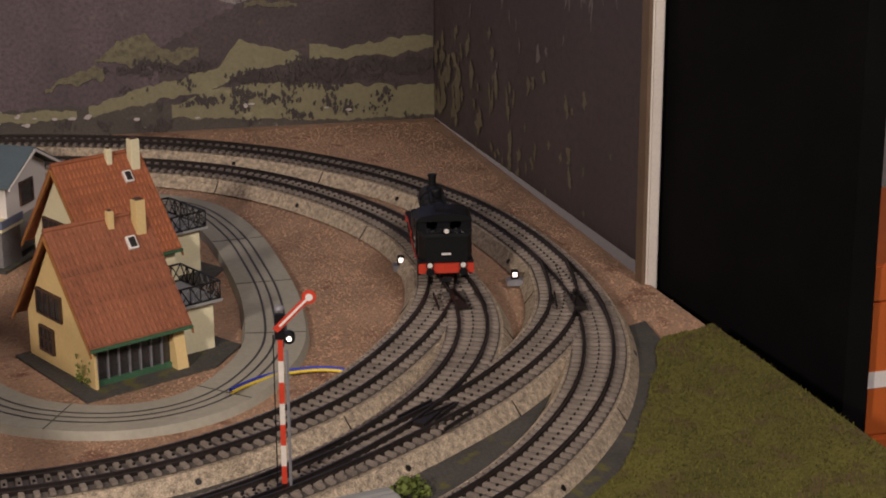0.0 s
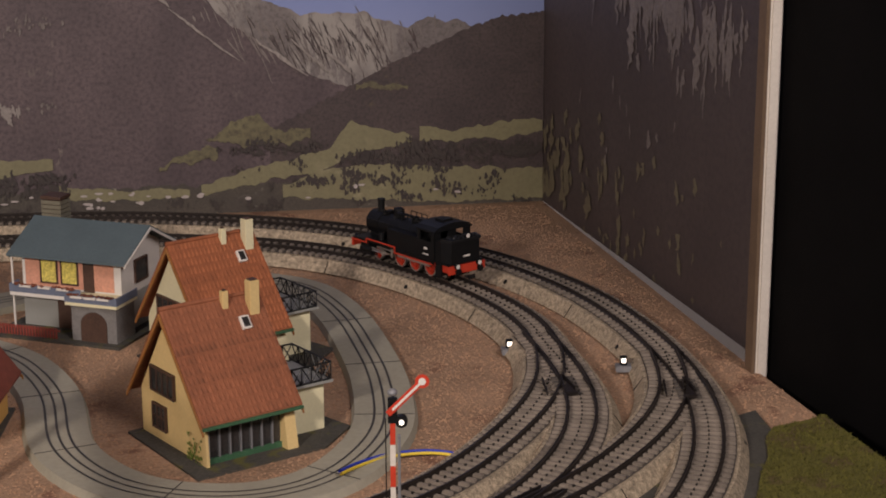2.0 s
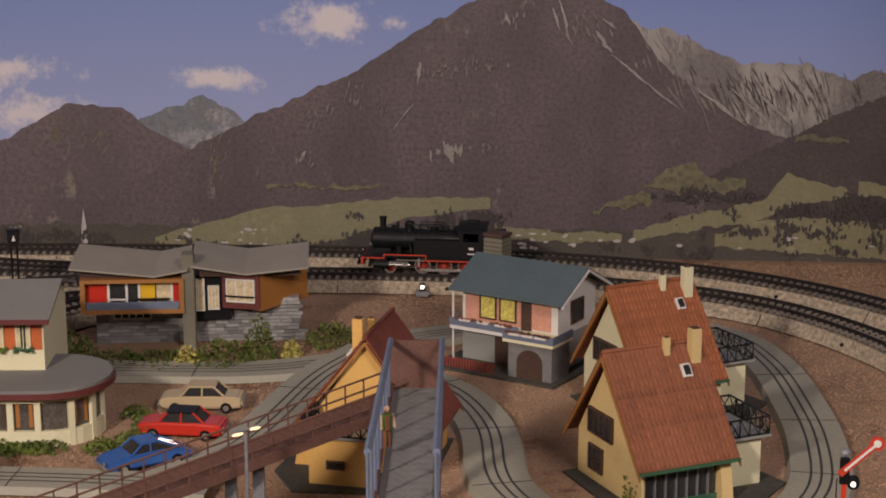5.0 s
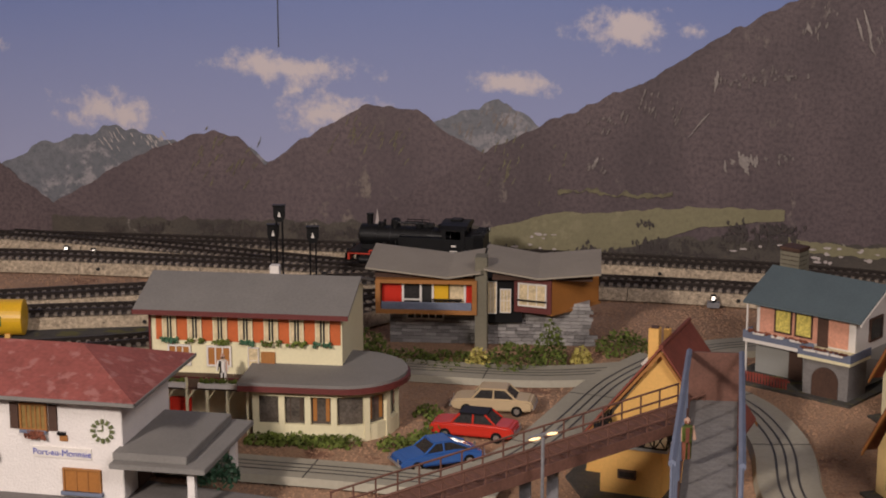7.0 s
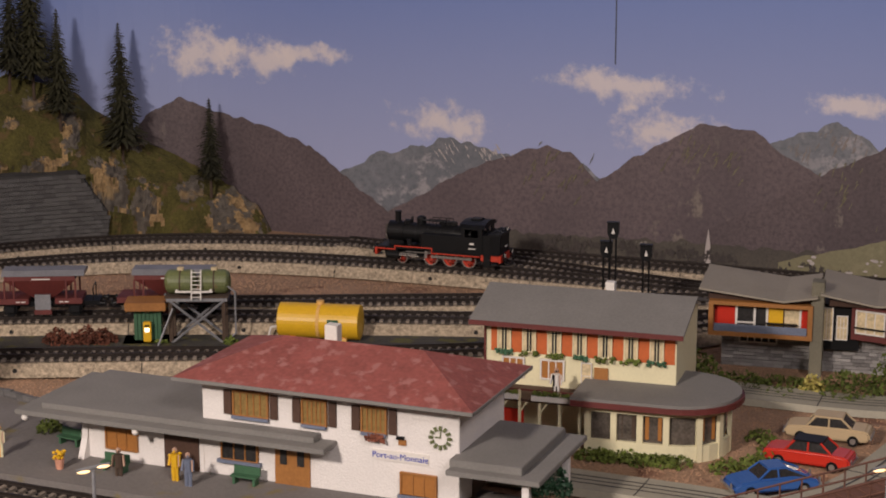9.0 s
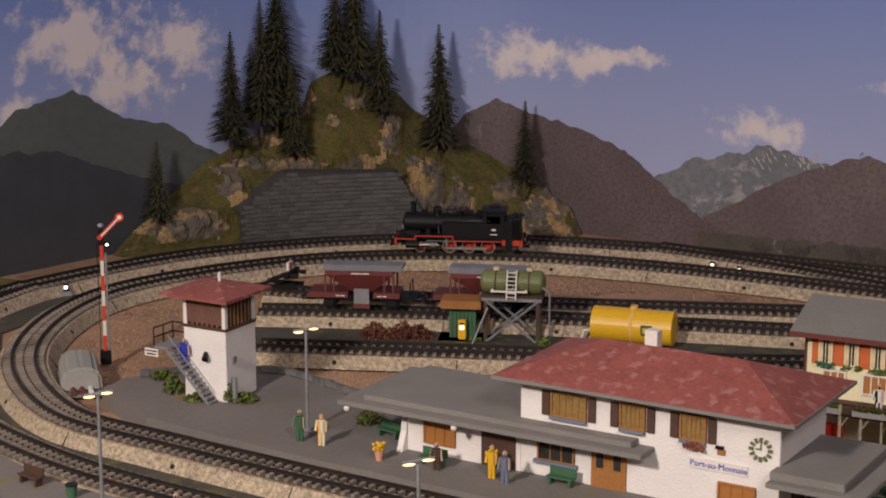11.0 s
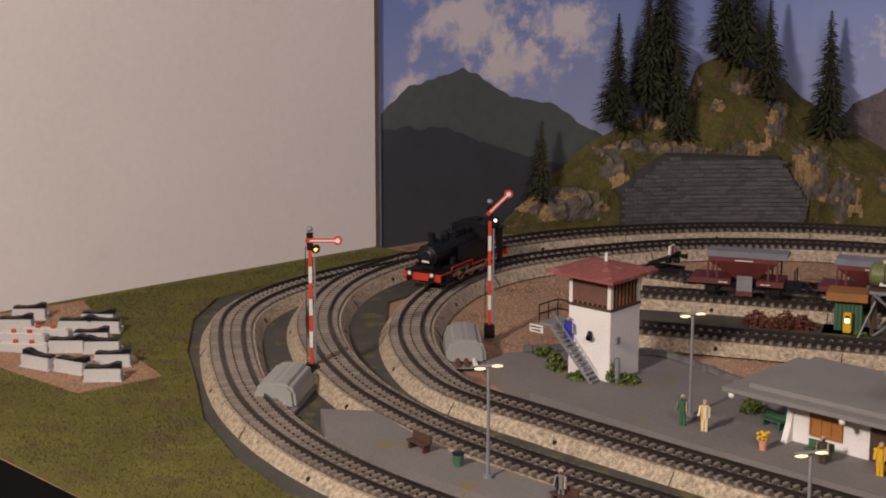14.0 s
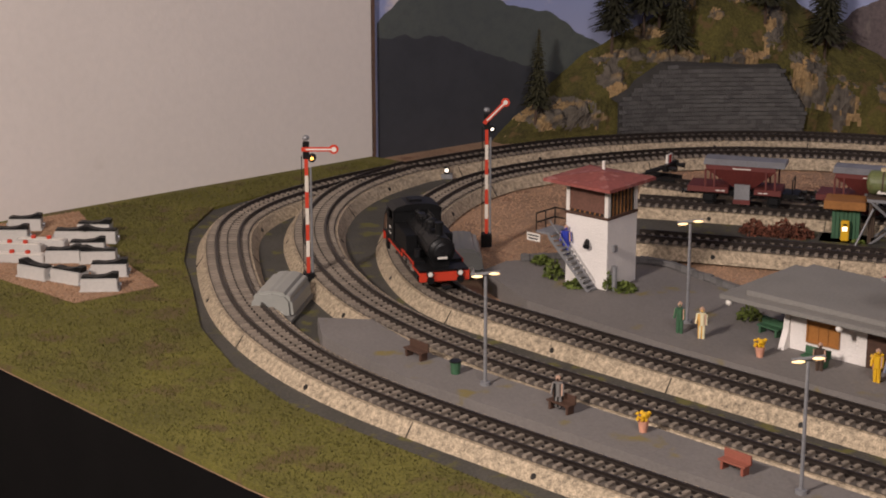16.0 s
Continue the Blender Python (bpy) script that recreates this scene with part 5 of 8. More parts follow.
# ---- chalet with the blue-grey roof ----
def chalet():
    t = thing("chalet", pose(0.0532, 1.3445, TABLE_Z, 0, 0, -34) @ Matrix.Diagonal((0.885, 0.885, 0.895, 1)), "two-storey chalet with a blue-grey roof and flowered balcony", "house")
    L, D = 0.086, 0.062
    part("plinth", B(-0.012, L + 0.014, -0.032, D + 0.004, -0.001, 0.002), "soil", t, "mossy dark ground plate")
    # wall grey is darkened to stand for the shade below the balcony
    part("lower_wall", B(0.0, L, 0, D, 0, 0.030), "grey", t, "pale grey ground-floor wall, darkened for the balcony's shade")
    part("upper_wall", extrude_x([(0.0, 0.030), (D, 0.030), (D, 0.062), (D / 2, 0.077), (0.0, 0.062)], 0, L), "white", t, "white upper wall")
    part("salmon_panel", B(0.003, 0.016, -0.0007, 0.0003, 0.034, 0.060), "pink", t, "salmon wall panel")
    part("salmon_panel", B(0.066, 0.080, -0.0007, 0.0003, 0.034, 0.060), "pink", t, "salmon wall panel")
    part("dark_panel", B(0.016, 0.066, -0.0005, 0.0003, 0.034, 0.060), "pink", t)
    for x in (0.024, 0.042):
        window(t, on_front(x, 0.038, -0.0006), 0.013, 0.017, 1, 1, "darkwood", "yellowdots", "window with patterned yellow curtain")
    part("door", B(0.054, 0.063, -0.0012, 0.0, 0.032, 0.057), "darkwood", t, "dark wooden door")
    for a, b in (((-0.012, 0.0585), (D / 2, 0.079)), ((D + 0.010, 0.0585), (D / 2, 0.079))):
        part("roof", roof_slab(-0.006, L + 0.010, a, b, 0.0018), "blueslate", t, "blue-grey sheet roof")
    bm = extrude_x([(-0.012, 0.0570), (D / 2, 0.0775), (D + 0.010, 0.0570), (D + 0.010, 0.0590), (D / 2, 0.0795), (-0.012, 0.0590)], L + 0.0095, L + 0.0108)
    part("bargeboard", bm, "white", t)
    ch = part("chimney", B(-0.004, 0.012, 0.040, 0.054, 0, 0.092, 0.0006), "bark", t, "tan stone chimney")
    for z in np.arange(0.004, 0.09, 0.0035):
        part("stone_course", B(-0.0046, 0.0126, 0.0394, 0.0546, z, z + 0.0028), "olive_stone", ch)
    part("chimney_cap", B(-0.005, 0.013, 0.039, 0.055, 0.092, 0.0945), "darkwood", ch)
    # balcony with rails and flowers
    part("balcony", B(-0.004, 0.058, -0.013, 0.0, 0.0285, 0.0315), "white", t)
    part("balcony_front", B(-0.004, 0.058, -0.0135, -0.0125, 0.0315, 0.0375), "bluerail", t, "blue balcony boards")
    part("balcony_side", B(-0.0045, -0.0035, -0.013, 0.0, 0.0315, 0.0375), "bluerail", t)
    # block with the arch
    bl = part("arch_block", B(0.056, 0.094, -0.024, 0.004, 0, 0.030), "blockgrey", t, "grey block wall")
    # the arch is a dark sheet on the solid block, coloured as its shade
    bm = extrude_x([(-0.011 + 0.011 * math.cos(a), 0.015 + 0.010 * math.sin(a)) for a in np.linspace(0, math.pi, 12)] + [(-0.022, 0.002), (0.0, 0.002)], -0.0005, 0.0005)
    part("arch_opening", bm, "darkwood", bl, "flat dark panel for the shade inside the arch", m=pose(0.086, -0.0245, 0, 0, 0, -90))
    part("terrace_floor", B(0.053, 0.097, -0.028, 0.004, 0.030, 0.0325), "cream", t)
    part("terrace_rail", B(0.053, 0.097, -0.0282, -0.0272, 0.0325, 0.0385), "bluerail", t, "blue balcony boards")
    part("terrace_rail", B(0.0963, 0.0973, -0.028, 0.004, 0.0325, 0.0385), "bluerail", t)
    part("post", B(-0.003, -0.0018, -0.011, -0.0098, 0.0, 0.060), "white", t)
    part("garage_door", B(0.030, 0.042, -0.0006, 0.0004, 0.002, 0.024), "darkwood", t, "dark brown door")
    window(t, on_front(0.050, 0.012, -0.0005), 0.009, 0.010, 2, 1, "wagonred", "glass")
    window(t, on_right(0.030, 0.038, L + 0.0005), 0.018, 0.016, 1, 1, "darkwood", "glass")
    r = random.Random(4)
    for x0, x1, y in ((0.0, 0.054, -0.0132), (0.056, 0.094, -0.0278)):
        bm = bmesh.new()
        for _ in range(46):
            ball(bm, (r.uniform(x0, x1), y + r.uniform(-0.0015, 0.0015), 0.0385 if y < -0.02 else 0.0378), r.uniform(0.0008, 0.0016), 1, (1, 1, 0.8), 0.3, r)
        part("flowers", bm, "redbush", t, "row of reddish flowers")
        for k in range(3):
            xx = x0 + (x1 - x0) * (0.2 + 0.3 * k)
            part("flower_box", B(xx - 0.005, xx + 0.005, y - 0.002, y + 0.001, 0.0362, 0.0378), "white", t)
    # red fence in front
    fence = part("fence", B(-0.013, 0.046, -0.0262, -0.0252, 0.0075, 0.0085), "fencered", t, "red paling fence")
    for k in range(22):
        part("paling", B(-0.012 + k * 0.0026, -0.0106 + k * 0.0026, -0.027, -0.0262, 0.001, 0.010), "fencered", fence)
    return t


chalet()


# ---- the flat bungalow with butterfly roofs ----
def bungalow():
    t = thing("bungalow", pose(-0.1814, 1.3740, TABLE_Z, 0, 0, 2.2) @ Matrix.Diagonal((0.98, 0.98, 0.925, 1)), "modern split-level bungalow with butterfly roofs and stone base", "house")
    base = part("stone_base", B(-0.030, 0.120, 0.022, 0.070, 0, 0.034), "stone", t, "grey stone base wall")
    r = random.Random(2)
    me = bpy.data.meshes.new("stone")
    bm = B(-0.5, 0.5, -0.5, 0.5, -0.5, 0.5)
    bm.to_mesh(me)
    bm.free()
    me.materials.append(M["stone"])
    for row in range(11):
        x = -0.030
        while x < 0.118:
            w = r.uniform(0.004, 0.010)
            st = new("stone", me)
            st.parent = base
            st.matrix_local = Matrix.Translation((x + w / 2, 0.0212, 0.0016 + row * 0.0029)) @ Matrix.Diagonal((w * 0.94, r.uniform(0.002, 0.0034), 0.0025, 1))
            x += w
    # living room box
    bx = part("living_box", B(-0.037, 0.036, 0.006, 0.060, 0.0320, 0.0575), "darkwood", t)
    fr = bmesh.new()
    box(fr, -0.038, 0.037, -0.002, 0.008, 0.0300, 0.0335)
    box(fr, -0.038, 0.037, -0.002, 0.008, 0.0545, 0.0575)
    box(fr, -0.038, -0.0345, -0.002, 0.060, 0.0335, 0.0545)
    box(fr, 0.0335, 0.037, -0.002, 0.008, 0.0335, 0.0545)
    part("box_frame", fr, "wood", bx, "ochre wooden frame")
    for x0, x1, mm in ((-0.0340, -0.0190, "carred"), (-0.0175, -0.0060, "glass"), (-0.0040, 0.0035, "glass"), (0.0045, 0.0155, "yellow"), (0.0165, 0.0270, "curtain"), (0.0285, 0.0330, "carred")):
        part("wall_panel", B(x0, x1, 0.0050, 0.0062, 0.0345, 0.0540), mm, bx)
    for x in (-0.0182, -0.0050, 0.0040, 0.0278):
        part("window_post", B(x - 0.0008, x + 0.0008, 0.0040, 0.0055, 0.0335, 0.0545), "white", bx)
    part("window_rail", B(-0.0175, -0.0050, 0.0040, 0.0055, 0.0395, 0.0407), "white", bx)
    part("balcony_glass", B(-0.034, 0.033, -0.0012, -0.0004, 0.0335, 0.0395), "bluerail", bx, "blue-grey balcony panel")
    part("table", B(0.003, 0.026, 0.000, 0.003, 0.0405, 0.0415), "black", bx)
    window(t, on_front(-0.003, 0.021, 0.0195), 0.026, 0.008, 5, 1, "white", "glass")
    # bedroom box, turned
    bd = new("bedroom_box")
    bd.parent = t
    bd.matrix_local = pose(0.092, 0.004, 0, 0, 0, 48)
    part("box_wall", B(0.0, 0.052, 0.0, 0.040, 0.0300, 0.0590, 0.0004), "dwood", bd, "rust-brown box wall")
    part("box_edge", B(-0.0008, 0.0530, -0.0008, 0.0408, 0.0290, 0.0312), "wood", bd)
    w2 = new("bay")
    w2.parent = t
    w2.matrix_local = pose(0.092, 0.004, 0, 0, 0, -17)
    part("bay_wall", B(-0.029, 0.0, -0.001, 0.030, 0.0300, 0.0590), "wagonred", w2)
    window(w2, on_front(-0.0145, 0.0365, -0.0015), 0.020, 0.0165, 3, 1, "white", "curtain")
    part("bay_rail", B(-0.026, -0.003, -0.0042, -0.0036, 0.0400, 0.0412), "black", w2)
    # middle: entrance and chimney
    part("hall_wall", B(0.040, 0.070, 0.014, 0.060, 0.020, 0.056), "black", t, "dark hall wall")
    window(t, on_front(0.0475, 0.028, 0.0135), 0.006, 0.025, 3, 1, "white", "curtain")
    window(t, on_front(0.0575, 0.029, 0.0135), 0.007, 0.018, 3, 2, "white", "curtain")
    part("chimney", B(0.0355, 0.0445, 0.000, 0.014, 0, 0.0760, 0.0005), "olive_stone", t, "grey-olive chimney slab")
    # roofs
    for xs, y0, y1 in (((-0.045, 0.016, 0.040), -0.005, 0.062), ((0.042, 0.082, 0.128), -0.003, 0.066)):
        for (xa, za), (xb, zb) in (((xs[0], 0.0665), (xs[1], 0.0595)), ((xs[1], 0.0595), (xs[2], 0.0640))):
            bm = bmesh.new()
            v = [bm.verts.new(c) for c in ((xa, y0, za), (xb, y0, zb), (xb, y1, zb + 0.003), (xa, y1, za + 0.003), (xa, y0, za + 0.0015), (xb, y0, zb + 0.0015), (xb, y1, zb + 0.0045), (xa, y1, za + 0.0045))]
            for q in ((0, 1, 2, 3), (4, 5, 6, 7), (0, 1, 5, 4), (1, 2, 6, 5), (2, 3, 7, 6), (3, 0, 4, 7)):
                bm.faces.new([v[i] for i in q])
            bmesh.ops.recalc_face_normals(bm, faces=bm.faces)
            part("roof", bm, "beigeroof", t, "pale beige-grey roof sheet")
        part("roof_beam", B(xs[0] + 0.006, xs[2] - 0.006, y0 + 0.010, y1 - 0.01, 0.0565, 0.0612), "darkwood", t)
    return t


bungalow()
bushes("garden_hedge", [(-0.222, 1.350, TABLE_Z, 0.018, 0.022, 500), (-0.115, 1.335, TABLE_Z, 0.024, 0.020, 600), (-0.09, 1.345, TABLE_Z, 0.012, 0.034, 500), (-0.16, 1.335, TABLE_Z, 0.03, 0.010, 500), (-0.04, 1.385, TABLE_Z, 0.02, 0.018, 500), (-0.19, 1.338, TABLE_Z, 0.02, 0.012, 300)], "overgrown green garden plants along the stone base", seed=11, category="plants")
bushes("yellow_bush", [(-0.140, 1.334, TABLE_Z, 0.009, 0.016, 260)], "small pale yellow flowering bush", "paleyellow", 12)
bushes("yellow_bush", [(-0.068, 1.352, TABLE_Z, 0.008, 0.014, 220)], "small pale yellow flowering bush", "paleyellow", 13)


# ---- hotel with round cafe ----
def hotel():
    t = thing("hotel", pose(-0.3390, 1.2040, TABLE_Z, 0, 0, -0.5), "cream hotel with orange shutters, grey roof and round cafe", "hotel")
    L, D = 0.126, 0.076
    part("wall", extrude_x([(0, 0), (D, 0), (D, 0.073), (D / 2, 0.0835), (0, 0.073)], 0, L), "cream", t)
    for a, b in (((-0.011, 0.0725), (D / 2, 0.0860)), ((D + 0.011, 0.0725), (D / 2, 0.0860))):
        part("roof", roof_slab(-0.007, L + 0.006, a, b, 0.0018), "slate", t, "grey roof sheet")
    part("eave_board", B(-0.007, L + 0.006, -0.0122, -0.0108, 0.0712, 0.0742), "wagonred", t, "red eave board")
    part("chimney", B(0.070, 0.076, 0.044, 0.050, 0.080, 0.0915), "white", t)
    part("shutter_band", B(0.005, L - 0.001, -0.0006, 0.0004, 0.0520, 0.0700), "shutter", t, "row of orange shutters")
    for k in range(7):
        x = 0.014 + k * 0.0166
        win = window(t, on_front(x, 0.0535, -0.0008), 0.0078, 0.0145, 2, 1, "cream", "glass")
        for dx in (-0.0027, 0.0027):
            part("curtain", B(dx - 0.0011, dx + 0.0011, -0.0008, -0.0004, 0.0, 0.0145), "curtain", win)
        bm = bmesh.new()
        r = random.Random(k)
        for _ in range(26):
            ball(bm, (x + r.uniform(-0.006, 0.006), -0.0025 + r.uniform(-0.001, 0.001), 0.0520 + r.uniform(-0.0015, 0.0018)), r.uniform(0.0006, 0.0014), 1, (1, 1, 1), 0.3, r)
        part("flower_box", bm, "leaf" if k % 3 else "green", t, "window box with green plants")
    for x, w in ((0.020, 0.013), (0.046, 0.014)):
        window(t, on_front(x, 0.0365, -0.0006), w, 0.0115, 3, 1, "white", "dwood")
    window(t, on_front(0.0685, 0.0318, -0.0006), 0.006, 0.0165, 1, 2, "white", "curtain")
    part("sign_board", B(0.0735, 0.0825, -0.0014, 0.0, 0.036, 0.046), "wood", t, "brown notice board")
    part("drainpipe", C((0.001, -0.001, 0.0), (0.001, -0.001, 0.071), 0.0008, seg=8), "wagonred", t)
    # terrace
    part("terrace_deck", B(0.004, 0.072, -0.030, 0.0, 0.0285, 0.0303), "darkwood", t)
    for k in range(6):
        x = 0.006 + k * 0.013
        part("terrace_post", B(x - 0.0008, x + 0.0008, -0.030, -0.0284, 0.0, 0.0365), "cream", t)
        part("terrace_brace", C((x, -0.0295, 0.021), (x + 0.005, -0.0295, 0.0285), 0.0006, seg=5), "cream", t)
    part("terrace_rail", B(0.004, 0.072, -0.0300, -0.0290, 0.0358, 0.0368), "wagonred", t)
    for x0 in (0.006, 0.040):
        part("planter", B(x0, x0 + 0.026, -0.0325, -0.0295, 0.0303, 0.0335), "white", t)
        bm = bmesh.new()
        r = random.Random(7)
        for _ in range(50):
            ball(bm, (x0 + r.uniform(0.001, 0.025), -0.031 + r.uniform(-0.001, 0.001), 0.0340 + r.random() * 0.0018), r.uniform(0.0007, 0.0015), 1, (1, 1, 1), 0.3, r)
        part("planter_greenery", bm, "leaf", t)
    part("terrace_display", B(0.018, 0.032, -0.020, -0.018, 0.002, 0.020), "carred", t, "red display under the terrace")
    # round cafe
    cx, cy, rad = 0.130, -0.004, 0.032
    arc = [(cx + rad * math.cos(a), cy + rad * math.sin(a)) for a in np.linspace(-math.pi / 2, math.pi / 2, 13)]
    out = [(0.076, -0.036)] + arc + [(0.076, 0.028)]
    cafe = part("cafe_wall", prism(out, 0, 0.0105), "cream", t, "cream parapet of the cafe")
    inner = [(0.078, -0.034)] + [(cx + (rad - 0.003) * math.cos(a), cy + (rad - 0.003) * math.sin(a)) for a in np.linspace(-math.pi / 2, math.pi / 2, 13)] + [(0.078, 0.0)]
    part("cafe_glazing", prism(inner, 0.0105, 0.0315), "cafeglass", cafe, "cafe windows with a dim room behind")
    spots = [(0.0775, -0.0355, 0), (0.094, -0.0358, 0), (0.1105, -0.0358, 0), (0.127, -0.0358, 0)] + [(cx + rad * math.cos(a), cy + rad * math.sin(a), math.degrees(a) + 90) for a in np.radians([-58, -28, 4, 40, 75])]
    for x, y, a in spots:
        part("cafe_pier", B(-0.0019, 0.0019, -0.0004, 0.0022, 0, 0.0325), "cream", t, m=pose(x, y, 0, 0, 0, a))
    for i in range(len(spots) - 1):
        (x0, y0, a0), (x1, y1, a1) = spots[i], spots[i + 1]
        mid = pose((x0 + x1) / 2, (y0 + y1) / 2, 0, 0, 0, math.degrees(math.atan2(y1 - y0, x1 - x0)))
        ln = math.hypot(x1 - x0, y1 - y0) / 2
        part("window_head", B(-ln, ln, -0.0006, 0.0010, 0.0285, 0.0330), "cream", t, m=mid)
        for dx in (-0.004, 0.004):
            part("curtain", B(dx - 0.0012, dx + 0.0012, 0.0022, 0.0026, 0.0125, 0.0285), "bark" if i % 2 else "dwood", t, m=mid)
    ro = [(0.068, -0.044)] + [(cx + (rad + 0.008) * math.cos(a), cy + (rad + 0.008) * math.sin(a)) for a in np.linspace(-math.pi / 2, math.pi / 2, 17)] + [(0.068, 0.036)]
    part("cafe_roof", prism(ro, 0.0330, 0.0366), "wagonred", t, "red roof rim")
    part("cafe_roof_top", prism([(0.5 * 0.11 + 0.985 * (x - 0.055), y * 0.985) for x, y in ro], 0.0366, 0.0386), "slate", t, "grey roof covering")
    return t


hotel()
bushes("cafe_hedge", [(-0.335 + 0.076 + 0.008 * k, 1.160 + 0.002 * (k % 2), TABLE_Z, 0.009, 0.007, 130) for k in range(8)] + [(-0.180 + 0.010 * math.cos(a) + 0.02 * math.cos(a), 1.196 + 0.036 * math.sin(a), TABLE_Z, 0.010, 0.009, 160) for a in np.radians([-80, -50, -20, 15, 50])], "clipped green hedge round the cafe", seed=21, category="hedge")


# ---- station ----
def station():
    t = thing("station_building", pose(-0.4610, 1.0332, 0.0012, 0, 0, -4.8), "white station building with red hipped roof and grey canopies", "station")
    L, D, H = 0.160, 0.073, 0.060
    part("wall", B(0, L, 0, D, 0, H, 0.0004), "plaster", t, "rough white plaster wall")
    bm = bmesh.new()
    o = 0.013
    a = [bm.verts.new(c) for c in ((-o, -o, H), (L + o, -o, H), (L + o, D + o, H), (-o, D + o, H))]
    b = [bm.verts.new(c) for c in ((0.036, D / 2, H + 0.0175), (L - 0.036, D / 2, H + 0.0175))]
    bm.faces.new((a[0], a[1], b[1], b[0])), bm.faces.new((a[1], a[2], b[1])), bm.faces.new((a[2], a[3], b[0], b[1])), bm.faces.new((a[3], a[0], b[0])), bm.faces.new(a[::-1])
    bmesh.ops.recalc_face_normals(bm, faces=bm.faces)
    part("roof", bm, "redroof", t, "mottled red hipped roof")
    part("eave_board", B(-o, L + o, -o, -o + 0.001, H - 0.0018, H + 0.0002), "slate", t)
    part("eave_board", B(L + o - 0.001, L + o, -o, D + o, H - 0.0018, H + 0.0002), "slate", t)
    part("chimney", B(0.058, 0.066, 0.044, 0.051, H + 0.010, H + 0.024, 0.0003), "white", t)
    for x, w in ((0.030, 0.026), (0.077, 0.017), (0.120, 0.017)):
        x = x * 0.86 + 0.006
        window(t, on_front(x, 0.0385, -0.0005), w * 0.8, 0.0135, 5, 1, "wood", "amberpane", "wooden-framed window")
        for s in (-1, 1):
            part("shutter", B(x + s * (w * 0.4 + 0.0045) - 0.0024, x + s * (w * 0.4 + 0.0045) + 0.0024, -0.0012, 0.0, 0.038, 0.0525), "darkwood", t, "dark brown shutter")
        part("window_sill", B(x - w * 0.45, x + w * 0.45, -0.003, 0.0, 0.0363, 0.0380), "bluerail", t)
    window(t, on_front(0.024, 0.011, -0.0005), 0.022, 0.014, 3, 1, "wood", "glass")
    part("window_sill", B(0.010, 0.038, -0.003, 0.0, 0.0085, 0.0105), "bluerail", t)
    part("door", B(0.047, 0.069, -0.0012, 0.0, 0.0, 0.0255), "wood", t, "double wooden door")
    for x in (0.0525, 0.0635):
        part("door_pane", B(x - 0.0022, x + 0.0022, -0.0016, -0.001, 0.012, 0.023), "glass", t)
    window(t, on_front(0.136, 0.004, -0.0005), 0.020, 0.012, 3, 1, "wood", "dwood")
    part("window_sill", B(0.124, 0.148, -0.003, 0.0, 0.002, 0.004), "bluerail", t)
    bm = bmesh.new()
    r = random.Random(8)
    for _ in range(40):
        ball(bm, (0.110 + r.uniform(-0.006, 0.006), -0.003, 0.0355 + r.uniform(-0.002, 0.002)), r.uniform(0.0006, 0.0014), 1, (1, 1, 1), 0.3, r)
    part("flower_box", bm, "redbush", t, "box of red flowers")
    # sign and clock
    part("name_board", B(0.108, 0.142, -0.0009, 0.0, 0.0225, 0.0285), "white", t, "white name board")
    cu = bpy.data.curves.new("name_text", "FONT")
    cu.body, cu.size, cu.extrude, cu.align_x, cu.align_y = "Port-au-Monnaie", 0.0050, 0.0001, "CENTER", "CENTER"
    cu.materials.append(M["cable_b"])
    tx = new("name_text", cu)
    tx.parent, tx.matrix_local = t, pose(0.125, -0.0011, 0.0254, 90, 0, 0)
    ck = bmesh.new()
    for k in range(12):
        box(ck, 0.0042, 0.0068, -0.0008, 0.0, -0.0008, 0.0008, 0, Matrix.Translation((0.149, -0.0004, 0.0395)) @ Matrix.Rotation(k * math.pi / 6, 4, "Y"))
    box(ck, 0.1487, 0.1493, -0.0008, 0.0, 0.0395, 0.043)
    box(ck, 0.1460, 0.1493, -0.0008, 0.0, 0.0393, 0.0399)
    part("clock", ck, "olive", t, "wall clock of dark brass bars")
    part("bell", B(0.1230, 0.1275, -0.0018, 0.0, 0.0358, 0.0375), "black", t)
    part("bell_plate", B(0.1240, 0.1285, -0.0010, 0.0, 0.0325, 0.0356), "wood", t)
    # left hall with canopy
    hall = part("waiting_hall", B(-0.080, 0.0, 0.0, 0.062, 0, 0.0270), "plaster", t, "low white wing")
    # no real gap here: dark colour on the solid wing stands for passage shade
    part("hall_opening", B(-0.026, -0.003, -0.0008, 0.0004, 0.0, 0.0240), "darkwood", t, "flat dark panel for the shade in the passage")
    bm = extrude_x([(0.0, 0.0), (-0.007, 0.0), (-0.002, 0.012), (0.0, 0.025)], -0.082, -0.078)
    part("buttress", bm, "plaster", t)
    window(t, on_front(-0.055, 0.008, -0.0005), 0.020, 0.0125, 3, 1, "wood", "dwood")
    can = bmesh.new()
    box(can, -0.118, 0.086, -0.018, 0.068, 0.0270, 0.0300, 0.0004)
    box(can, -0.104, 0.076, -0.010, 0.066, 0.0300, 0.0335, 0.0004)
    part("canopy", can, "slate", t, "grey flat canopy roof")
    can = bmesh.new()
    box(can, L - 0.002, L + 0.052, -0.016, 0.070, 0.0240, 0.0270, 0.0004)
    box(can, L - 0.002, L + 0.040, -0.010, 0.066, 0.0270, 0.0315, 0.0004)
    part("canopy", can, "slate", t, "grey flat canopy roof")
    for y in (-0.010, 0.060):
        part("canopy_post", B(L + 0.040, L + 0.044, y, y + 0.004, 0, 0.024), "plaster", t)
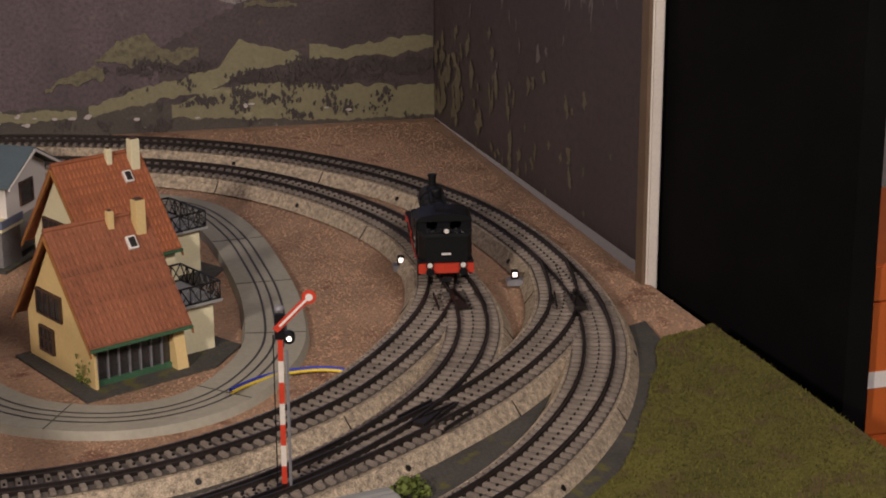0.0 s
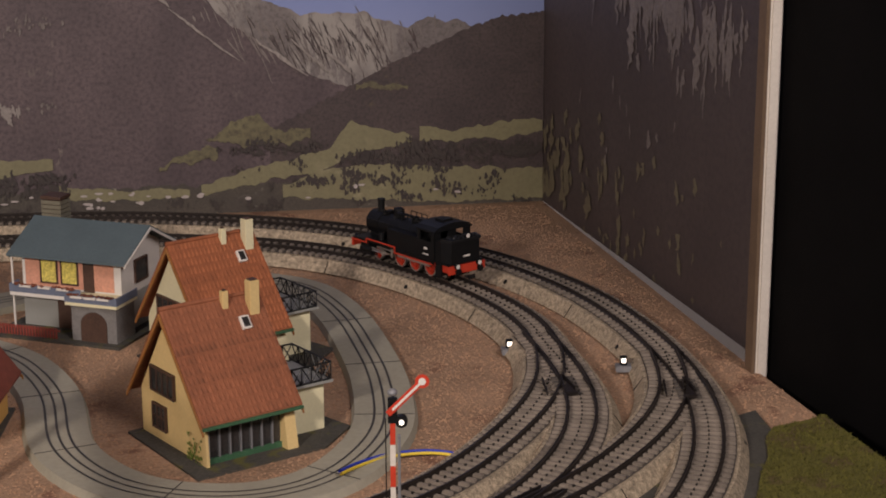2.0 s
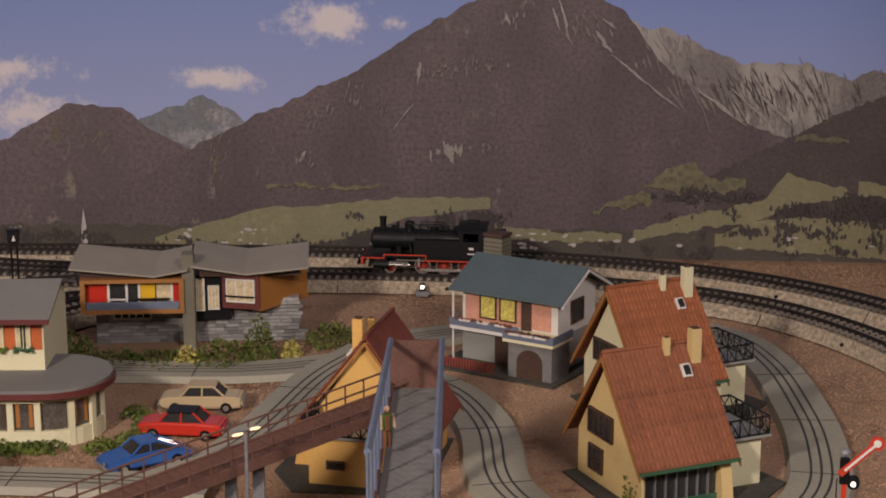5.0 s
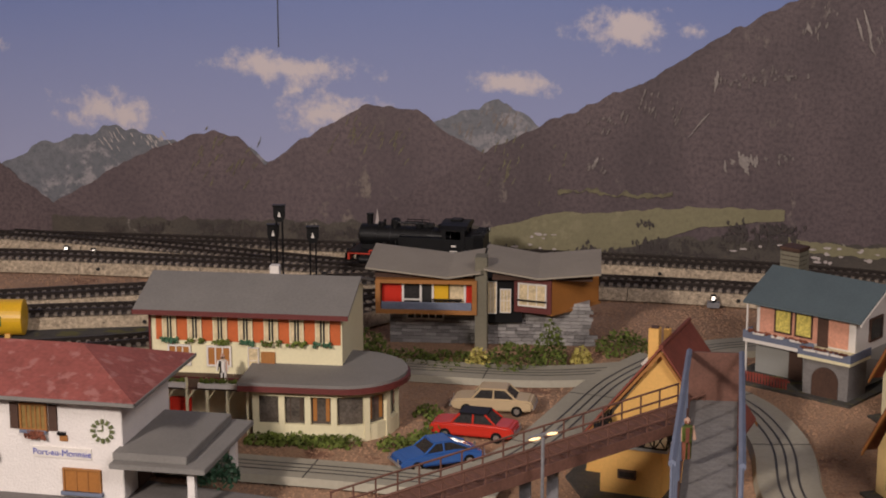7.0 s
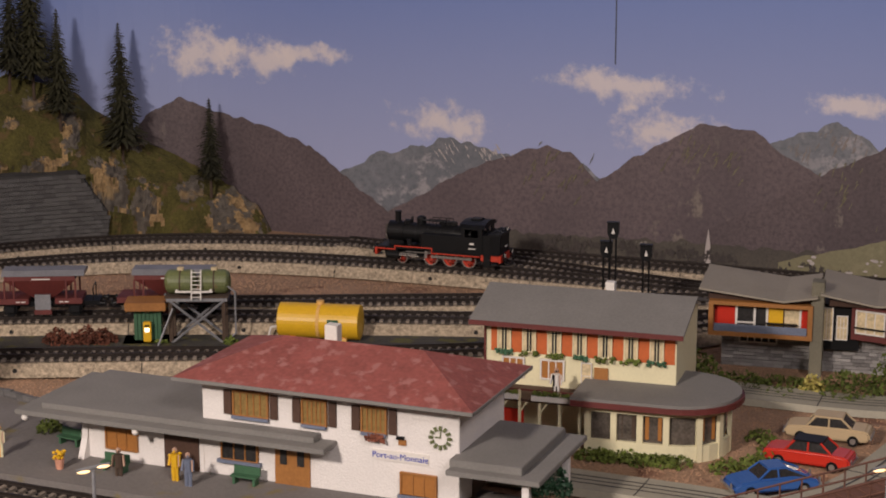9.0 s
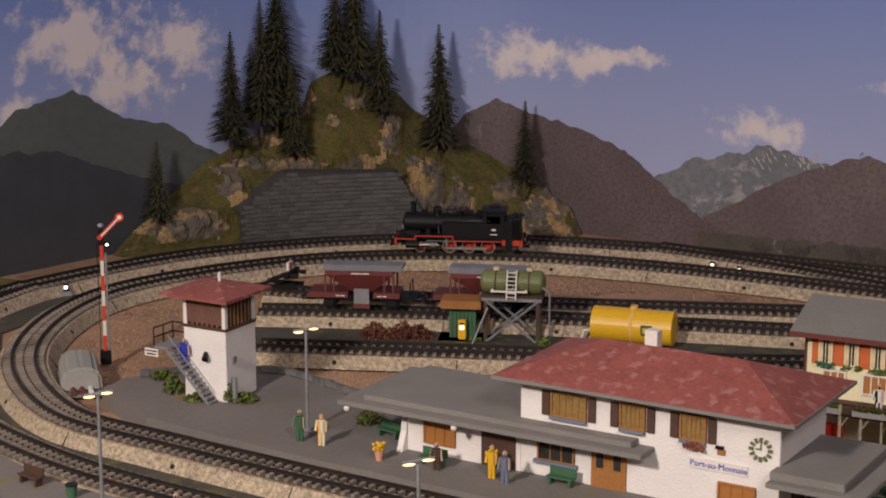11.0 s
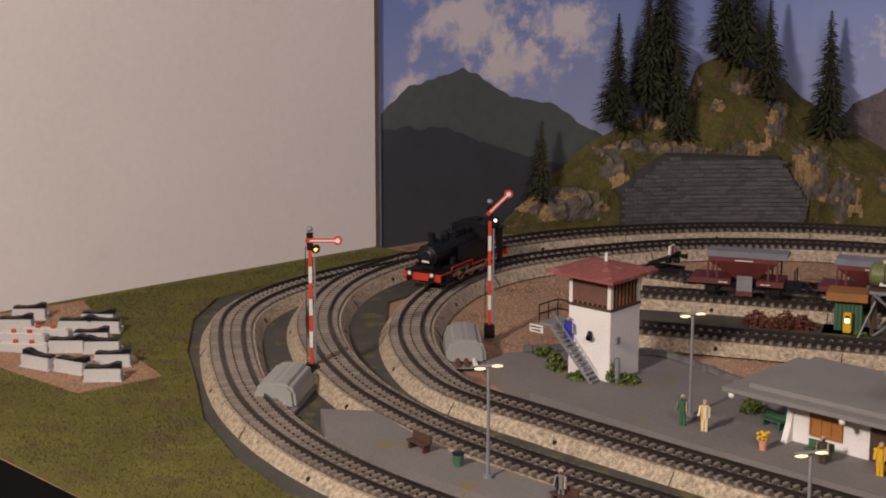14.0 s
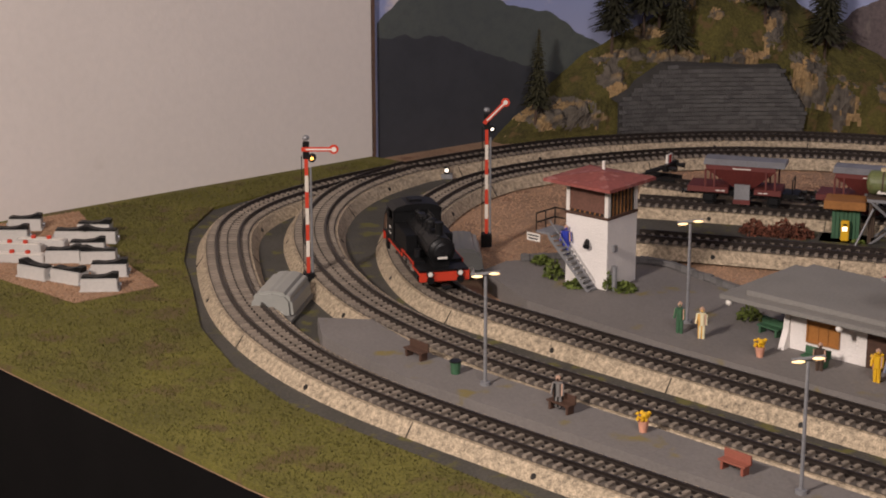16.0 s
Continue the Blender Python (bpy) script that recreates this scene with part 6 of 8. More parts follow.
    part("side_door", B(L - 0.001, L + 0.0008, 0.02, 0.04, 0, 0.021), "darkwood", t)
    for x in (-0.112, -0.036):
        part("globe_lamp", ball(bmesh.new(), (x, -0.016, 0.0252), 0.0021, 2), "white", t)
    return t


station()


# ---- signal box ----
def signal_box():
    t = thing("signal_box", pose(-0.7245, 1.0735, 0.0012, 0, 0, -3.4) @ Matrix.Diagonal((0.93, 0.93, 1.07, 1)), "white signal box with red flat roof and outside stairs", "signal box")
    W, D = 0.037, 0.036
    part("wall", B(0, W, 0, D, 0, 0.046, 0.0003), "plaster", t, "white plaster wall")
    for x in (0.0, W - 0.003):
        for y in (0.0, D - 0.003):
            part("corner_post", B(x, x + 0.003, y, y + 0.003, 0.046, 0.0655), "white", t)
    part("window_band", B(0.0012, W - 0.0012, 0.0012, D - 0.0012, 0.046, 0.0650), "glass", t, "brown glazed control room")
    for k in range(8):
        x = 0.003 + k * 0.0044
        part("glazing_bar", B(x - 0.0004, x + 0.0004, 0.0004, 0.0014, 0.0470, 0.0645), "wood", t)
        part("glazing_bar", B(W - 0.0014, W - 0.0004, x - 0.0004, x + 0.0004, 0.0470, 0.0645), "wood", t)
    part("panel", B(0.003, W - 0.003, 0.0002, 0.0010, 0.0485, 0.0640), "bridge", t, "brown boarded window front")
    part("sill_band", B(-0.0005, W + 0.0005, -0.0005, D + 0.0005, 0.0450, 0.0468), "darkwood", t)
    bm = bmesh.new()
    a = [bm.verts.new(c) for c in ((-0.012, -0.012, 0.0655), (W + 0.010, -0.012, 0.0655), (W + 0.010, D + 0.008, 0.0655), (-0.012, D + 0.008, 0.0655))]
    b = [bm.verts.new((x, y, 0.0675)) for x, y in ((-0.012, -0.012), (W + 0.010, -0.012), (W + 0.010, D + 0.008), (-0.012, D + 0.008))]
    c = bm.verts.new((W / 2, D / 2, 0.0715))
    bm.faces.new(a[::-1])
    for i in range(4):
        bm.faces.new((a[i], a[(i + 1) % 4], b[(i + 1) % 4], b[i])), bm.faces.new((b[i], b[(i + 1) % 4], c))
    bmesh.ops.recalc_face_normals(bm, faces=bm.faces)
    part("roof", bm, "redroof", t, "faded red roof")
    part("stovepipe", C((0.012, 0.028, 0.068), (0.012, 0.028, 0.0755), 0.0012, seg=8), "white", t)
    st = new("staircase")
    st.parent = t
    n = 13
    for k in range(n):
        f = k / (n - 1)
        x, z = -0.006 + 0.034 * f, 0.031 * (1 - f) + 0.0015
        part("step", B(x - 0.0022, x + 0.0022, -0.011, -0.002, z - 0.0012, z), "mast", st)
    for y in (-0.0115, -0.0017):
        bm = extrude_x([(-0.0075, 0.0325), (0.029, 0.001), (0.029, -0.001), (-0.0075, 0.0295)], y, y + 0.0006)
        bmesh.ops.rotate(bm, verts=bm.verts, cent=(0, 0, 0), matrix=Matrix.Rotation(0, 3, "Z"))
        for v in bm.verts:
            v.co = Vector((v.co.y, v.co.x, v.co.z))
        part("stringer", bm, "mast", st)
    part("handrail", C((-0.006, -0.0113, 0.041), (0.028, -0.0113, 0.010), 0.0005, seg=6), "mast", st)
    part("landing", B(-0.018, -0.005, -0.012, 0.010, 0.0315, 0.0328), "mast", t)
    bm = bmesh.new()
    for y in (-0.012, -0.001, 0.010):
        cyl(bm, (-0.0178, y, 0.0325), (-0.0178, y, 0.044), 0.0005, seg=5)
    for z in (0.038, 0.044):
        cyl(bm, (-0.0178, -0.012, z), (-0.0178, 0.010, z), 0.0005, seg=5)
        cyl(bm, (-0.0178, 0.010, z), (0.0, 0.010, z), 0.0005, seg=5)
    part("landing_rail", bm, "black", t)
    part("wall_lamp", C((0.020, -0.001, 0.030), (0.022, -0.005, 0.027), 0.0016, 0.0024, seg=10), "black", t)
    part("wall_box", B(W, W + 0.002, 0.006, 0.010, 0.024, 0.028), "mast", t)
    ob = part("wall_sign", B(-0.024, -0.012, -0.0150, -0.0145, 0.0265, 0.0315), "white", t, "white sign with dark bars")
    part("sign_bar", B(-0.023, -0.013, -0.0153, -0.0149, 0.0296, 0.0304), "black", ob)
    part("sign_bar", B(-0.022, -0.014, -0.0153, -0.0149, 0.0276, 0.0284), "black", ob)
    part("telephone_post", C((W + 0.004, 0.004, 0), (W + 0.004, 0.004, 0.016), 0.002, seg=8), "mast", t)
    return t


signal_box()
bushes("wall_shrub", [(-0.735, 1.075, 0.001, 0.007, 0.014, 200), (-0.712, 1.068, 0.001, 0.008, 0.005, 160), (-0.682, 1.080, 0.001, 0.009, 0.006, 220), (-0.690, 1.074, 0.001, 0.004, 0.016, 120)], "yellow-green shrubs at the foot of the signal box", seed=31, category="plants")
bushes("wall_shrub", [(-0.762, 1.100, 0.001, 0.008, 0.006, 160), (-0.585, 1.075, 0.001, 0.008, 0.010, 200)], "low green shrubs beside the platform", seed=32, category="plants")
bushes("station_shrub", [(-0.257, 1.051, 0.0012, 0.012, 0.024, 520)], "dark green shrub beside the station canopy", "green", 34)
bushes("weed_tuft", [(0.262, 0.862, TABLE_Z, 0.010, 0.012, 260)], "bright yellow-green weed beside the track", seed=33, category="plants")


# ---- rocky hill with retaining wall against the backdrop ----
HILL = [(1.725, 0.0), (1.70, .020), (1.662, .046), (1.621, .075), (1.591, .088), (1.557, .100), (1.515, .122), (1.505, .146), (1.485, .157), (1.457, .148), (1.415, .134), (1.401, .118), (1.358, .090), (1.32, .072), (1.291, .057), (1.262, .042), (1.235, .024), (1.222, 0.0)]
# bare rock on the hill: place along the board, height, half sizes, how far it stands out
ROCKS = ((1.427, .092, .013, .024, .012), (1.388, .034, .026, .034, .007), (1.345, .018, .018, .026, .006), (1.252, .010, .028, .026, .008), (1.365, .076, .018, .010, .005), (1.668, .014, .045, .016, .008),
         (1.606, .046, .014, .018, .007), (1.545, .062, .062, .0055, .007), (1.462, .061, .030, .0075, .007), (1.512, .118, .008, .020, .005), (1.448, .116, .022, .007, .004), (1.30, .030, .012, .010, .004), (1.56, .082, .016, .008, .004), (1.49, .10, .010, .006, .003))


def hill_h(u):
    p = sorted(HILL)
    return float(np.interp(u, [a for a, _ in p], [b for _, b in p]))


def hill_d(u):
    return 0.020 + 0.046 * math.sin(math.pi * min(max((u - 1.222) / 0.503, 0), 1)) ** 0.8


def rockiness(u, z):
    best, out = 0.0, 0.0
    for a, b, ra, rb, bulge in ROCKS:
        d = math.hypot((u - a) / ra, (z - b) / rb)
        k = max(0.0, 1.35 - d)
        if k > best:
            best, out = k, bulge * min(1.0, k)
    return best, out


def hill():
    t = tagged(new("hill"), "rocky hill with moss, grass and a stone retaining wall", "hill")
    bm = bmesh.new()
    nu, nw = 260, 70
    rows, info = [], {}
    for i in range(nu + 1):
        u = 1.725 - 0.503 * i / nu
        H = hill_h(u)
        face = min(H * 0.55, 0.073)
        row = []
        for j in range(nw + 1):
            w = j / nw
            off = hill_d(u) * (1 - w) + 0.004 * w
            h = face * min(w / 0.14, 1) ** 0.9 + (H - face) * (max(w - 0.14, 0) / 0.86) ** 0.85
            z = TABLE_Z + h
            rk, bulge = rockiness(u, z)
            n1 = noise.fractal(Vector((u * 34, w * 4.0, 1.5)), 0.9, 2.1, 6)
            n2 = noise.fractal(Vector((u * 120, z * 120, 4.0)), 0.8, 2.2, 5)
            ledge = abs(noise.noise(Vector((u * 60, z * 90, 2.0))))
            edge = min(1, H / 0.03) * min(1, w * 10)
            rough = min(1.0, rk * 1.4)
            z += (0.0022 * n1 + 0.0036 * n2 * rough) * edge
            off += (0.0015 * n1 + bulge * 1.2 + rough * (0.0040 * n2 - 0.0035 * ledge)) * min(1, H / 0.03) * (1 - 0.6 * w)
            v = bm.verts.new((*on_back(u, max(off, 0.002)), z))
            info[v] = rk
            row.append(v)
        rows.append(row)
    for a, b in zip(rows[:-1], rows[1:]):
        for k in range(nw):
            f = bm.faces.new((a[k], b[k], b[k + 1], a[k + 1]))
            c = f.calc_center_median()
            s = sum(info[v] for v in f.verts) / 4 + 0.55 * noise.fractal(c * 70, 0.8, 2.1, 4)
            tan = noise.fractal(c * 55 + Vector((7, 3, 1)), 0.9, 2.1, 4)
            f.material_index = 0 if s < 0.45 else 2 if tan > 0.22 else 1
    bmesh.ops.recalc_face_normals(bm, faces=bm.faces)
    part("slope", bm, [M["moss"], M["rock"], M["tanrock"]], t, "mossy turf with grey and tan rock")
    # retaining wall of squared stones, its upper corners cut off
    def wall_top(u):
        return float(np.interp(u, [1.388, 1.421, 1.557, 1.614], [.016, .054, .057, .024]))

    def wall_off(u):
        return max(hill_d(u), 0.055) + 0.0065

    me = bpy.data.meshes.new("wall_stone")
    b1 = B(-0.5, 0.5, -0.5, 0.5, -0.5, 0.5, 0.06)
    b1.to_mesh(me)
    b1.free()
    me.materials.append(M["wallstone"])
    r = random.Random(17)
    core = bmesh.new()
    prev = None
    for k in range(33):
        u = 1.614 - 0.226 * k / 32
        front, back = on_back(u, wall_off(u)), on_back(u, wall_off(u) - 0.016)
        z = wall_top(u)
        cur = [core.verts.new((*front, TABLE_Z)), core.verts.new((*front, z)), core.verts.new((*back, z + 0.002))]
        if prev:
            core.faces.new((prev[0], cur[0], cur[1], prev[1])), core.faces.new((prev[1], cur[1], cur[2], prev[2]))
        prev = cur
    bmesh.ops.recalc_face_normals(core, faces=core.faces)
    wall_ob = part("retaining_wall", core, "mortar", t, "grey squared stone retaining wall")
    for row in range(17):
        u = 1.612 + (row % 2) * -0.004
        while u > 1.394:
            w = r.uniform(0.005, 0.012)
            um = u - w / 2
            z = TABLE_Z + 0.0022 + row * 0.0041
            if z < wall_top(um) - 0.001:
                a = along(BACK, um)[2]
                x, y = on_back(um, wall_off(um) + 0.0002)
                st = new("stone", me)
                st.parent = wall_ob
                st.matrix_local = pose(x, y, z + r.uniform(-0.0002, 0.0002), 0, 0, math.degrees(a)) @ Matrix.Diagonal((w * r.uniform(0.90, 0.95), r.uniform(0.0016, 0.0030), r.uniform(0.0034, 0.0038), 1))
            u -= w
    return t


M["moss"] = material("mossy_turf", (0.076, 0.066, 0.015), 0.95, vary=0.6, scale=40, fine=420, bump=1.0, spot=(0.12, 0.078, 0.03), spots=0.2)
M["tanrock"] = material("tan_rock", (0.30, 0.20, 0.095), 0.95, vary=0.55, scale=60, fine=400, bump=1.0)
M["wallstone"] = material("wall_stone", (0.112, 0.107, 0.104), 0.9, vary=0.40, scale=60, fine=500, island=True, bump=0.7)
M["mortar"] = material("dark_mortar", (0.050, 0.047, 0.044), 0.95, vary=0.3, scale=80, fine=500, bump=0.4)
hill()


def fir_tree(u, off, z0, h, seed, lean=0.0):
    """A slim fir: tapered trunk and drooping whorls of needle tufts."""
    r = random.Random(seed)
    x, y = on_back(u, off)
    t = thing("fir_tree", pose(x, y, z0, lean, 0, r.uniform(0, 360)), "slender dark green fir tree on the rocky hill", "tree", "firs on the hill")
    part("trunk", C((0, 0, -0.012), (0, 0, h * 0.97), 0.0016, 0.0003, seg=7), "bark", t, "brown trunk")
    bm = bmesh.new()
    n = int(h / 0.0030)
    for k in range(n):
        f = k / n
        z = h * (0.13 + 0.85 * f)
        rad = (h * 0.185) * (1 - f) ** 0.80 * r.uniform(0.75, 1.15) + 0.0010
        m = max(7, int(22 * (1 - f) + 6))
        a0 = r.uniform(0, 6.28)
        for j in range(m):
            a = a0 + j * 6.283 / m + r.uniform(-0.25, 0.25)
            rr = rad * r.uniform(0.6, 1.08)
            c, s = math.cos(a), math.sin(a)
            for q in range(3):
                f0, f1 = q / 3 * 0.9, (q + 1) / 3
                wd = rr * 0.15 * (1.3 - f1) + 0.0006
                z0b, z1b = z - rr * 0.30 * f0, z - rr * 0.30 * f1 - r.uniform(0, 0.0012)
                px0, px1 = rr * f0, rr * f1
                tw = r.uniform(-0.5, 0.5) * wd
                v = [bm.verts.new((c * px0 - s * wd, s * px0 + c * wd, z0b + tw)), bm.verts.new((c * px0 + s * wd, s * px0 - c * wd, z0b - tw)), bm.verts.new((c * px1 + s * wd * 0.35, s * px1 - c * wd * 0.35, z1b - 0.0006)), bm.verts.new((c * px1 - s * wd * 0.35, s * px1 + c * wd * 0.35, z1b))]
                bm.faces.new(v)
    part("crown", bm, "needle", t, "dark green needles")
    return t


for k, (u, off, z0, z1) in enumerate([(1.690, .028, .016, .098), (1.606, .034, .078, .196), (1.566, .026, .092, .224), (1.547, .022, .098, .262), (1.537, .046, .066, .166), (1.487, .030, .143, .252), (1.462, .024, .132, .270), (1.438, .044, .104, .212), (1.371, .036, .066, .198), (1.275, .032, .036, .124)]):
    fir_tree(u, off, z0, z1 - z0, 40 + k, 2 - k % 5)


# ---- semaphores ----
def semaphore(x, y, h, arm, turn, lamp, label):
    t = thing("semaphore_signal", pose(x, y, TABLE_Z + 0.004, 0, 0, turn), label, "railway signal", "semaphore signals")
    part("foot", B(-0.004, 0.004, -0.004, 0.004, 0, 0.010, 0.0005), "black", t)
    n = 7
    for k in range(n):
        z0, z1 = 0.010 + (h - 0.024) * k / n, 0.010 + (h - 0.024) * (k + 1) / n
        part("mast_section", B(-0.0012, 0.0012, -0.0010, 0.0010, z0, z1), "alu" if k % 2 else "red", t)
    part("cable_pipe", C((0.0028, 0.0005, 0.006), (0.0028, 0.0005, h - 0.02), 0.0008, seg=6), "mast", t)
    part("pull_rod", C((-0.0032, 0.0005, 0.006), (-0.0032, 0.0005, h - 0.012), 0.0003, seg=5), "black", t)
    part("head", B(-0.0022, 0.0022, -0.0014, 0.0014, h - 0.014, h - 0.002, 0.0003), "black", t)
    part("cap", ball(bmesh.new(), (0, 0, h + 0.0005), 0.0024, 2, (1, 1, 0.8)), "mast", t)
    lp = part("lamp_housing", C((0.004, -0.001, h - 0.0135), (0.004, 0.003, h - 0.0135), 0.0028, seg=12), "black", t)
    part("lamp_lens", ball(bmesh.new(), (0.0040, -0.0016, h - 0.0135), 0.0012, 2), lamp, lp, "lit signal lamp")
    bm = B(-0.003, 0.0180, -0.0024, -0.0018, -0.0015, 0.0015)
    ar = part("arm", bm, "red", t, "red-edged white signal arm", m=pose(0, 0, h - 0.007) @ Matrix.Rotation(-radians(arm), 4, "Y"))
    part("arm_face", B(0.0, 0.0175, -0.0028, -0.0024, -0.0005, 0.0005), "white", ar)
    part("arm_disc", C((0.0190, -0.0018, 0), (0.0190, -0.0026, 0), 0.0032, seg=22), "red", ar)
    part("disc_face", C((0.0190, -0.0026, 0), (0.0190, -0.0030, 0), 0.0017, seg=20), "white", ar)
    return t


semaphore(-0.875, 0.982, 0.104, 0, 38, "lamp_amber", "red and white semaphore signal with level arm, lit amber")
semaphore(-0.839, 1.139, 0.1025, 45, 38, "lamp_white", "red and white semaphore signal with raised arm, lit white")
semaphore(0.202, 0.864, 0.0960, 45, -14, "lamp_white", "red and white semaphore signal with raised arm, lit white")


def drive_housing(x, y, turn):
    t = thing("drive_housing", pose(x, y, TABLE_Z + 0.004, 0, 0, turn), "grey rounded plastic signal drive housing", "housing", "signal drive housings")
    bm = extrude_x([(-0.0145, 0), (-0.0135, 0.012), (-0.010, 0.0165), (0, 0.0180), (0.010, 0.0165), (0.0135, 0.012), (0.0145, 0)], -0.028, 0.024)
    bmesh.ops.bevel(bm, geom=list(bm.edges), offset=0.0022, segments=2, affect="EDGES")
    part("cover", bm, "grey", t)
    part("base", B(-0.030, 0.032, -0.0152, 0.0152, -0.001, 0.0012), "slate", t)
    for k, (dy, mm) in enumerate(((-0.006, "wagonred"), (0.0, "wagonred"), (0.006, "white"))):
        bm = C((0.024, dy, 0.003), (0.034, dy, 0.003), 0.0018, seg=8)
        part("plug", bm, mm, t)
    return t


drive_housing(-0.858, 0.935, -62)
drive_housing(-0.825, 1.090, -50)
drive_housing(0.222, 0.823, 8)


def dwarf_signal(x, y, turn, lit="lamp_white"):
    t = thing("dwarf_signal", pose(x, y, TABLE_Z + 0.002, 0, 0, turn), "tiny black dwarf signal with lit white face", "railway signal", "dwarf signals")
    part("base", B(-0.005, 0.005, -0.004, 0.004, 0, 0.004, 0.0004), "mast", t)
    part("housing", B(-0.0022, 0.0022, -0.002, 0.002, 0.004, 0.0098, 0.0004), "black", t)
    part("lit_face", B(-0.0014, 0.0014, -0.0024, -0.0019, 0.0060, 0.0088), lit, t, "glowing white face")
    return t


for a in ((.356, 1.193, -10), (.416, 1.141, -14), (.028, 1.515, 0), (-.291, 1.553, 5), (-.508, 1.615, 12), (-.535, 1.622, 15), (-1.000, 1.300, 35)):
    dwarf_signal(*a)


def light_signal(x, y, top, turn):
    t = thing("light_signal", pose(x, y, TABLE_Z, 0, 0, turn), "black colour-light signal on a twin-post mast", "railway signal", "light signals")
    for dx in (-0.0022, 0.0022):
        part("post", C((dx, 0, 0), (dx, 0, top - 0.010), 0.0008, seg=6), "black", t)
    bm = extrude_x([(-0.0045, 0.004), (-0.0045, 0.012), (0.0045, 0.012), (0.0045, 0.004), (0.0026, 0.0), (-0.0026, 0.0)], -0.001, 0.001)
    part("screen", bm, "black", t, m=pose(0, 0, top - 0.012, 0, 0, 90))
    part("plate", extrude_x([(-0.0013, 0.004), (0.0013, 0.004), (0.0, 0.0085)], -0.0014, -0.0010), "white", t, "pale triangular plate", m=pose(0, 0, top - 0.012, 0, 0, 90))
    part("hood", B(-0.0048, 0.0048, -0.003, 0.001, top, top + 0.0012), "black", t)
    return t


light_signal(-0.300, 1.425, 0.094, 5)
light_signal(-0.306, 1.430, 0.078, 5)
light_signal(-0.274, 1.422, 0.079, 5)


# ---- street lamps ----
def street_lamp(x, y, z0, h, turn):
    t = thing("street_lamp", pose(x, y, z0, 0, 0, turn), "grey platform lamp with a lit double head", "street lamp", "platform lamps")
    part("foot", C((0, 0, 0), (0, 0, 0.002), 0.003, seg=10), "mast", t)
    part("pole", C((0, 0, 0), (0, 0, h), 0.0011, 0.0009, seg=8), "mast", t)
    part("arm", C((-0.008, 0, h + 0.0008), (0.008, 0, h + 0.0024), 0.0009, seg=6), "mast", t)
    for sx in (-1, 1):
        part("lit_tube", ball(bmesh.new(), (sx * 0.0048, -0.0004, h + 0.0008 * sx + 0.0008), 0.0013, 2, (2.6, 0.8, 0.7)), "lamp_warm", t, "glowing warm tube")
    return t


for a in ((-0.646, 0.876, .001, 0.0645, 40), (-.613, 1.045, .001, .0645, 40), (-.432, .845, .001, .068, 40), (-.070, .968, TABLE_Z, .077, 30)):
    street_lamp(*a)


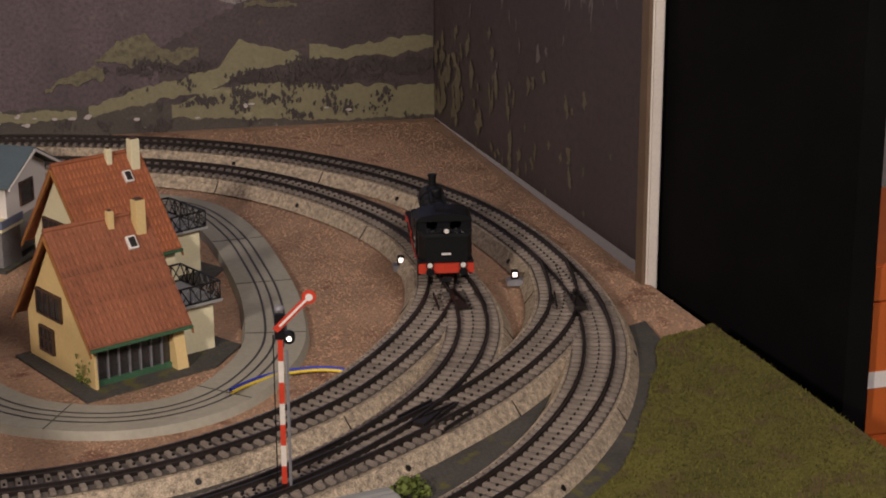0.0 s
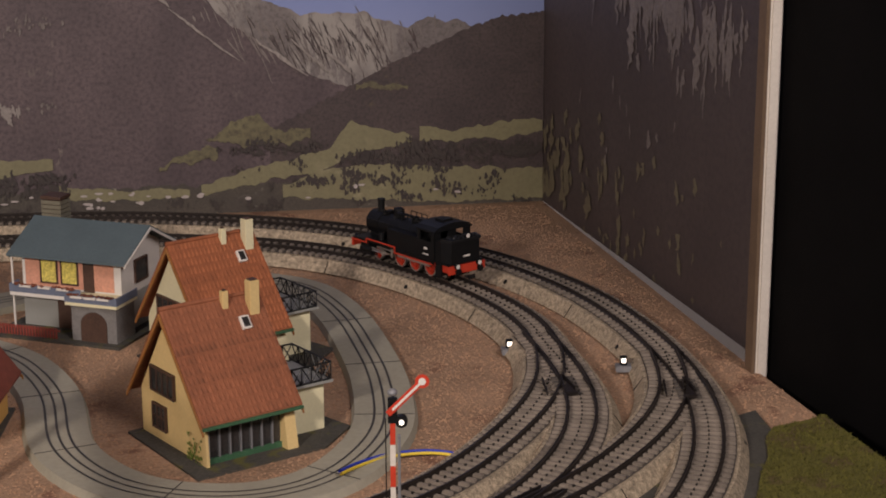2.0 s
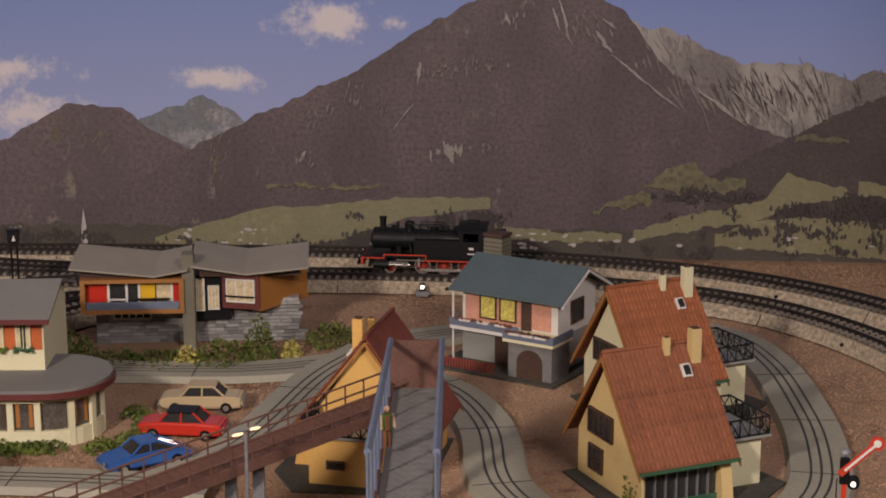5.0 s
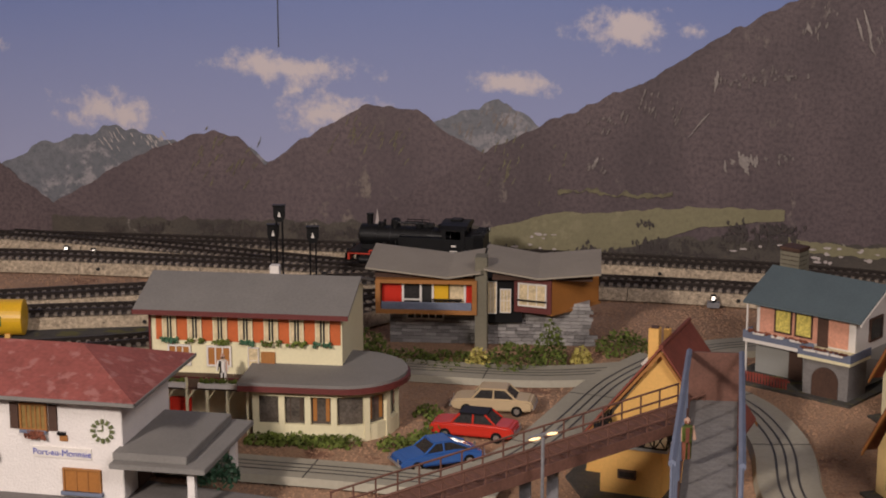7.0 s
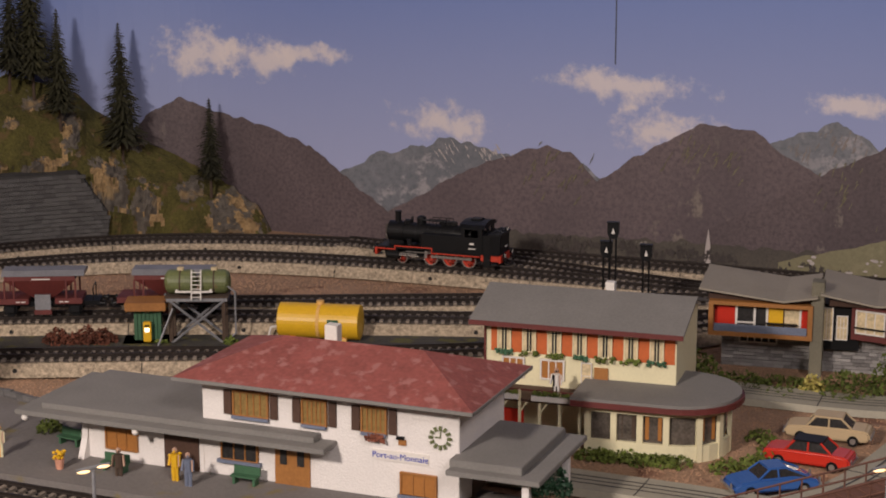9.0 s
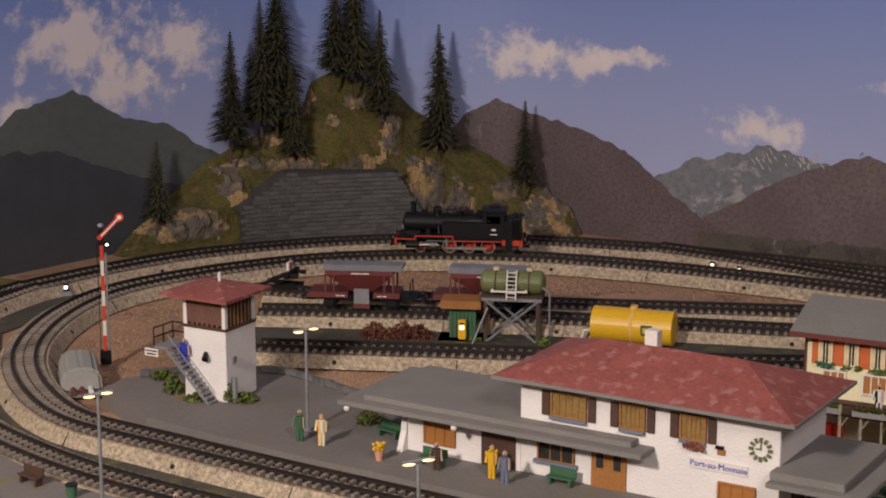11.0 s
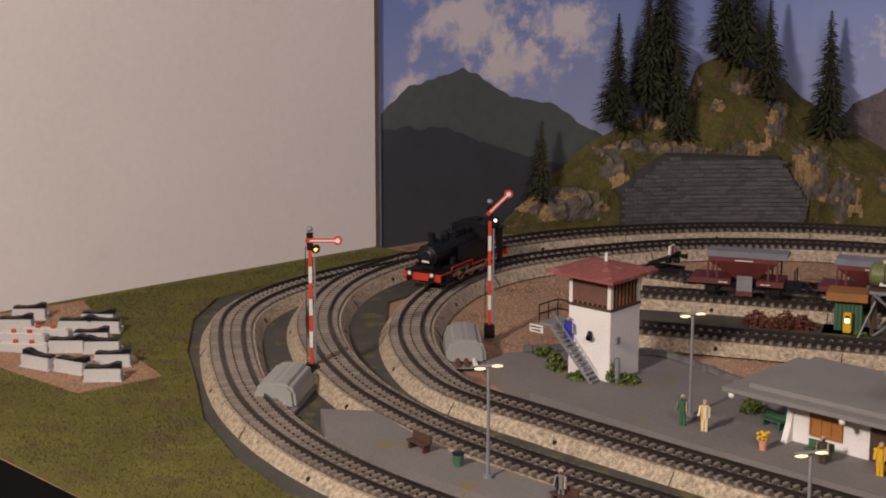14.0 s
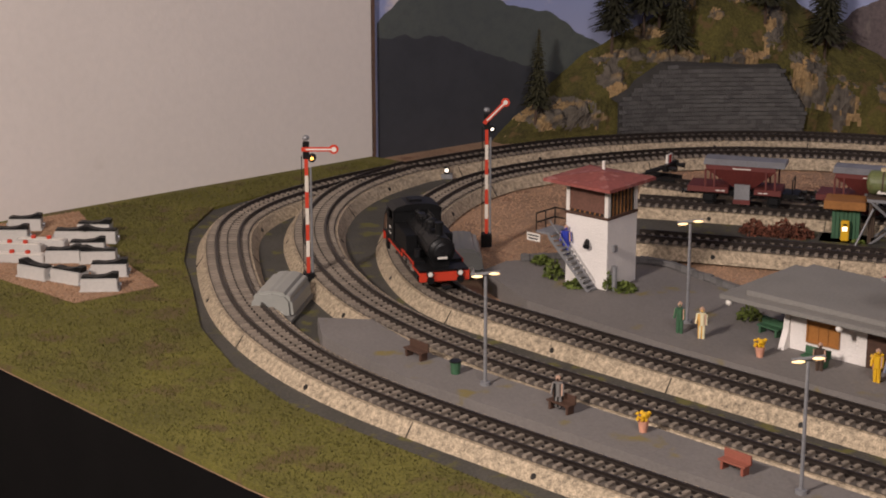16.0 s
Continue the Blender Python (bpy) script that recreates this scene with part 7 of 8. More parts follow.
# ---- cars ----
def car(m, paint, label, roof=None, fast=False):
    t = thing("car", m, label, "car", "parked cars")
    L, W = 0.054, 0.0200
    side = [(-0.027, 0.0045), (-0.0268, 0.0085), (-0.025, 0.0100), (-0.012, 0.0110), (0.012, 0.0112), (0.0245, 0.0105), (0.027, 0.0090), (0.027, 0.0045), (0.023, 0.0030), (-0.023, 0.0030)]
    if fast:
        side = [(-0.027, 0.0040), (-0.0265, 0.0070), (-0.022, 0.0092), (-0.012, 0.0108), (0.010, 0.0112), (0.022, 0.0092), (0.0268, 0.0070), (0.027, 0.0040), (0.023, 0.0028), (-0.023, 0.0028)]
    bm = bmesh.new()
    a, b = [bm.verts.new((x, -W / 2, z)) for x, z in side], [bm.verts.new((x, W / 2, z)) for x, z in side]
    bm.faces.new(a), bm.faces.new(b[::-1])
    for i in range(len(side)):
        bm.faces.new((a[i], b[i], b[(i + 1) % len(side)], a[(i + 1) % len(side)]))
    bmesh.ops.recalc_face_normals(bm, faces=bm.faces)
    bmesh.ops.bevel(bm, geom=[e for e in bm.edges], offset=0.0012, segments=2, affect="EDGES")
    part("body", bm, paint, t, smooth=False)
    top = [(-0.013, 0.0108), (-0.0075, 0.0168), (0.0085, 0.0170), (0.0155, 0.0110)] if not fast else [(-0.011, 0.0106), (-0.004, 0.0160), (0.006, 0.0162), (0.021, 0.0098)]
    bm = bmesh.new()
    a, b = [bm.verts.new((x, -W / 2 + (0.0012 if z < 0.014 else 0.0028), z)) for x, z in top], [bm.verts.new((x, W / 2 - (0.0012 if z < 0.014 else 0.0028), z)) for x, z in top]
    bm.faces.new(a), bm.faces.new(b[::-1])
    for i in range(4):
        bm.faces.new((a[i], b[i], b[(i + 1) % 4], a[(i + 1) % 4]))
    bmesh.ops.recalc_face_normals(bm, faces=bm.faces)
    part("cabin_glass", bm, "glass", t, "dark car windows")
    part("cabin_roof", B(top[1][0] - 0.0012, top[2][0] + 0.0012, -W / 2 + 0.0024, W / 2 - 0.0024, top[1][1] - 0.0008, top[1][1] + 0.0007, 0.0004), roof or paint, t)
    for sy in (-1, 1):
        for i, j in ((0, 1), (3, 2)):
            p, q = top[i], top[j]
            part("pillar", C((p[0], sy * (W / 2 - 0.0012), p[1]), (q[0], sy * (W / 2 - 0.0026), q[1]), 0.0007, seg=5), paint, t)
        part("pillar", C((0.001, sy * (W / 2 - 0.0012), 0.011), (0.001, sy * (W / 2 - 0.0026), top[1][1]), 0.0006, seg=5), paint, t)
    for x in (-0.0165, 0.0165):
        for sy in (-1, 1):
            w = part("wheel", C((x, sy * (W / 2 - 0.0022), 0.0036), (x, sy * (W / 2 + 0.0003), 0.0036), 0.0036, seg=16), "black", t)
            part("hubcap", C((x, sy * (W / 2 + 0.0002), 0.0036), (x, sy * (W / 2 + 0.0007), 0.0036), 0.0019, seg=12), "chrome", w)
    for x in (-0.0274, 0.0274):
        part("bumper", B(x - 0.0006, x + 0.0006, -W / 2 + 0.0005, W / 2 - 0.0005, 0.0048, 0.0062, 0.0002), "chrome", t)
        for sy in (-1, 1):
            part("headlight", C((x, sy * 0.0068, 0.0078), (x * 1.006, sy * 0.0068, 0.0078), 0.0014, seg=10), "chrome", t)
    return t


car(pose(-.143, 1.126, TABLE_Z + .003, 0, 0, 30), "blue", "rounded blue sports coupe parked beside the roadway", fast=True)
car(pose(-.127, 1.188, TABLE_Z, 0, 0, -9), "carred", "red saloon car with a black roof, parked", "black")
car(pose(-.120, 1.240, TABLE_Z, 0, 0, -3), "beige", "beige saloon car parked on the gravel")


# ---- footbridge: a brown ramp and a grey stair with blue rails ----
def footbridge():
    t = tagged(new("footbridge"), "footbridge with brown ramp and grey stair between blue rails", "bridge")
    # stair towards the front
    a, b = Vector((0.016, 1.050, 0.060)), Vector((0.006, 0.800, 0.072))
    d = (b - a).normalized()
    s = Vector((-d.y, d.x, 0)).normalized()
    n = 26
    for k in range(n):
        p = a.lerp(b, (k + 0.5) / n)
        bm = B(-0.0125, 0.0125, -0.0048, 0.0048, -0.0012, 0.0012)
        part("step", bm, "blockgrey", t, "worn grey step", m=Matrix.Translation(p) @ pose(0, 0, 0, 0, 0, math.degrees(math.atan2(s.y, s.x))))
    for sg in (-1, 1):
        bm = bmesh.new()
        p, q = a + s * 0.0138 * sg, b + s * 0.0138 * sg
        cyl(bm, p + Vector((0, 0, 0.004)), q + Vector((0, 0, 0.004)), 0.0012, seg=5)
        part("stringer", bm, "bridge", t)
        bm = bmesh.new()
        cyl(bm, p + Vector((0, 0, 0.028)), q + Vector((0, 0, 0.042)), 0.0017, seg=6)
        part("top_rail", bm, "bluerail", t, "blue-grey hand rail")
        for k in range(9):
            c = p.lerp(q, k / 8)
            part("rail_post", C(c, c + Vector((0, 0, 0.028 + 0.014 * k / 8)), 0.0008, seg=5), "bluerail", t)
    part("end_panel", B(0.001, 0.029, 1.049, 1.051, 0.055, 0.088), "bridge", t, "rusty red end panel")
    # ramp down to the station side
    a, b = Vector((0.004, 1.058, 0.052)), Vector((-0.165, 0.930, 0.030))
    d = (b - a).normalized()
    s = Vector((-d.y, d.x, 0)).normalized()
    n = 34
    for k in range(n):
        p = a.lerp(b, (k + 0.5) / n)
        part("plank", B(-0.0030, 0.0030, -0.011, 0.011, -0.0008, 0.0008), "bridge", t, m=Matrix.Translation(p) @ pose(0, 0, 0, 0, 0, math.degrees(math.atan2(d.y, d.x))))
    for sg in (-1, 1):
        p, q = a + s * 0.0115 * sg, b + s * 0.0115 * sg
        bm = bmesh.new()
        box(bm, 0, (q - p).length, -0.0006, 0.0006, -0.004, 0.002)
        part("girder", bm, "bridge", t, "rust-brown girder", m=Matrix.Translation(p) @ d.to_track_quat("X", "Z").to_matrix().to_4x4())
        for h in (0.006, 0.0125):
            part("rail", C(p + Vector((0, 0, h)), q + Vector((0, 0, h)), 0.0006, seg=5), "bridge", t)
        for k in range(18):
            c = p.lerp(q, k / 17)
            part("baluster", C(c, c + Vector((0, 0, 0.0128)), 0.0005, seg=4), "bridge", t)
    for f in (0.42, 0.50):
        c = a.lerp(b, f)
        part("pier", B(c.x - 0.003, c.x + 0.003, c.y - 0.003, c.y + 0.003, TABLE_Z, c.z - 0.003), "mast", t, "grey steel pier")
    part("stair_pier", B(0.006, 0.012, 0.90, 0.906, TABLE_Z, 0.066), "mast", t)
    part("stair_pier", B(0.006, 0.012, 1.03, 1.036, TABLE_Z, 0.06), "mast", t)
    return t


footbridge()


# ---- goods yard ----
def hopper_wagon(m):
    t = thing("hopper_wagon", m, "oxide-red hopper wagon with grey lid on the siding", "wagon", "hopper wagons")
    part("chassis", B(-0.043, 0.043, -0.010, 0.010, 0.0085, 0.0120, 0.0003), "black", t)
    for x0, x1 in ((-0.043, -0.011), (0.009, 0.030)):
        part("side_panel", B(x0, x1, -0.0135, 0.0135, 0.0105, 0.0150, 0.0003), "wagonred", t)
    bm = bmesh.new()
    lo, hi = [(-0.007, -0.006), (0.007, -0.006), (0.007, 0.006), (-0.007, 0.006)], [(-0.029, -0.0135), (0.025, -0.0135), (0.025, 0.0135), (-0.029, 0.0135)]
    v0, v1, v2 = [bm.verts.new((x, y, 0.0135)) for x, y in lo], [bm.verts.new((x, y, 0.0292)) for x, y in hi], [bm.verts.new((x, y, 0.0330)) for x, y in hi]
    bm.faces.new(v0[::-1]), bm.faces.new(v2)
    for i in range(4):
        j = (i + 1) % 4
        bm.faces.new((v0[i], v0[j], v1[j], v1[i])), bm.faces.new((v1[i], v1[j], v2[j], v2[i]))
    bmesh.ops.recalc_face_normals(bm, faces=bm.faces)
    part("hopper", bm, "wagonred", t, "oxide-red hopper")
    part("lid", extrude_x([(-0.0142, 0.0328), (-0.008, 0.0362), (0.008, 0.0362), (0.0142, 0.0328)], -0.031, 0.032), "mast", t, "weathered grey lid")
    for x in (-0.029, -0.022, 0.018, 0.025):
        for sy in (-1, 1):
            part("stanchion", B(x - 0.0007, x + 0.0007, sy * 0.0132 - 0.0006, sy * 0.0132 + 0.0006, 0.0150, 0.0290), "wagonred", t)
    part("chute", B(-0.006, 0.006, -0.0150, -0.0132, 0.0050, 0.0185), "mast", t, "grey discharge chute")
    part("chute_mouth", B(-0.0065, 0.0065, -0.0158, -0.0130, 0.0030, 0.0065), "wagonred", t)
    for x in (-0.019, -0.015, 0.014, 0.018):
        part("lettering_bar", B(x - 0.0016, x + 0.0016, -0.0138, -0.0134, 0.0120, 0.0128), "white", t)
    part("lettering_bar", B(-0.008, 0.006, -0.0138, -0.0134, 0.0300, 0.0308), "white", t)
    for x in (-0.026, 0.024):
        for sy in (-1, 1):
            part("wheel", C((x, sy * 0.0068, 0.0054), (x, sy * 0.0092, 0.0054), 0.0054, seg=18), "black", t)
            part("axle_box", B(x - 0.0035, x + 0.0035, sy * 0.0100, sy * 0.0122, 0.0035, 0.0085, 0.0003), "satin", t)
    for x in (-1, 1):
        part("coupling", B(x * 0.043 - 0.004, x * 0.043 + 0.004, -0.002, 0.002, 0.006, 0.0078), "satin", t)
        for sy in (-1, 1):
            bm = C((x * 0.043, sy * 0.0100, 0.0100), (x * 0.0468, sy * 0.0100, 0.0100), 0.0010, seg=8)
            cyl(bm, (x * 0.0466, sy * 0.0100, 0.0100), (x * 0.0473, sy * 0.0100, 0.0100), 0.0024, seg=12)
            part("buffer", bm, "black", t)
    bm = bmesh.new()
    for y in (-0.009, 0.009):
        cyl(bm, (0.038, y, 0.012), (0.038, y, 0.0225), 0.0005, seg=5)
    cyl(bm, (0.038, -0.009, 0.0225), (0.038, 0.009, 0.0225), 0.0005, seg=5)
    part("platform_rail", bm, "black", t)
    return t


def on_track(q, x):
    s = arclen(q)
    k = int(np.argmin(abs(q[:, 0] - x)))
    X, Y, a = along(q, s[k])
    return pose(X, Y, 0.0030, 0, 0, math.degrees(a))


hopper_wagon(on_track(SIDING_B, -0.729))
hopper_wagon(on_track(SIDING_B, -0.636))


def tank_stand():
    t = thing("tank_stand", pose(-0.602, 1.337, TABLE_Z, 0, 0, 18), "two olive fuel tanks on a weathered timber trestle", "fuel tank")
    legs = [(-0.020, -0.009), (0.020, -0.009), (0.020, 0.009), (-0.020, 0.009)]
    for x, y in legs:
        part("leg", B(x - 0.0014, x + 0.0014, y - 0.0014, y + 0.0014, 0, 0.037), "bark", t, "weathered timber leg")
    for y in (-0.0105, 0.0105):
        part("brace", C((-0.020, y, 0.002), (0.020, y, 0.035), 0.0010, seg=5), "mast", t)
        part("brace", C((0.020, y, 0.002), (-0.020, y, 0.035), 0.0010, seg=5), "mast", t)
        part("beam", B(-0.023, 0.023, y - 0.0012, y + 0.0012, 0.035, 0.0376), "mast", t)
    part("deck", B(-0.024, 0.024, -0.012, 0.012, 0.0376, 0.0388), "bark", t)
    for x in (-0.0128, 0.0128):
        bm = C((x - 0.0085, 0, 0.0480), (x + 0.0085, 0, 0.0480), 0.0092, seg=22)
        ball(bm, (x - 0.0085, 0, 0.0480), 0.0092, 2, (0.45, 1, 1))
        ball(bm, (x + 0.0085, 0, 0.0480), 0.0092, 2, (0.45, 1, 1))
        tk = part("tank", bm, "olive", t, "olive drum tank with a rusty top")
        part("tank_band", C((x - 0.0006, 0, 0.0480), (x + 0.0006, 0, 0.0480), 0.0095, seg=22), "bark", tk)
        part("manhole", C((x, 0, 0.0565), (x, 0, 0.0592), 0.0026, seg=10), "curtain", tk)
        part("valve", ball(bmesh.new(), (x - 0.002, -0.0098, 0.0430), 0.0014, 1), "white", tk)
    part("pipe", C((-0.016, -0.0112, 0.0425), (0.012, -0.0112, 0.0425), 0.0009, seg=6), "white", t)
    bm = bmesh.new()
    for x in (-0.0035, 0.0035):
        cyl(bm, (x, -0.0150, 0.037), (x, -0.0085, 0.0590), 0.0006, seg=5)
    for k in range(7):
        cyl(bm, (-0.0035, -0.0144 + 0.0009 * k, 0.039 + 0.003 * k), (0.0035, -0.0144 + 0.0009 * k, 0.039 + 0.003 * k), 0.0004, seg=4)
    part("ladder", bm, "white", t, "pale ladder")
    bm = C((0.0225, -0.006, 0.046), (0.029, -0.010, 0.042), 0.0008, seg=6)
    cyl(bm, (0.029, -0.010, 0.042), (0.029, -0.010, 0.010), 0.0008, seg=6)
    cyl(bm, (0.029, -0.010, 0.010), (0.024, -0.010, 0.006), 0.0008, seg=6)
    part("hose", bm, "mast", t)
    part("prop", C((-0.018, -0.012, 0.030), (-0.030, -0.020, 0.0), 0.0008, seg=5), "mast", t)
    return t


tank_stand()


def pump_hut():
    t = thing("pump_hut", pose(-0.640, 1.327, TABLE_Z, 0, 0, 20), "dark green pump hut with flat wooden roof and yellow fuel pump", "pump hut")
    part("slab", B(-0.018, 0.022, -0.016, 0.012, 0, 0.003), "platform", t)
    part("wall", B(-0.010, 0.010, -0.004, 0.010, 0.003, 0.027), "green", t, "dark green boarded wall")
    for k in range(7):
        part("board", B(-0.0098 + k * 0.003, -0.0075 + k * 0.003, -0.0050, -0.0040, 0.003, 0.027), "green", t)
    part("roof", B(-0.016, 0.015, -0.012, 0.012, 0.027, 0.0335, 0.0005), "wood", t, "flat brown wooden roof")
    pm = part("pump", B(-0.0025, 0.0035, -0.0115, -0.0075, 0.003, 0.0185, 0.0005), "yellow", t, "yellow fuel pump")
    part("pump_dial", B(-0.0012, 0.0022, -0.0120, -0.0114, 0.0110, 0.0140), "lamp_white", pm, "glowing dial")
    part("pump_top", B(-0.0012, 0.0022, -0.0120, -0.0114, 0.0152, 0.0164), "black", pm)
    return t


pump_hut()


def yellow_tank():
    t = thing("storage_tank", pose(-0.514, 1.366, TABLE_Z, 0, 0, 8), "yellow cylindrical fuel storage tank lying in the yard", "fuel tank")
    bm = C((-0.031, 0, 0.0165), (0.031, 0, 0.0165), 0.0135, seg=32)
    ball(bm, (0.031, 0, 0.0165), 0.0135, 3, (0.10, 1, 1))
    ball(bm, (-0.031, 0, 0.0165), 0.0135, 3, (0.10, 1, 1))
    part("shell", bm, "yellow", t)
    part("band", C((-0.0012, 0, 0.0165), (0.0012, 0, 0.0165), 0.0138, seg=32), "ochre", t)
    part("hatch", C((0, 0, 0.0285), (0, 0, 0.0325), 0.003, seg=12), "ochre", t)
    part("shield_plate", B(0.008, 0.0165, -0.0142, -0.0128, 0.013, 0.021, 0.0004), "green", t, "dark green shield mark")
    part("shield_core", B(0.0098, 0.0147, -0.0146, -0.0140, 0.0150, 0.0190), "yellow", t)
    for x in (-0.02, 0.02):
        part("cradle", B(x - 0.002, x + 0.002, -0.010, 0.010, 0, 0.006), "ochre", t)
    bm = C((-0.031, -0.004, 0.012), (-0.038, -0.004, 0.011), 0.001, seg=6)
    cyl(bm, (-0.038, -0.004, 0.011), (-0.040, -0.004, 0.003), 0.001, seg=6)
    part("pipe", bm, "white", t)
    return t


yellow_tank()
bushes("red_brown_bush", [(-0.69 + 0.011 * k, 1.300 + 0.004 * k, TABLE_Z, 0.011, (0.010, 0.016, 0.014, 0.015)[k % 4], 420) for k in range(-1, 3)], "dry red-brown bush between the sidings", "redbush", 51)
bushes("weed_tuft", [(-0.625, 1.318, TABLE_Z, 0.006, 0.006, 90), (-0.574, 1.332, TABLE_Z, 0.006, 0.009, 120)], "yellow-green weeds at the trestle foot", seed=52, category="plants")


def buffer_stop():
    t = thing("buffer_stop", on_track(SIDING_A, -0.826), "black buffer stop with red and white board", "buffer stop")
    for sy in (-0.0085, 0.0085):
        part("side_frame", extrude_x([(sy - 0.001, 0), (sy + 0.001, 0), (sy + 0.001, 0.003), (sy - 0.001, 0.003)], -0.014, 0.018), "black", t)
        part("strut", C((-0.014, sy, 0.002), (0.012, sy, 0.013), 0.0013, seg=6), "black", t)
        part("buffer", C((0.012, sy, 0.0115), (0.020, sy, 0.0115), 0.0014, 0.0022, seg=8), "black", t)
    part("cross_beam", B(0.009, 0.013, -0.013, 0.013, 0.009, 0.0145, 0.0003), "black", t)
    part("board", B(0.0085, 0.0105, -0.005, 0.005, 0.0145, 0.0215), "white", t)
    part("board_stripe", B(0.0082, 0.0108, -0.002, 0.002, 0.0147, 0.0213), "red", t)
    return t


buffer_stop()


# ---- platform furniture and figures ----
def bench(m, paint, label):
    t = thing("bench", m, label, "bench", "platform benches")
    part("seat", B(-0.0085, 0.0085, -0.0035, 0.0015, 0.0045, 0.0055), paint, t)
    part("backrest", B(-0.0085, 0.0085, 0.0015, 0.0025, 0.0050, 0.0100), paint, t)
    for x in (-0.0065, 0.0065):
        part("leg", B(x - 0.0008, x + 0.0008, -0.003, 0.002, 0, 0.0046), paint, t)
    return t


PZ = 0.0011
bench(pose(-.706, .889, PZ, 0, 0, -12), "darkwood", "brown wooden bench on the island platform")
bench(pose(-.471, .850, PZ, 0, 0, -10), "dullred", "faded red bench on the island platform")
bench(pose(-.588, .868, PZ, 0, 0, -10), "darkwood", "dark bench with a seated figure, on the island platform")
bench(pose(-.560, 1.056, PZ, 0, 0, -14), "green", "green bench beside the station wing")
bench(pose(-.512, 1.021, PZ, 0, 0, -6), "green", "green bench under the station canopy")
bench(pose(-.430, 1.022, PZ, 0, 0, -6), "green", "green bench against the station wall")


def figure(x, y, z, mats, label, seated=False):
    """A plain painted miniature figure in one mesh."""
    bm = bmesh.new()
    z1 = 0.002 if seated else 0.0
    for sx in (-0.0011, 0.0011):
        cyl(bm, (sx, 0, z1), (sx, 0, 0.0085), 0.0010, 0.0012, seg=6)
    nleg = len(bm.faces)
    cyl(bm, (0, 0, 0.0080), (0, 0, 0.0150), 0.0020, 0.0024, seg=8)
    for sx in (-1, 1):
        cyl(bm, (sx * 0.0026, 0, 0.0148), (sx * 0.0032, -0.0012, 0.0088), 0.0008, seg=6)
    ntor = len(bm.faces)
    ball(bm, (0, 0, 0.0172), 0.0016, 1, (1, 1, 1.2))
    bm.faces.ensure_lookup_table()
    for i, f in enumerate(bm.faces):
        f.material_index = 0 if i < nleg else 1 if i < ntor else 2
    ob = obj("figurine", bm, [M[m] for m in mats] + [M["skin"]])
    ob.matrix_world = pose(x, y, z, 0, 0, random.Random(x).uniform(-40, 40)) @ Matrix.Scale(1.08, 4)
    return tagged(ob, label, "figurine", "miniature figures")


figure(-.606, 1.024, PZ, ("green", "green"), "painted miniature figure in green on the platform")
figure(-.590, 1.023, PZ, ("ochre", "cream"), "painted miniature figure in yellow and cream")
figure(-.506, 1.013, PZ - 0.003, ("bark", "bark"), "painted miniature figure in brown seated on a bench", True)
figure(-.471, 1.015, PZ, ("yellow", "yellow"), "painted miniature figure in yellow under the canopy")
figure(-.460, 1.009, PZ, ("bluerail", "bluerail"), "painted miniature figure in blue under the canopy")
figure(-.590, .867, PZ, ("black", "blockgrey"), "painted miniature figure in grey seated on a bench", True)
figure(-.722, 1.070, 0.0215, ("cable_b", "cable_b"), "painted miniature figure in blue on the stairs")
figure(-.285, 1.180, TABLE_Z + 0.0303, ("black", "white"), "painted miniature waiter in white on the terrace")
figure(-.0, .925, 0.072, ("redbush", "leaf"), "painted miniature figure in brown on the stair")


def litter_bin(x, y):
    t = thing("litter_bin", pose(x, y, PZ), "small dark green litter bin on the platform", "bin")
    part("tub", C((0, 0, 0), (0, 0, 0.0075), 0.0026, 0.0034, seg=12), "green", t)
    part("rim", C((0, 0, 0.0072), (0, 0, 0.0080), 0.0037, seg=12), "satin", t)
    return t


def flower_pot(x, y):
    t = thing("flower_pot", pose(x, y, PZ), "terracotta pot with yellow flowers on the platform", "flower pot")
    part("pot", C((0, 0, 0), (0, 0, 0.0065), 0.0020, 0.0030, seg=12), "pink", t)
    bm = bmesh.new()
    r = random.Random(6)
    for _ in range(30):
        ball(bm, (r.uniform(-.003, .003), r.uniform(-.003, .003), 0.0072 + r.random() * 0.0035), 0.0011, 1, (1, 1, 1), 0.3, r)
    part("flowers", bm, "yellow", t)
    return t


litter_bin(-.671, .881)
flower_pot(-.536, .868)
flower_pot(-.545, 1.014)
flower_pot(-.478, 1.030)

# low stone wall behind the platform
lw = tagged(new("low_wall"), "low dark stone wall behind the platform", "wall")
q = smooth_line([(-.775, 1.098), (-.745, 1.13), (-.69, 1.147), (-.62, 1.122), (-.57, 1.108)], step=0.006, rounds=3)
r = random.Random(12)
for k in range(len(q) - 1):
    a = math.degrees(math.atan2(q[k + 1, 1] - q[k, 1], q[k + 1, 0] - q[k, 0]))
    for row in range(2):
        part("stone", B(-0.0029, 0.0029, -0.0018, 0.0018, 0.0, r.uniform(0.0034, 0.0044)), "wallstone", lw, m=pose(q[k, 0], q[k, 1], TABLE_Z + 0.010 + row * 0.0042, 0, 0, a + r.uniform(-4, 4)))


# ---- control switches on the left ----
PATCH = [(-1.158, 1.024), (-1.178, .954), (-1.09, .866), (-.973, .857), (-.957, .919), (-1.03, .95)]
structure("gravel_patch", prism(PATCH, TABLE_Z + 0.0035, TABLE_Z + 0.0046), "gravel", "bare gravel patch in the grass")


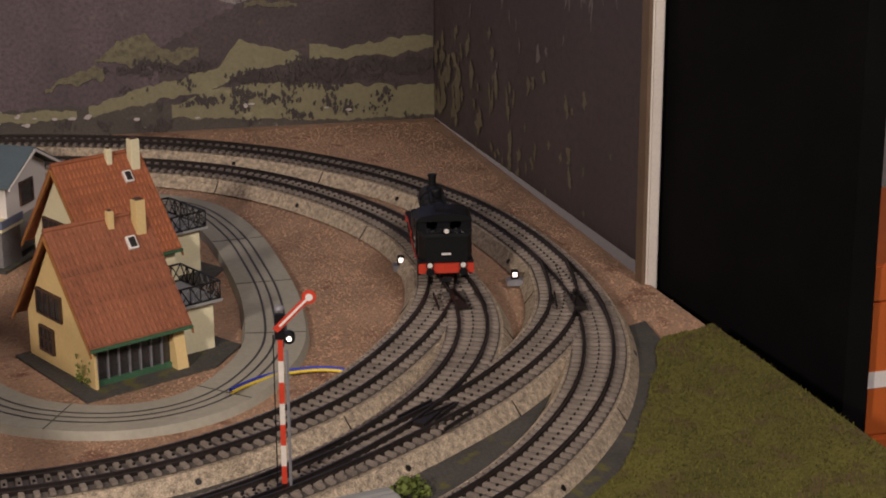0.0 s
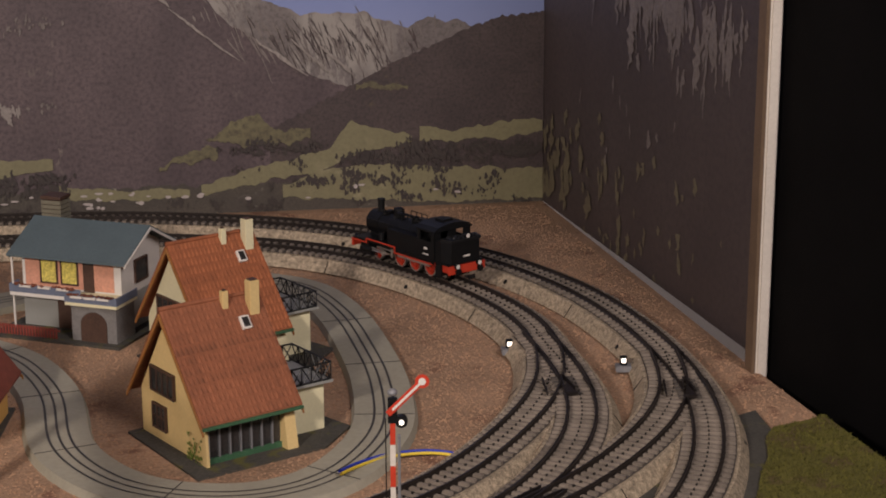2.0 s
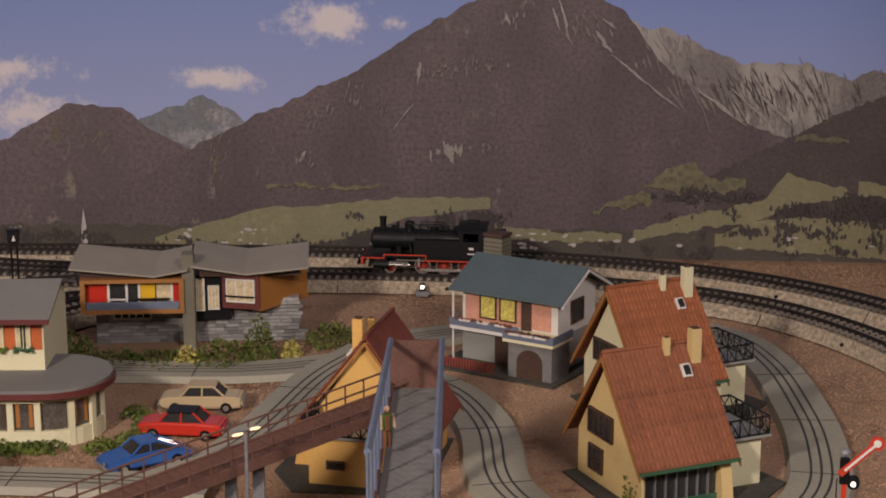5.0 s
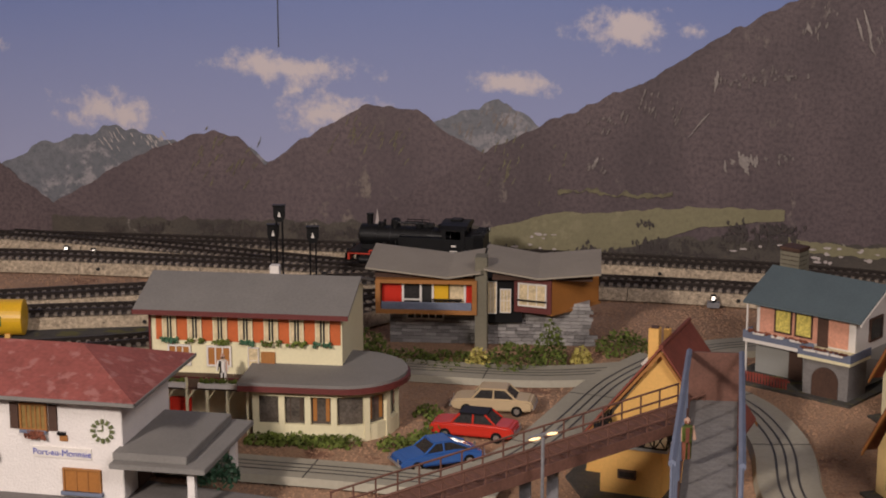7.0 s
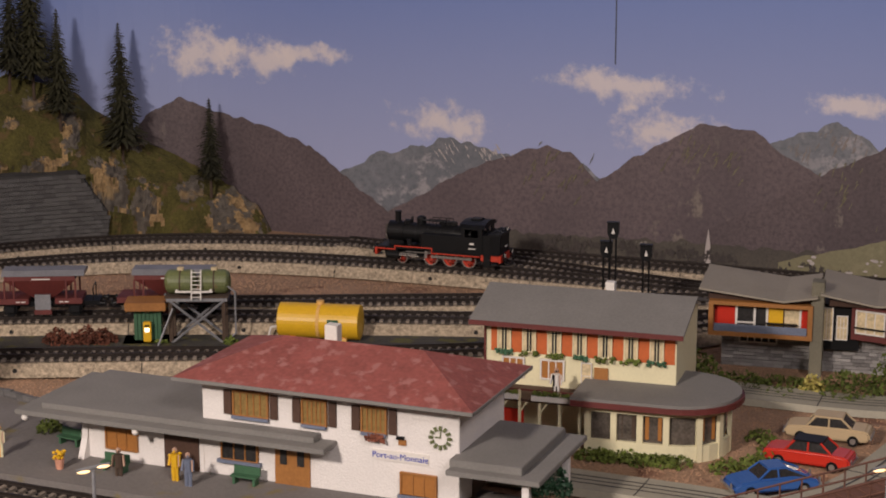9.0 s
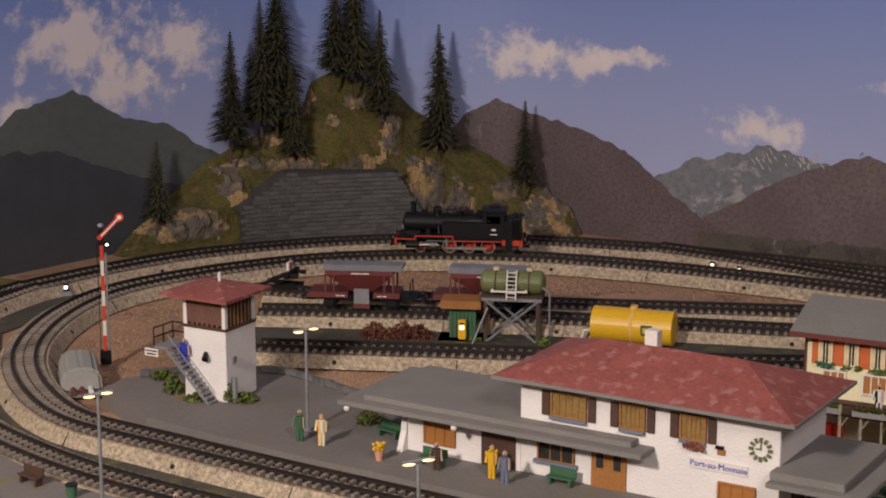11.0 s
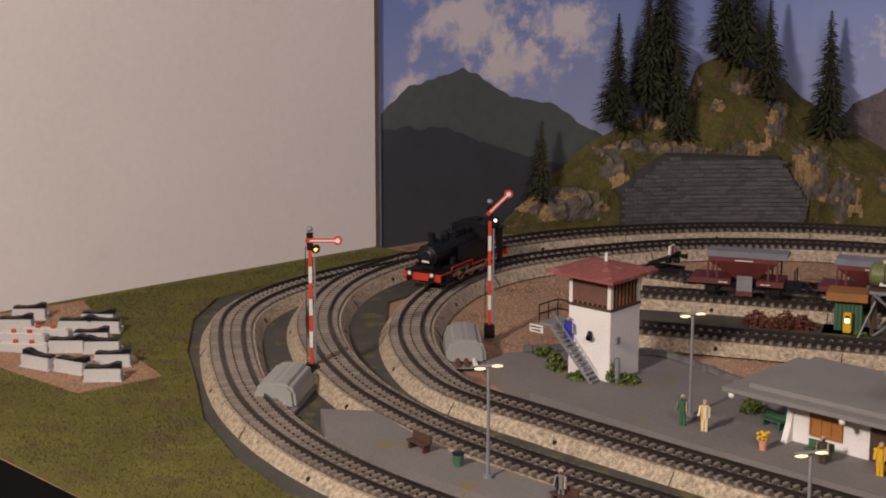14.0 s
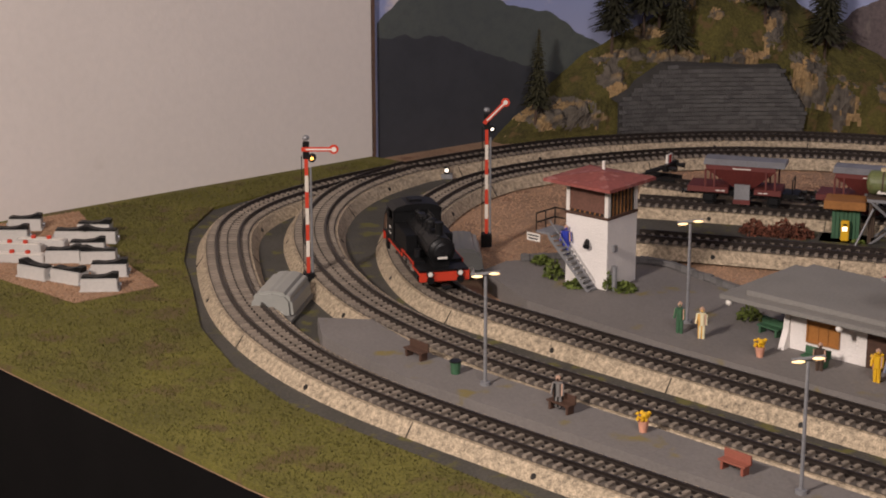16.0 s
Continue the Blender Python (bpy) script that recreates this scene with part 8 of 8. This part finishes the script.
def switch(x, y, turn, flip):
    t = thing("lever_switch", pose(x, y, TABLE_Z + 0.0046, 0, 0, turn), "white control box with a black rocker lever", "switch", "control switches")
    part("case", B(-0.0125, 0.0125, -0.006, 0.006, 0, 0.0088, 0.0005), "offwhite", t)
    part("base_plate", B(-0.0135, 0.0135, -0.0066, 0.0066, 0, 0.0012, 0.0003), "offwhite", t)
    pts = [(-0.0125, 0.0086), (-0.0128, 0.0122), (-0.009, 0.0126), (-0.004, 0.0106), (0.003, 0.0098), (0.0095, 0.0104), (0.0122, 0.0098), (0.0122, 0.0086)]
    bm = extrude_x([(a * flip, z) for a, z in pts], -0.0032, 0.0032)
    part("rocker", bm, "black", t, m=pose(0, 0, 0, 0, 0, 90))
    for sx in (-1, 1):
        part("socket", C((sx * 0.0126, 0, 0.004), (sx * 0.0146, 0, 0.004), 0.0014, seg=8), "mast", t)
    return t


for k, (x, y, a, fl) in enumerate([(-.982, .888, 40, 1), (-1.013, .888, 10, 1), (-1.040, .881, 8, -1), (-1.003, .916, 40, 1), (-1.056, .920, 38, 1), (-1.034, .934, 40, -1), (-1.058, .945, 40, 1), (-1.092, .960, 36, 1), (-1.094, .984, 34, 1), (-1.131, .935, 38, 1), (-1.075, .972, 36, -1), (-1.148, .962, 40, 1)]):
    switch(x, y, a, fl)


def button_box(x, y, turn):
    t = thing("button_box", pose(x, y, TABLE_Z + 0.0046, 0, 0, turn), "low white control box with two red push buttons", "switch", "control boxes")
    part("case", B(-0.019, 0.019, -0.005, 0.005, 0, 0.006, 0.0006), "offwhite", t)
    part("panel", B(-0.017, 0.017, -0.0035, 0.0035, 0.006, 0.0066, 0.0003), "white", t)
    for dx in (-0.006, 0.006):
        part("push_button", C((dx, 0, 0.0064), (dx, 0, 0.0086), 0.0019, seg=12), "red", t, "small red push button")
    return t


button_box(-1.080, .900, 30)
button_box(-1.103, .917, 30)
button_box(-1.099, .936, 30)

# ---- cables, crates ----
for mat, dy in (("cable_b", 0.0), ("cable_y", -0.004)):
    cu = bpy.data.curves.new("cable", "CURVE")
    cu.dimensions, cu.bevel_depth = "3D", 0.0009
    sp = cu.splines.new("NURBS")
    pts = [(0.205, 1.005 + dy, -0.004), (0.225, 1.03 + dy, -0.008), (0.25, 1.04 + dy, -0.009), (0.275, 1.035 + dy, -0.010), (0.285, 1.025 + dy, -0.013)]
    sp.points.add(len(pts) - 1)
    for p, c in zip(sp.points, pts):
        p.co = (*c, 1)
    sp.use_endpoint_u = True
    cu.materials.append(M[mat])
    tagged(new("cable", cu), "thin blue cable lying on the gravel" if mat == "cable_b" else "thin yellow cable lying on the gravel", "cable", "cables")


def carton(m):
    """A model-train carton with a lid and a pale printed band."""
    t = thing("carton", m, "orange cardboard carton stacked beside the table", "box", "orange cartons")
    part("body", B(0, 0.24, 0, 0.15, 0, 0.082, 0.001), "orange", t)
    part("lid", B(-0.001, 0.241, -0.001, 0.151, 0.082, 0.1045, 0.0015), "orange", t)
    part("printed_band", B(-0.0005, 0.2405, -0.0005, 0.1505, 0.030, 0.040), "white", t, "pale printed band")
    return t


box_rng = random.Random(71)
first_carton = carton(pose(0.567, 0.960, -0.9))
for k in range(1, 9):
    copy_thing(first_carton, pose(0.566 + box_rng.uniform(0, 0.004), 0.958 + box_rng.uniform(0, 0.006), -0.9 + k * 0.1046, 0, 0, box_rng.uniform(-4, 0)))


# ---- grass blades and gravel grains ----
def inside(px, py, poly):
    c = np.zeros(len(px), bool)
    for (x0, y0), (x1, y1) in zip(poly, poly[1:] + poly[:1]):
        hit = ((y0 > py) != (y1 > py)) & (px < (x1 - x0) * (py - y0) / (y1 - y0 + 1e-12) + x0)
        c ^= hit
    return c


def scatter(poly, n, seed):
    g = np.random.RandomState(seed)
    p = np.array(poly)
    x, y = g.uniform(p[:, 0].min(), p[:, 0].max(), n), g.uniform(p[:, 1].min(), p[:, 1].max(), n)
    k = inside(x, y, poly)
    return x[k], y[k], g


def tufts(name, poly, n, z, mat, h, seed, label):
    x, y, g = scatter(poly, n, seed)
    m = len(x)
    a, w, hh = g.uniform(0, 6.28, m), g.uniform(0.0003, 0.0007, m), h * g.uniform(0.4, 1.1, m)
    lx, ly = g.normal(0, 0.0008, m), g.normal(0, 0.0008, m)
    v = np.empty((m, 3, 3))
    v[:, 0] = np.c_[x - np.cos(a) * w, y - np.sin(a) * w, np.full(m, z)]
    v[:, 1] = np.c_[x + np.cos(a) * w, y + np.sin(a) * w, np.full(m, z)]
    v[:, 2] = np.c_[x + lx, y + ly, z + hh]
    me = bpy.data.meshes.new(name)
    me.from_pydata(v.reshape(-1, 3).tolist(), [], np.arange(3 * m).reshape(-1, 3).tolist())
    me.materials.append(M[mat])
    return tagged(new(name, me), label, "", "", "stuff")


def grains(name, poly, n, z, mat, size, seed, label):
    x, y, g = scatter(poly, n, seed)
    m = len(x)
    s = size * g.uniform(0.5, 1.3, m)
    a = g.uniform(0, 6.28, m)
    v = np.empty((m, 4, 3))
    for k in range(3):
        b = a + k * 2.094 + g.uniform(-0.4, 0.4, m)
        v[:, k] = np.c_[x + np.cos(b) * s, y + np.sin(b) * s, np.full(m, z)]
    v[:, 3] = np.c_[x + g.normal(0, 0.3, m) * s, y + g.normal(0, 0.3, m) * s, z + s * g.uniform(0.5, 1.1, m)]
    i = np.arange(m)[:, None] * 4
    f = np.concatenate([i + [0, 1, 3], i + [1, 2, 3], i + [2, 0, 3]]).tolist()
    me = bpy.data.meshes.new(name)
    me.from_pydata(v.reshape(-1, 3).tolist(), [], f)
    me.materials.append(M[mat])
    return tagged(new(name, me), label, "", "", "stuff")


M["grain"] = material("gravel_grain", (0.345, 0.205, 0.122), 0.9, vary=0.30, scale=30, fine=300, island=True)
grains("gravel_grains", [(0.50, 0.9), (0.50, 1.6), (-0.7, 1.72), (-0.98, 1.55), (-0.98, 1.2), (-0.75, 1.06), (-0.3, 0.99), (0.1, 0.92)], 170000, TABLE_Z, "grain", 0.0008, 61, "loose brown gravel grains")
GL = [(-1.19, 0.80), (-0.928, 0.752), (-0.672, 0.708), (-0.3, 0.661), (-0.3, 0.735), (-0.55, 0.777), (-0.66, 0.792), (-0.73, 0.803), (-0.80, 0.83), (-0.87, 0.872), (-0.93, 0.925), (-0.99, 0.975), (-1.05, 1.04), (-1.083, 1.10), (-1.08, 1.17), (-1.066, 1.24), (-1.05, 1.30), (-1.095, 1.30), (-1.16, 1.03), (-1.158, 1.024), (-1.03, .95), (-.957, .919), (-.973, .857), (-1.09, .866), (-1.178, .954)]
grains("gravel_grains", PATCH, 14000, TABLE_Z + 0.0046, "grain", 0.0009, 64, "loose brown gravel grains")
tufts("grass_blades", GL, 210000, TABLE_Z + 0.0035, "blade", 0.0022, 62, "short flocked grass blades")
tufts("grass_blades", GRASS_RIGHT, 130000, TABLE_Z + 0.0035, "blade", 0.0022, 63, "short flocked grass blades")


# ---- sleepers, laid last ----
for job in track_jobs:
    lay_sleepers(*job)

motions()
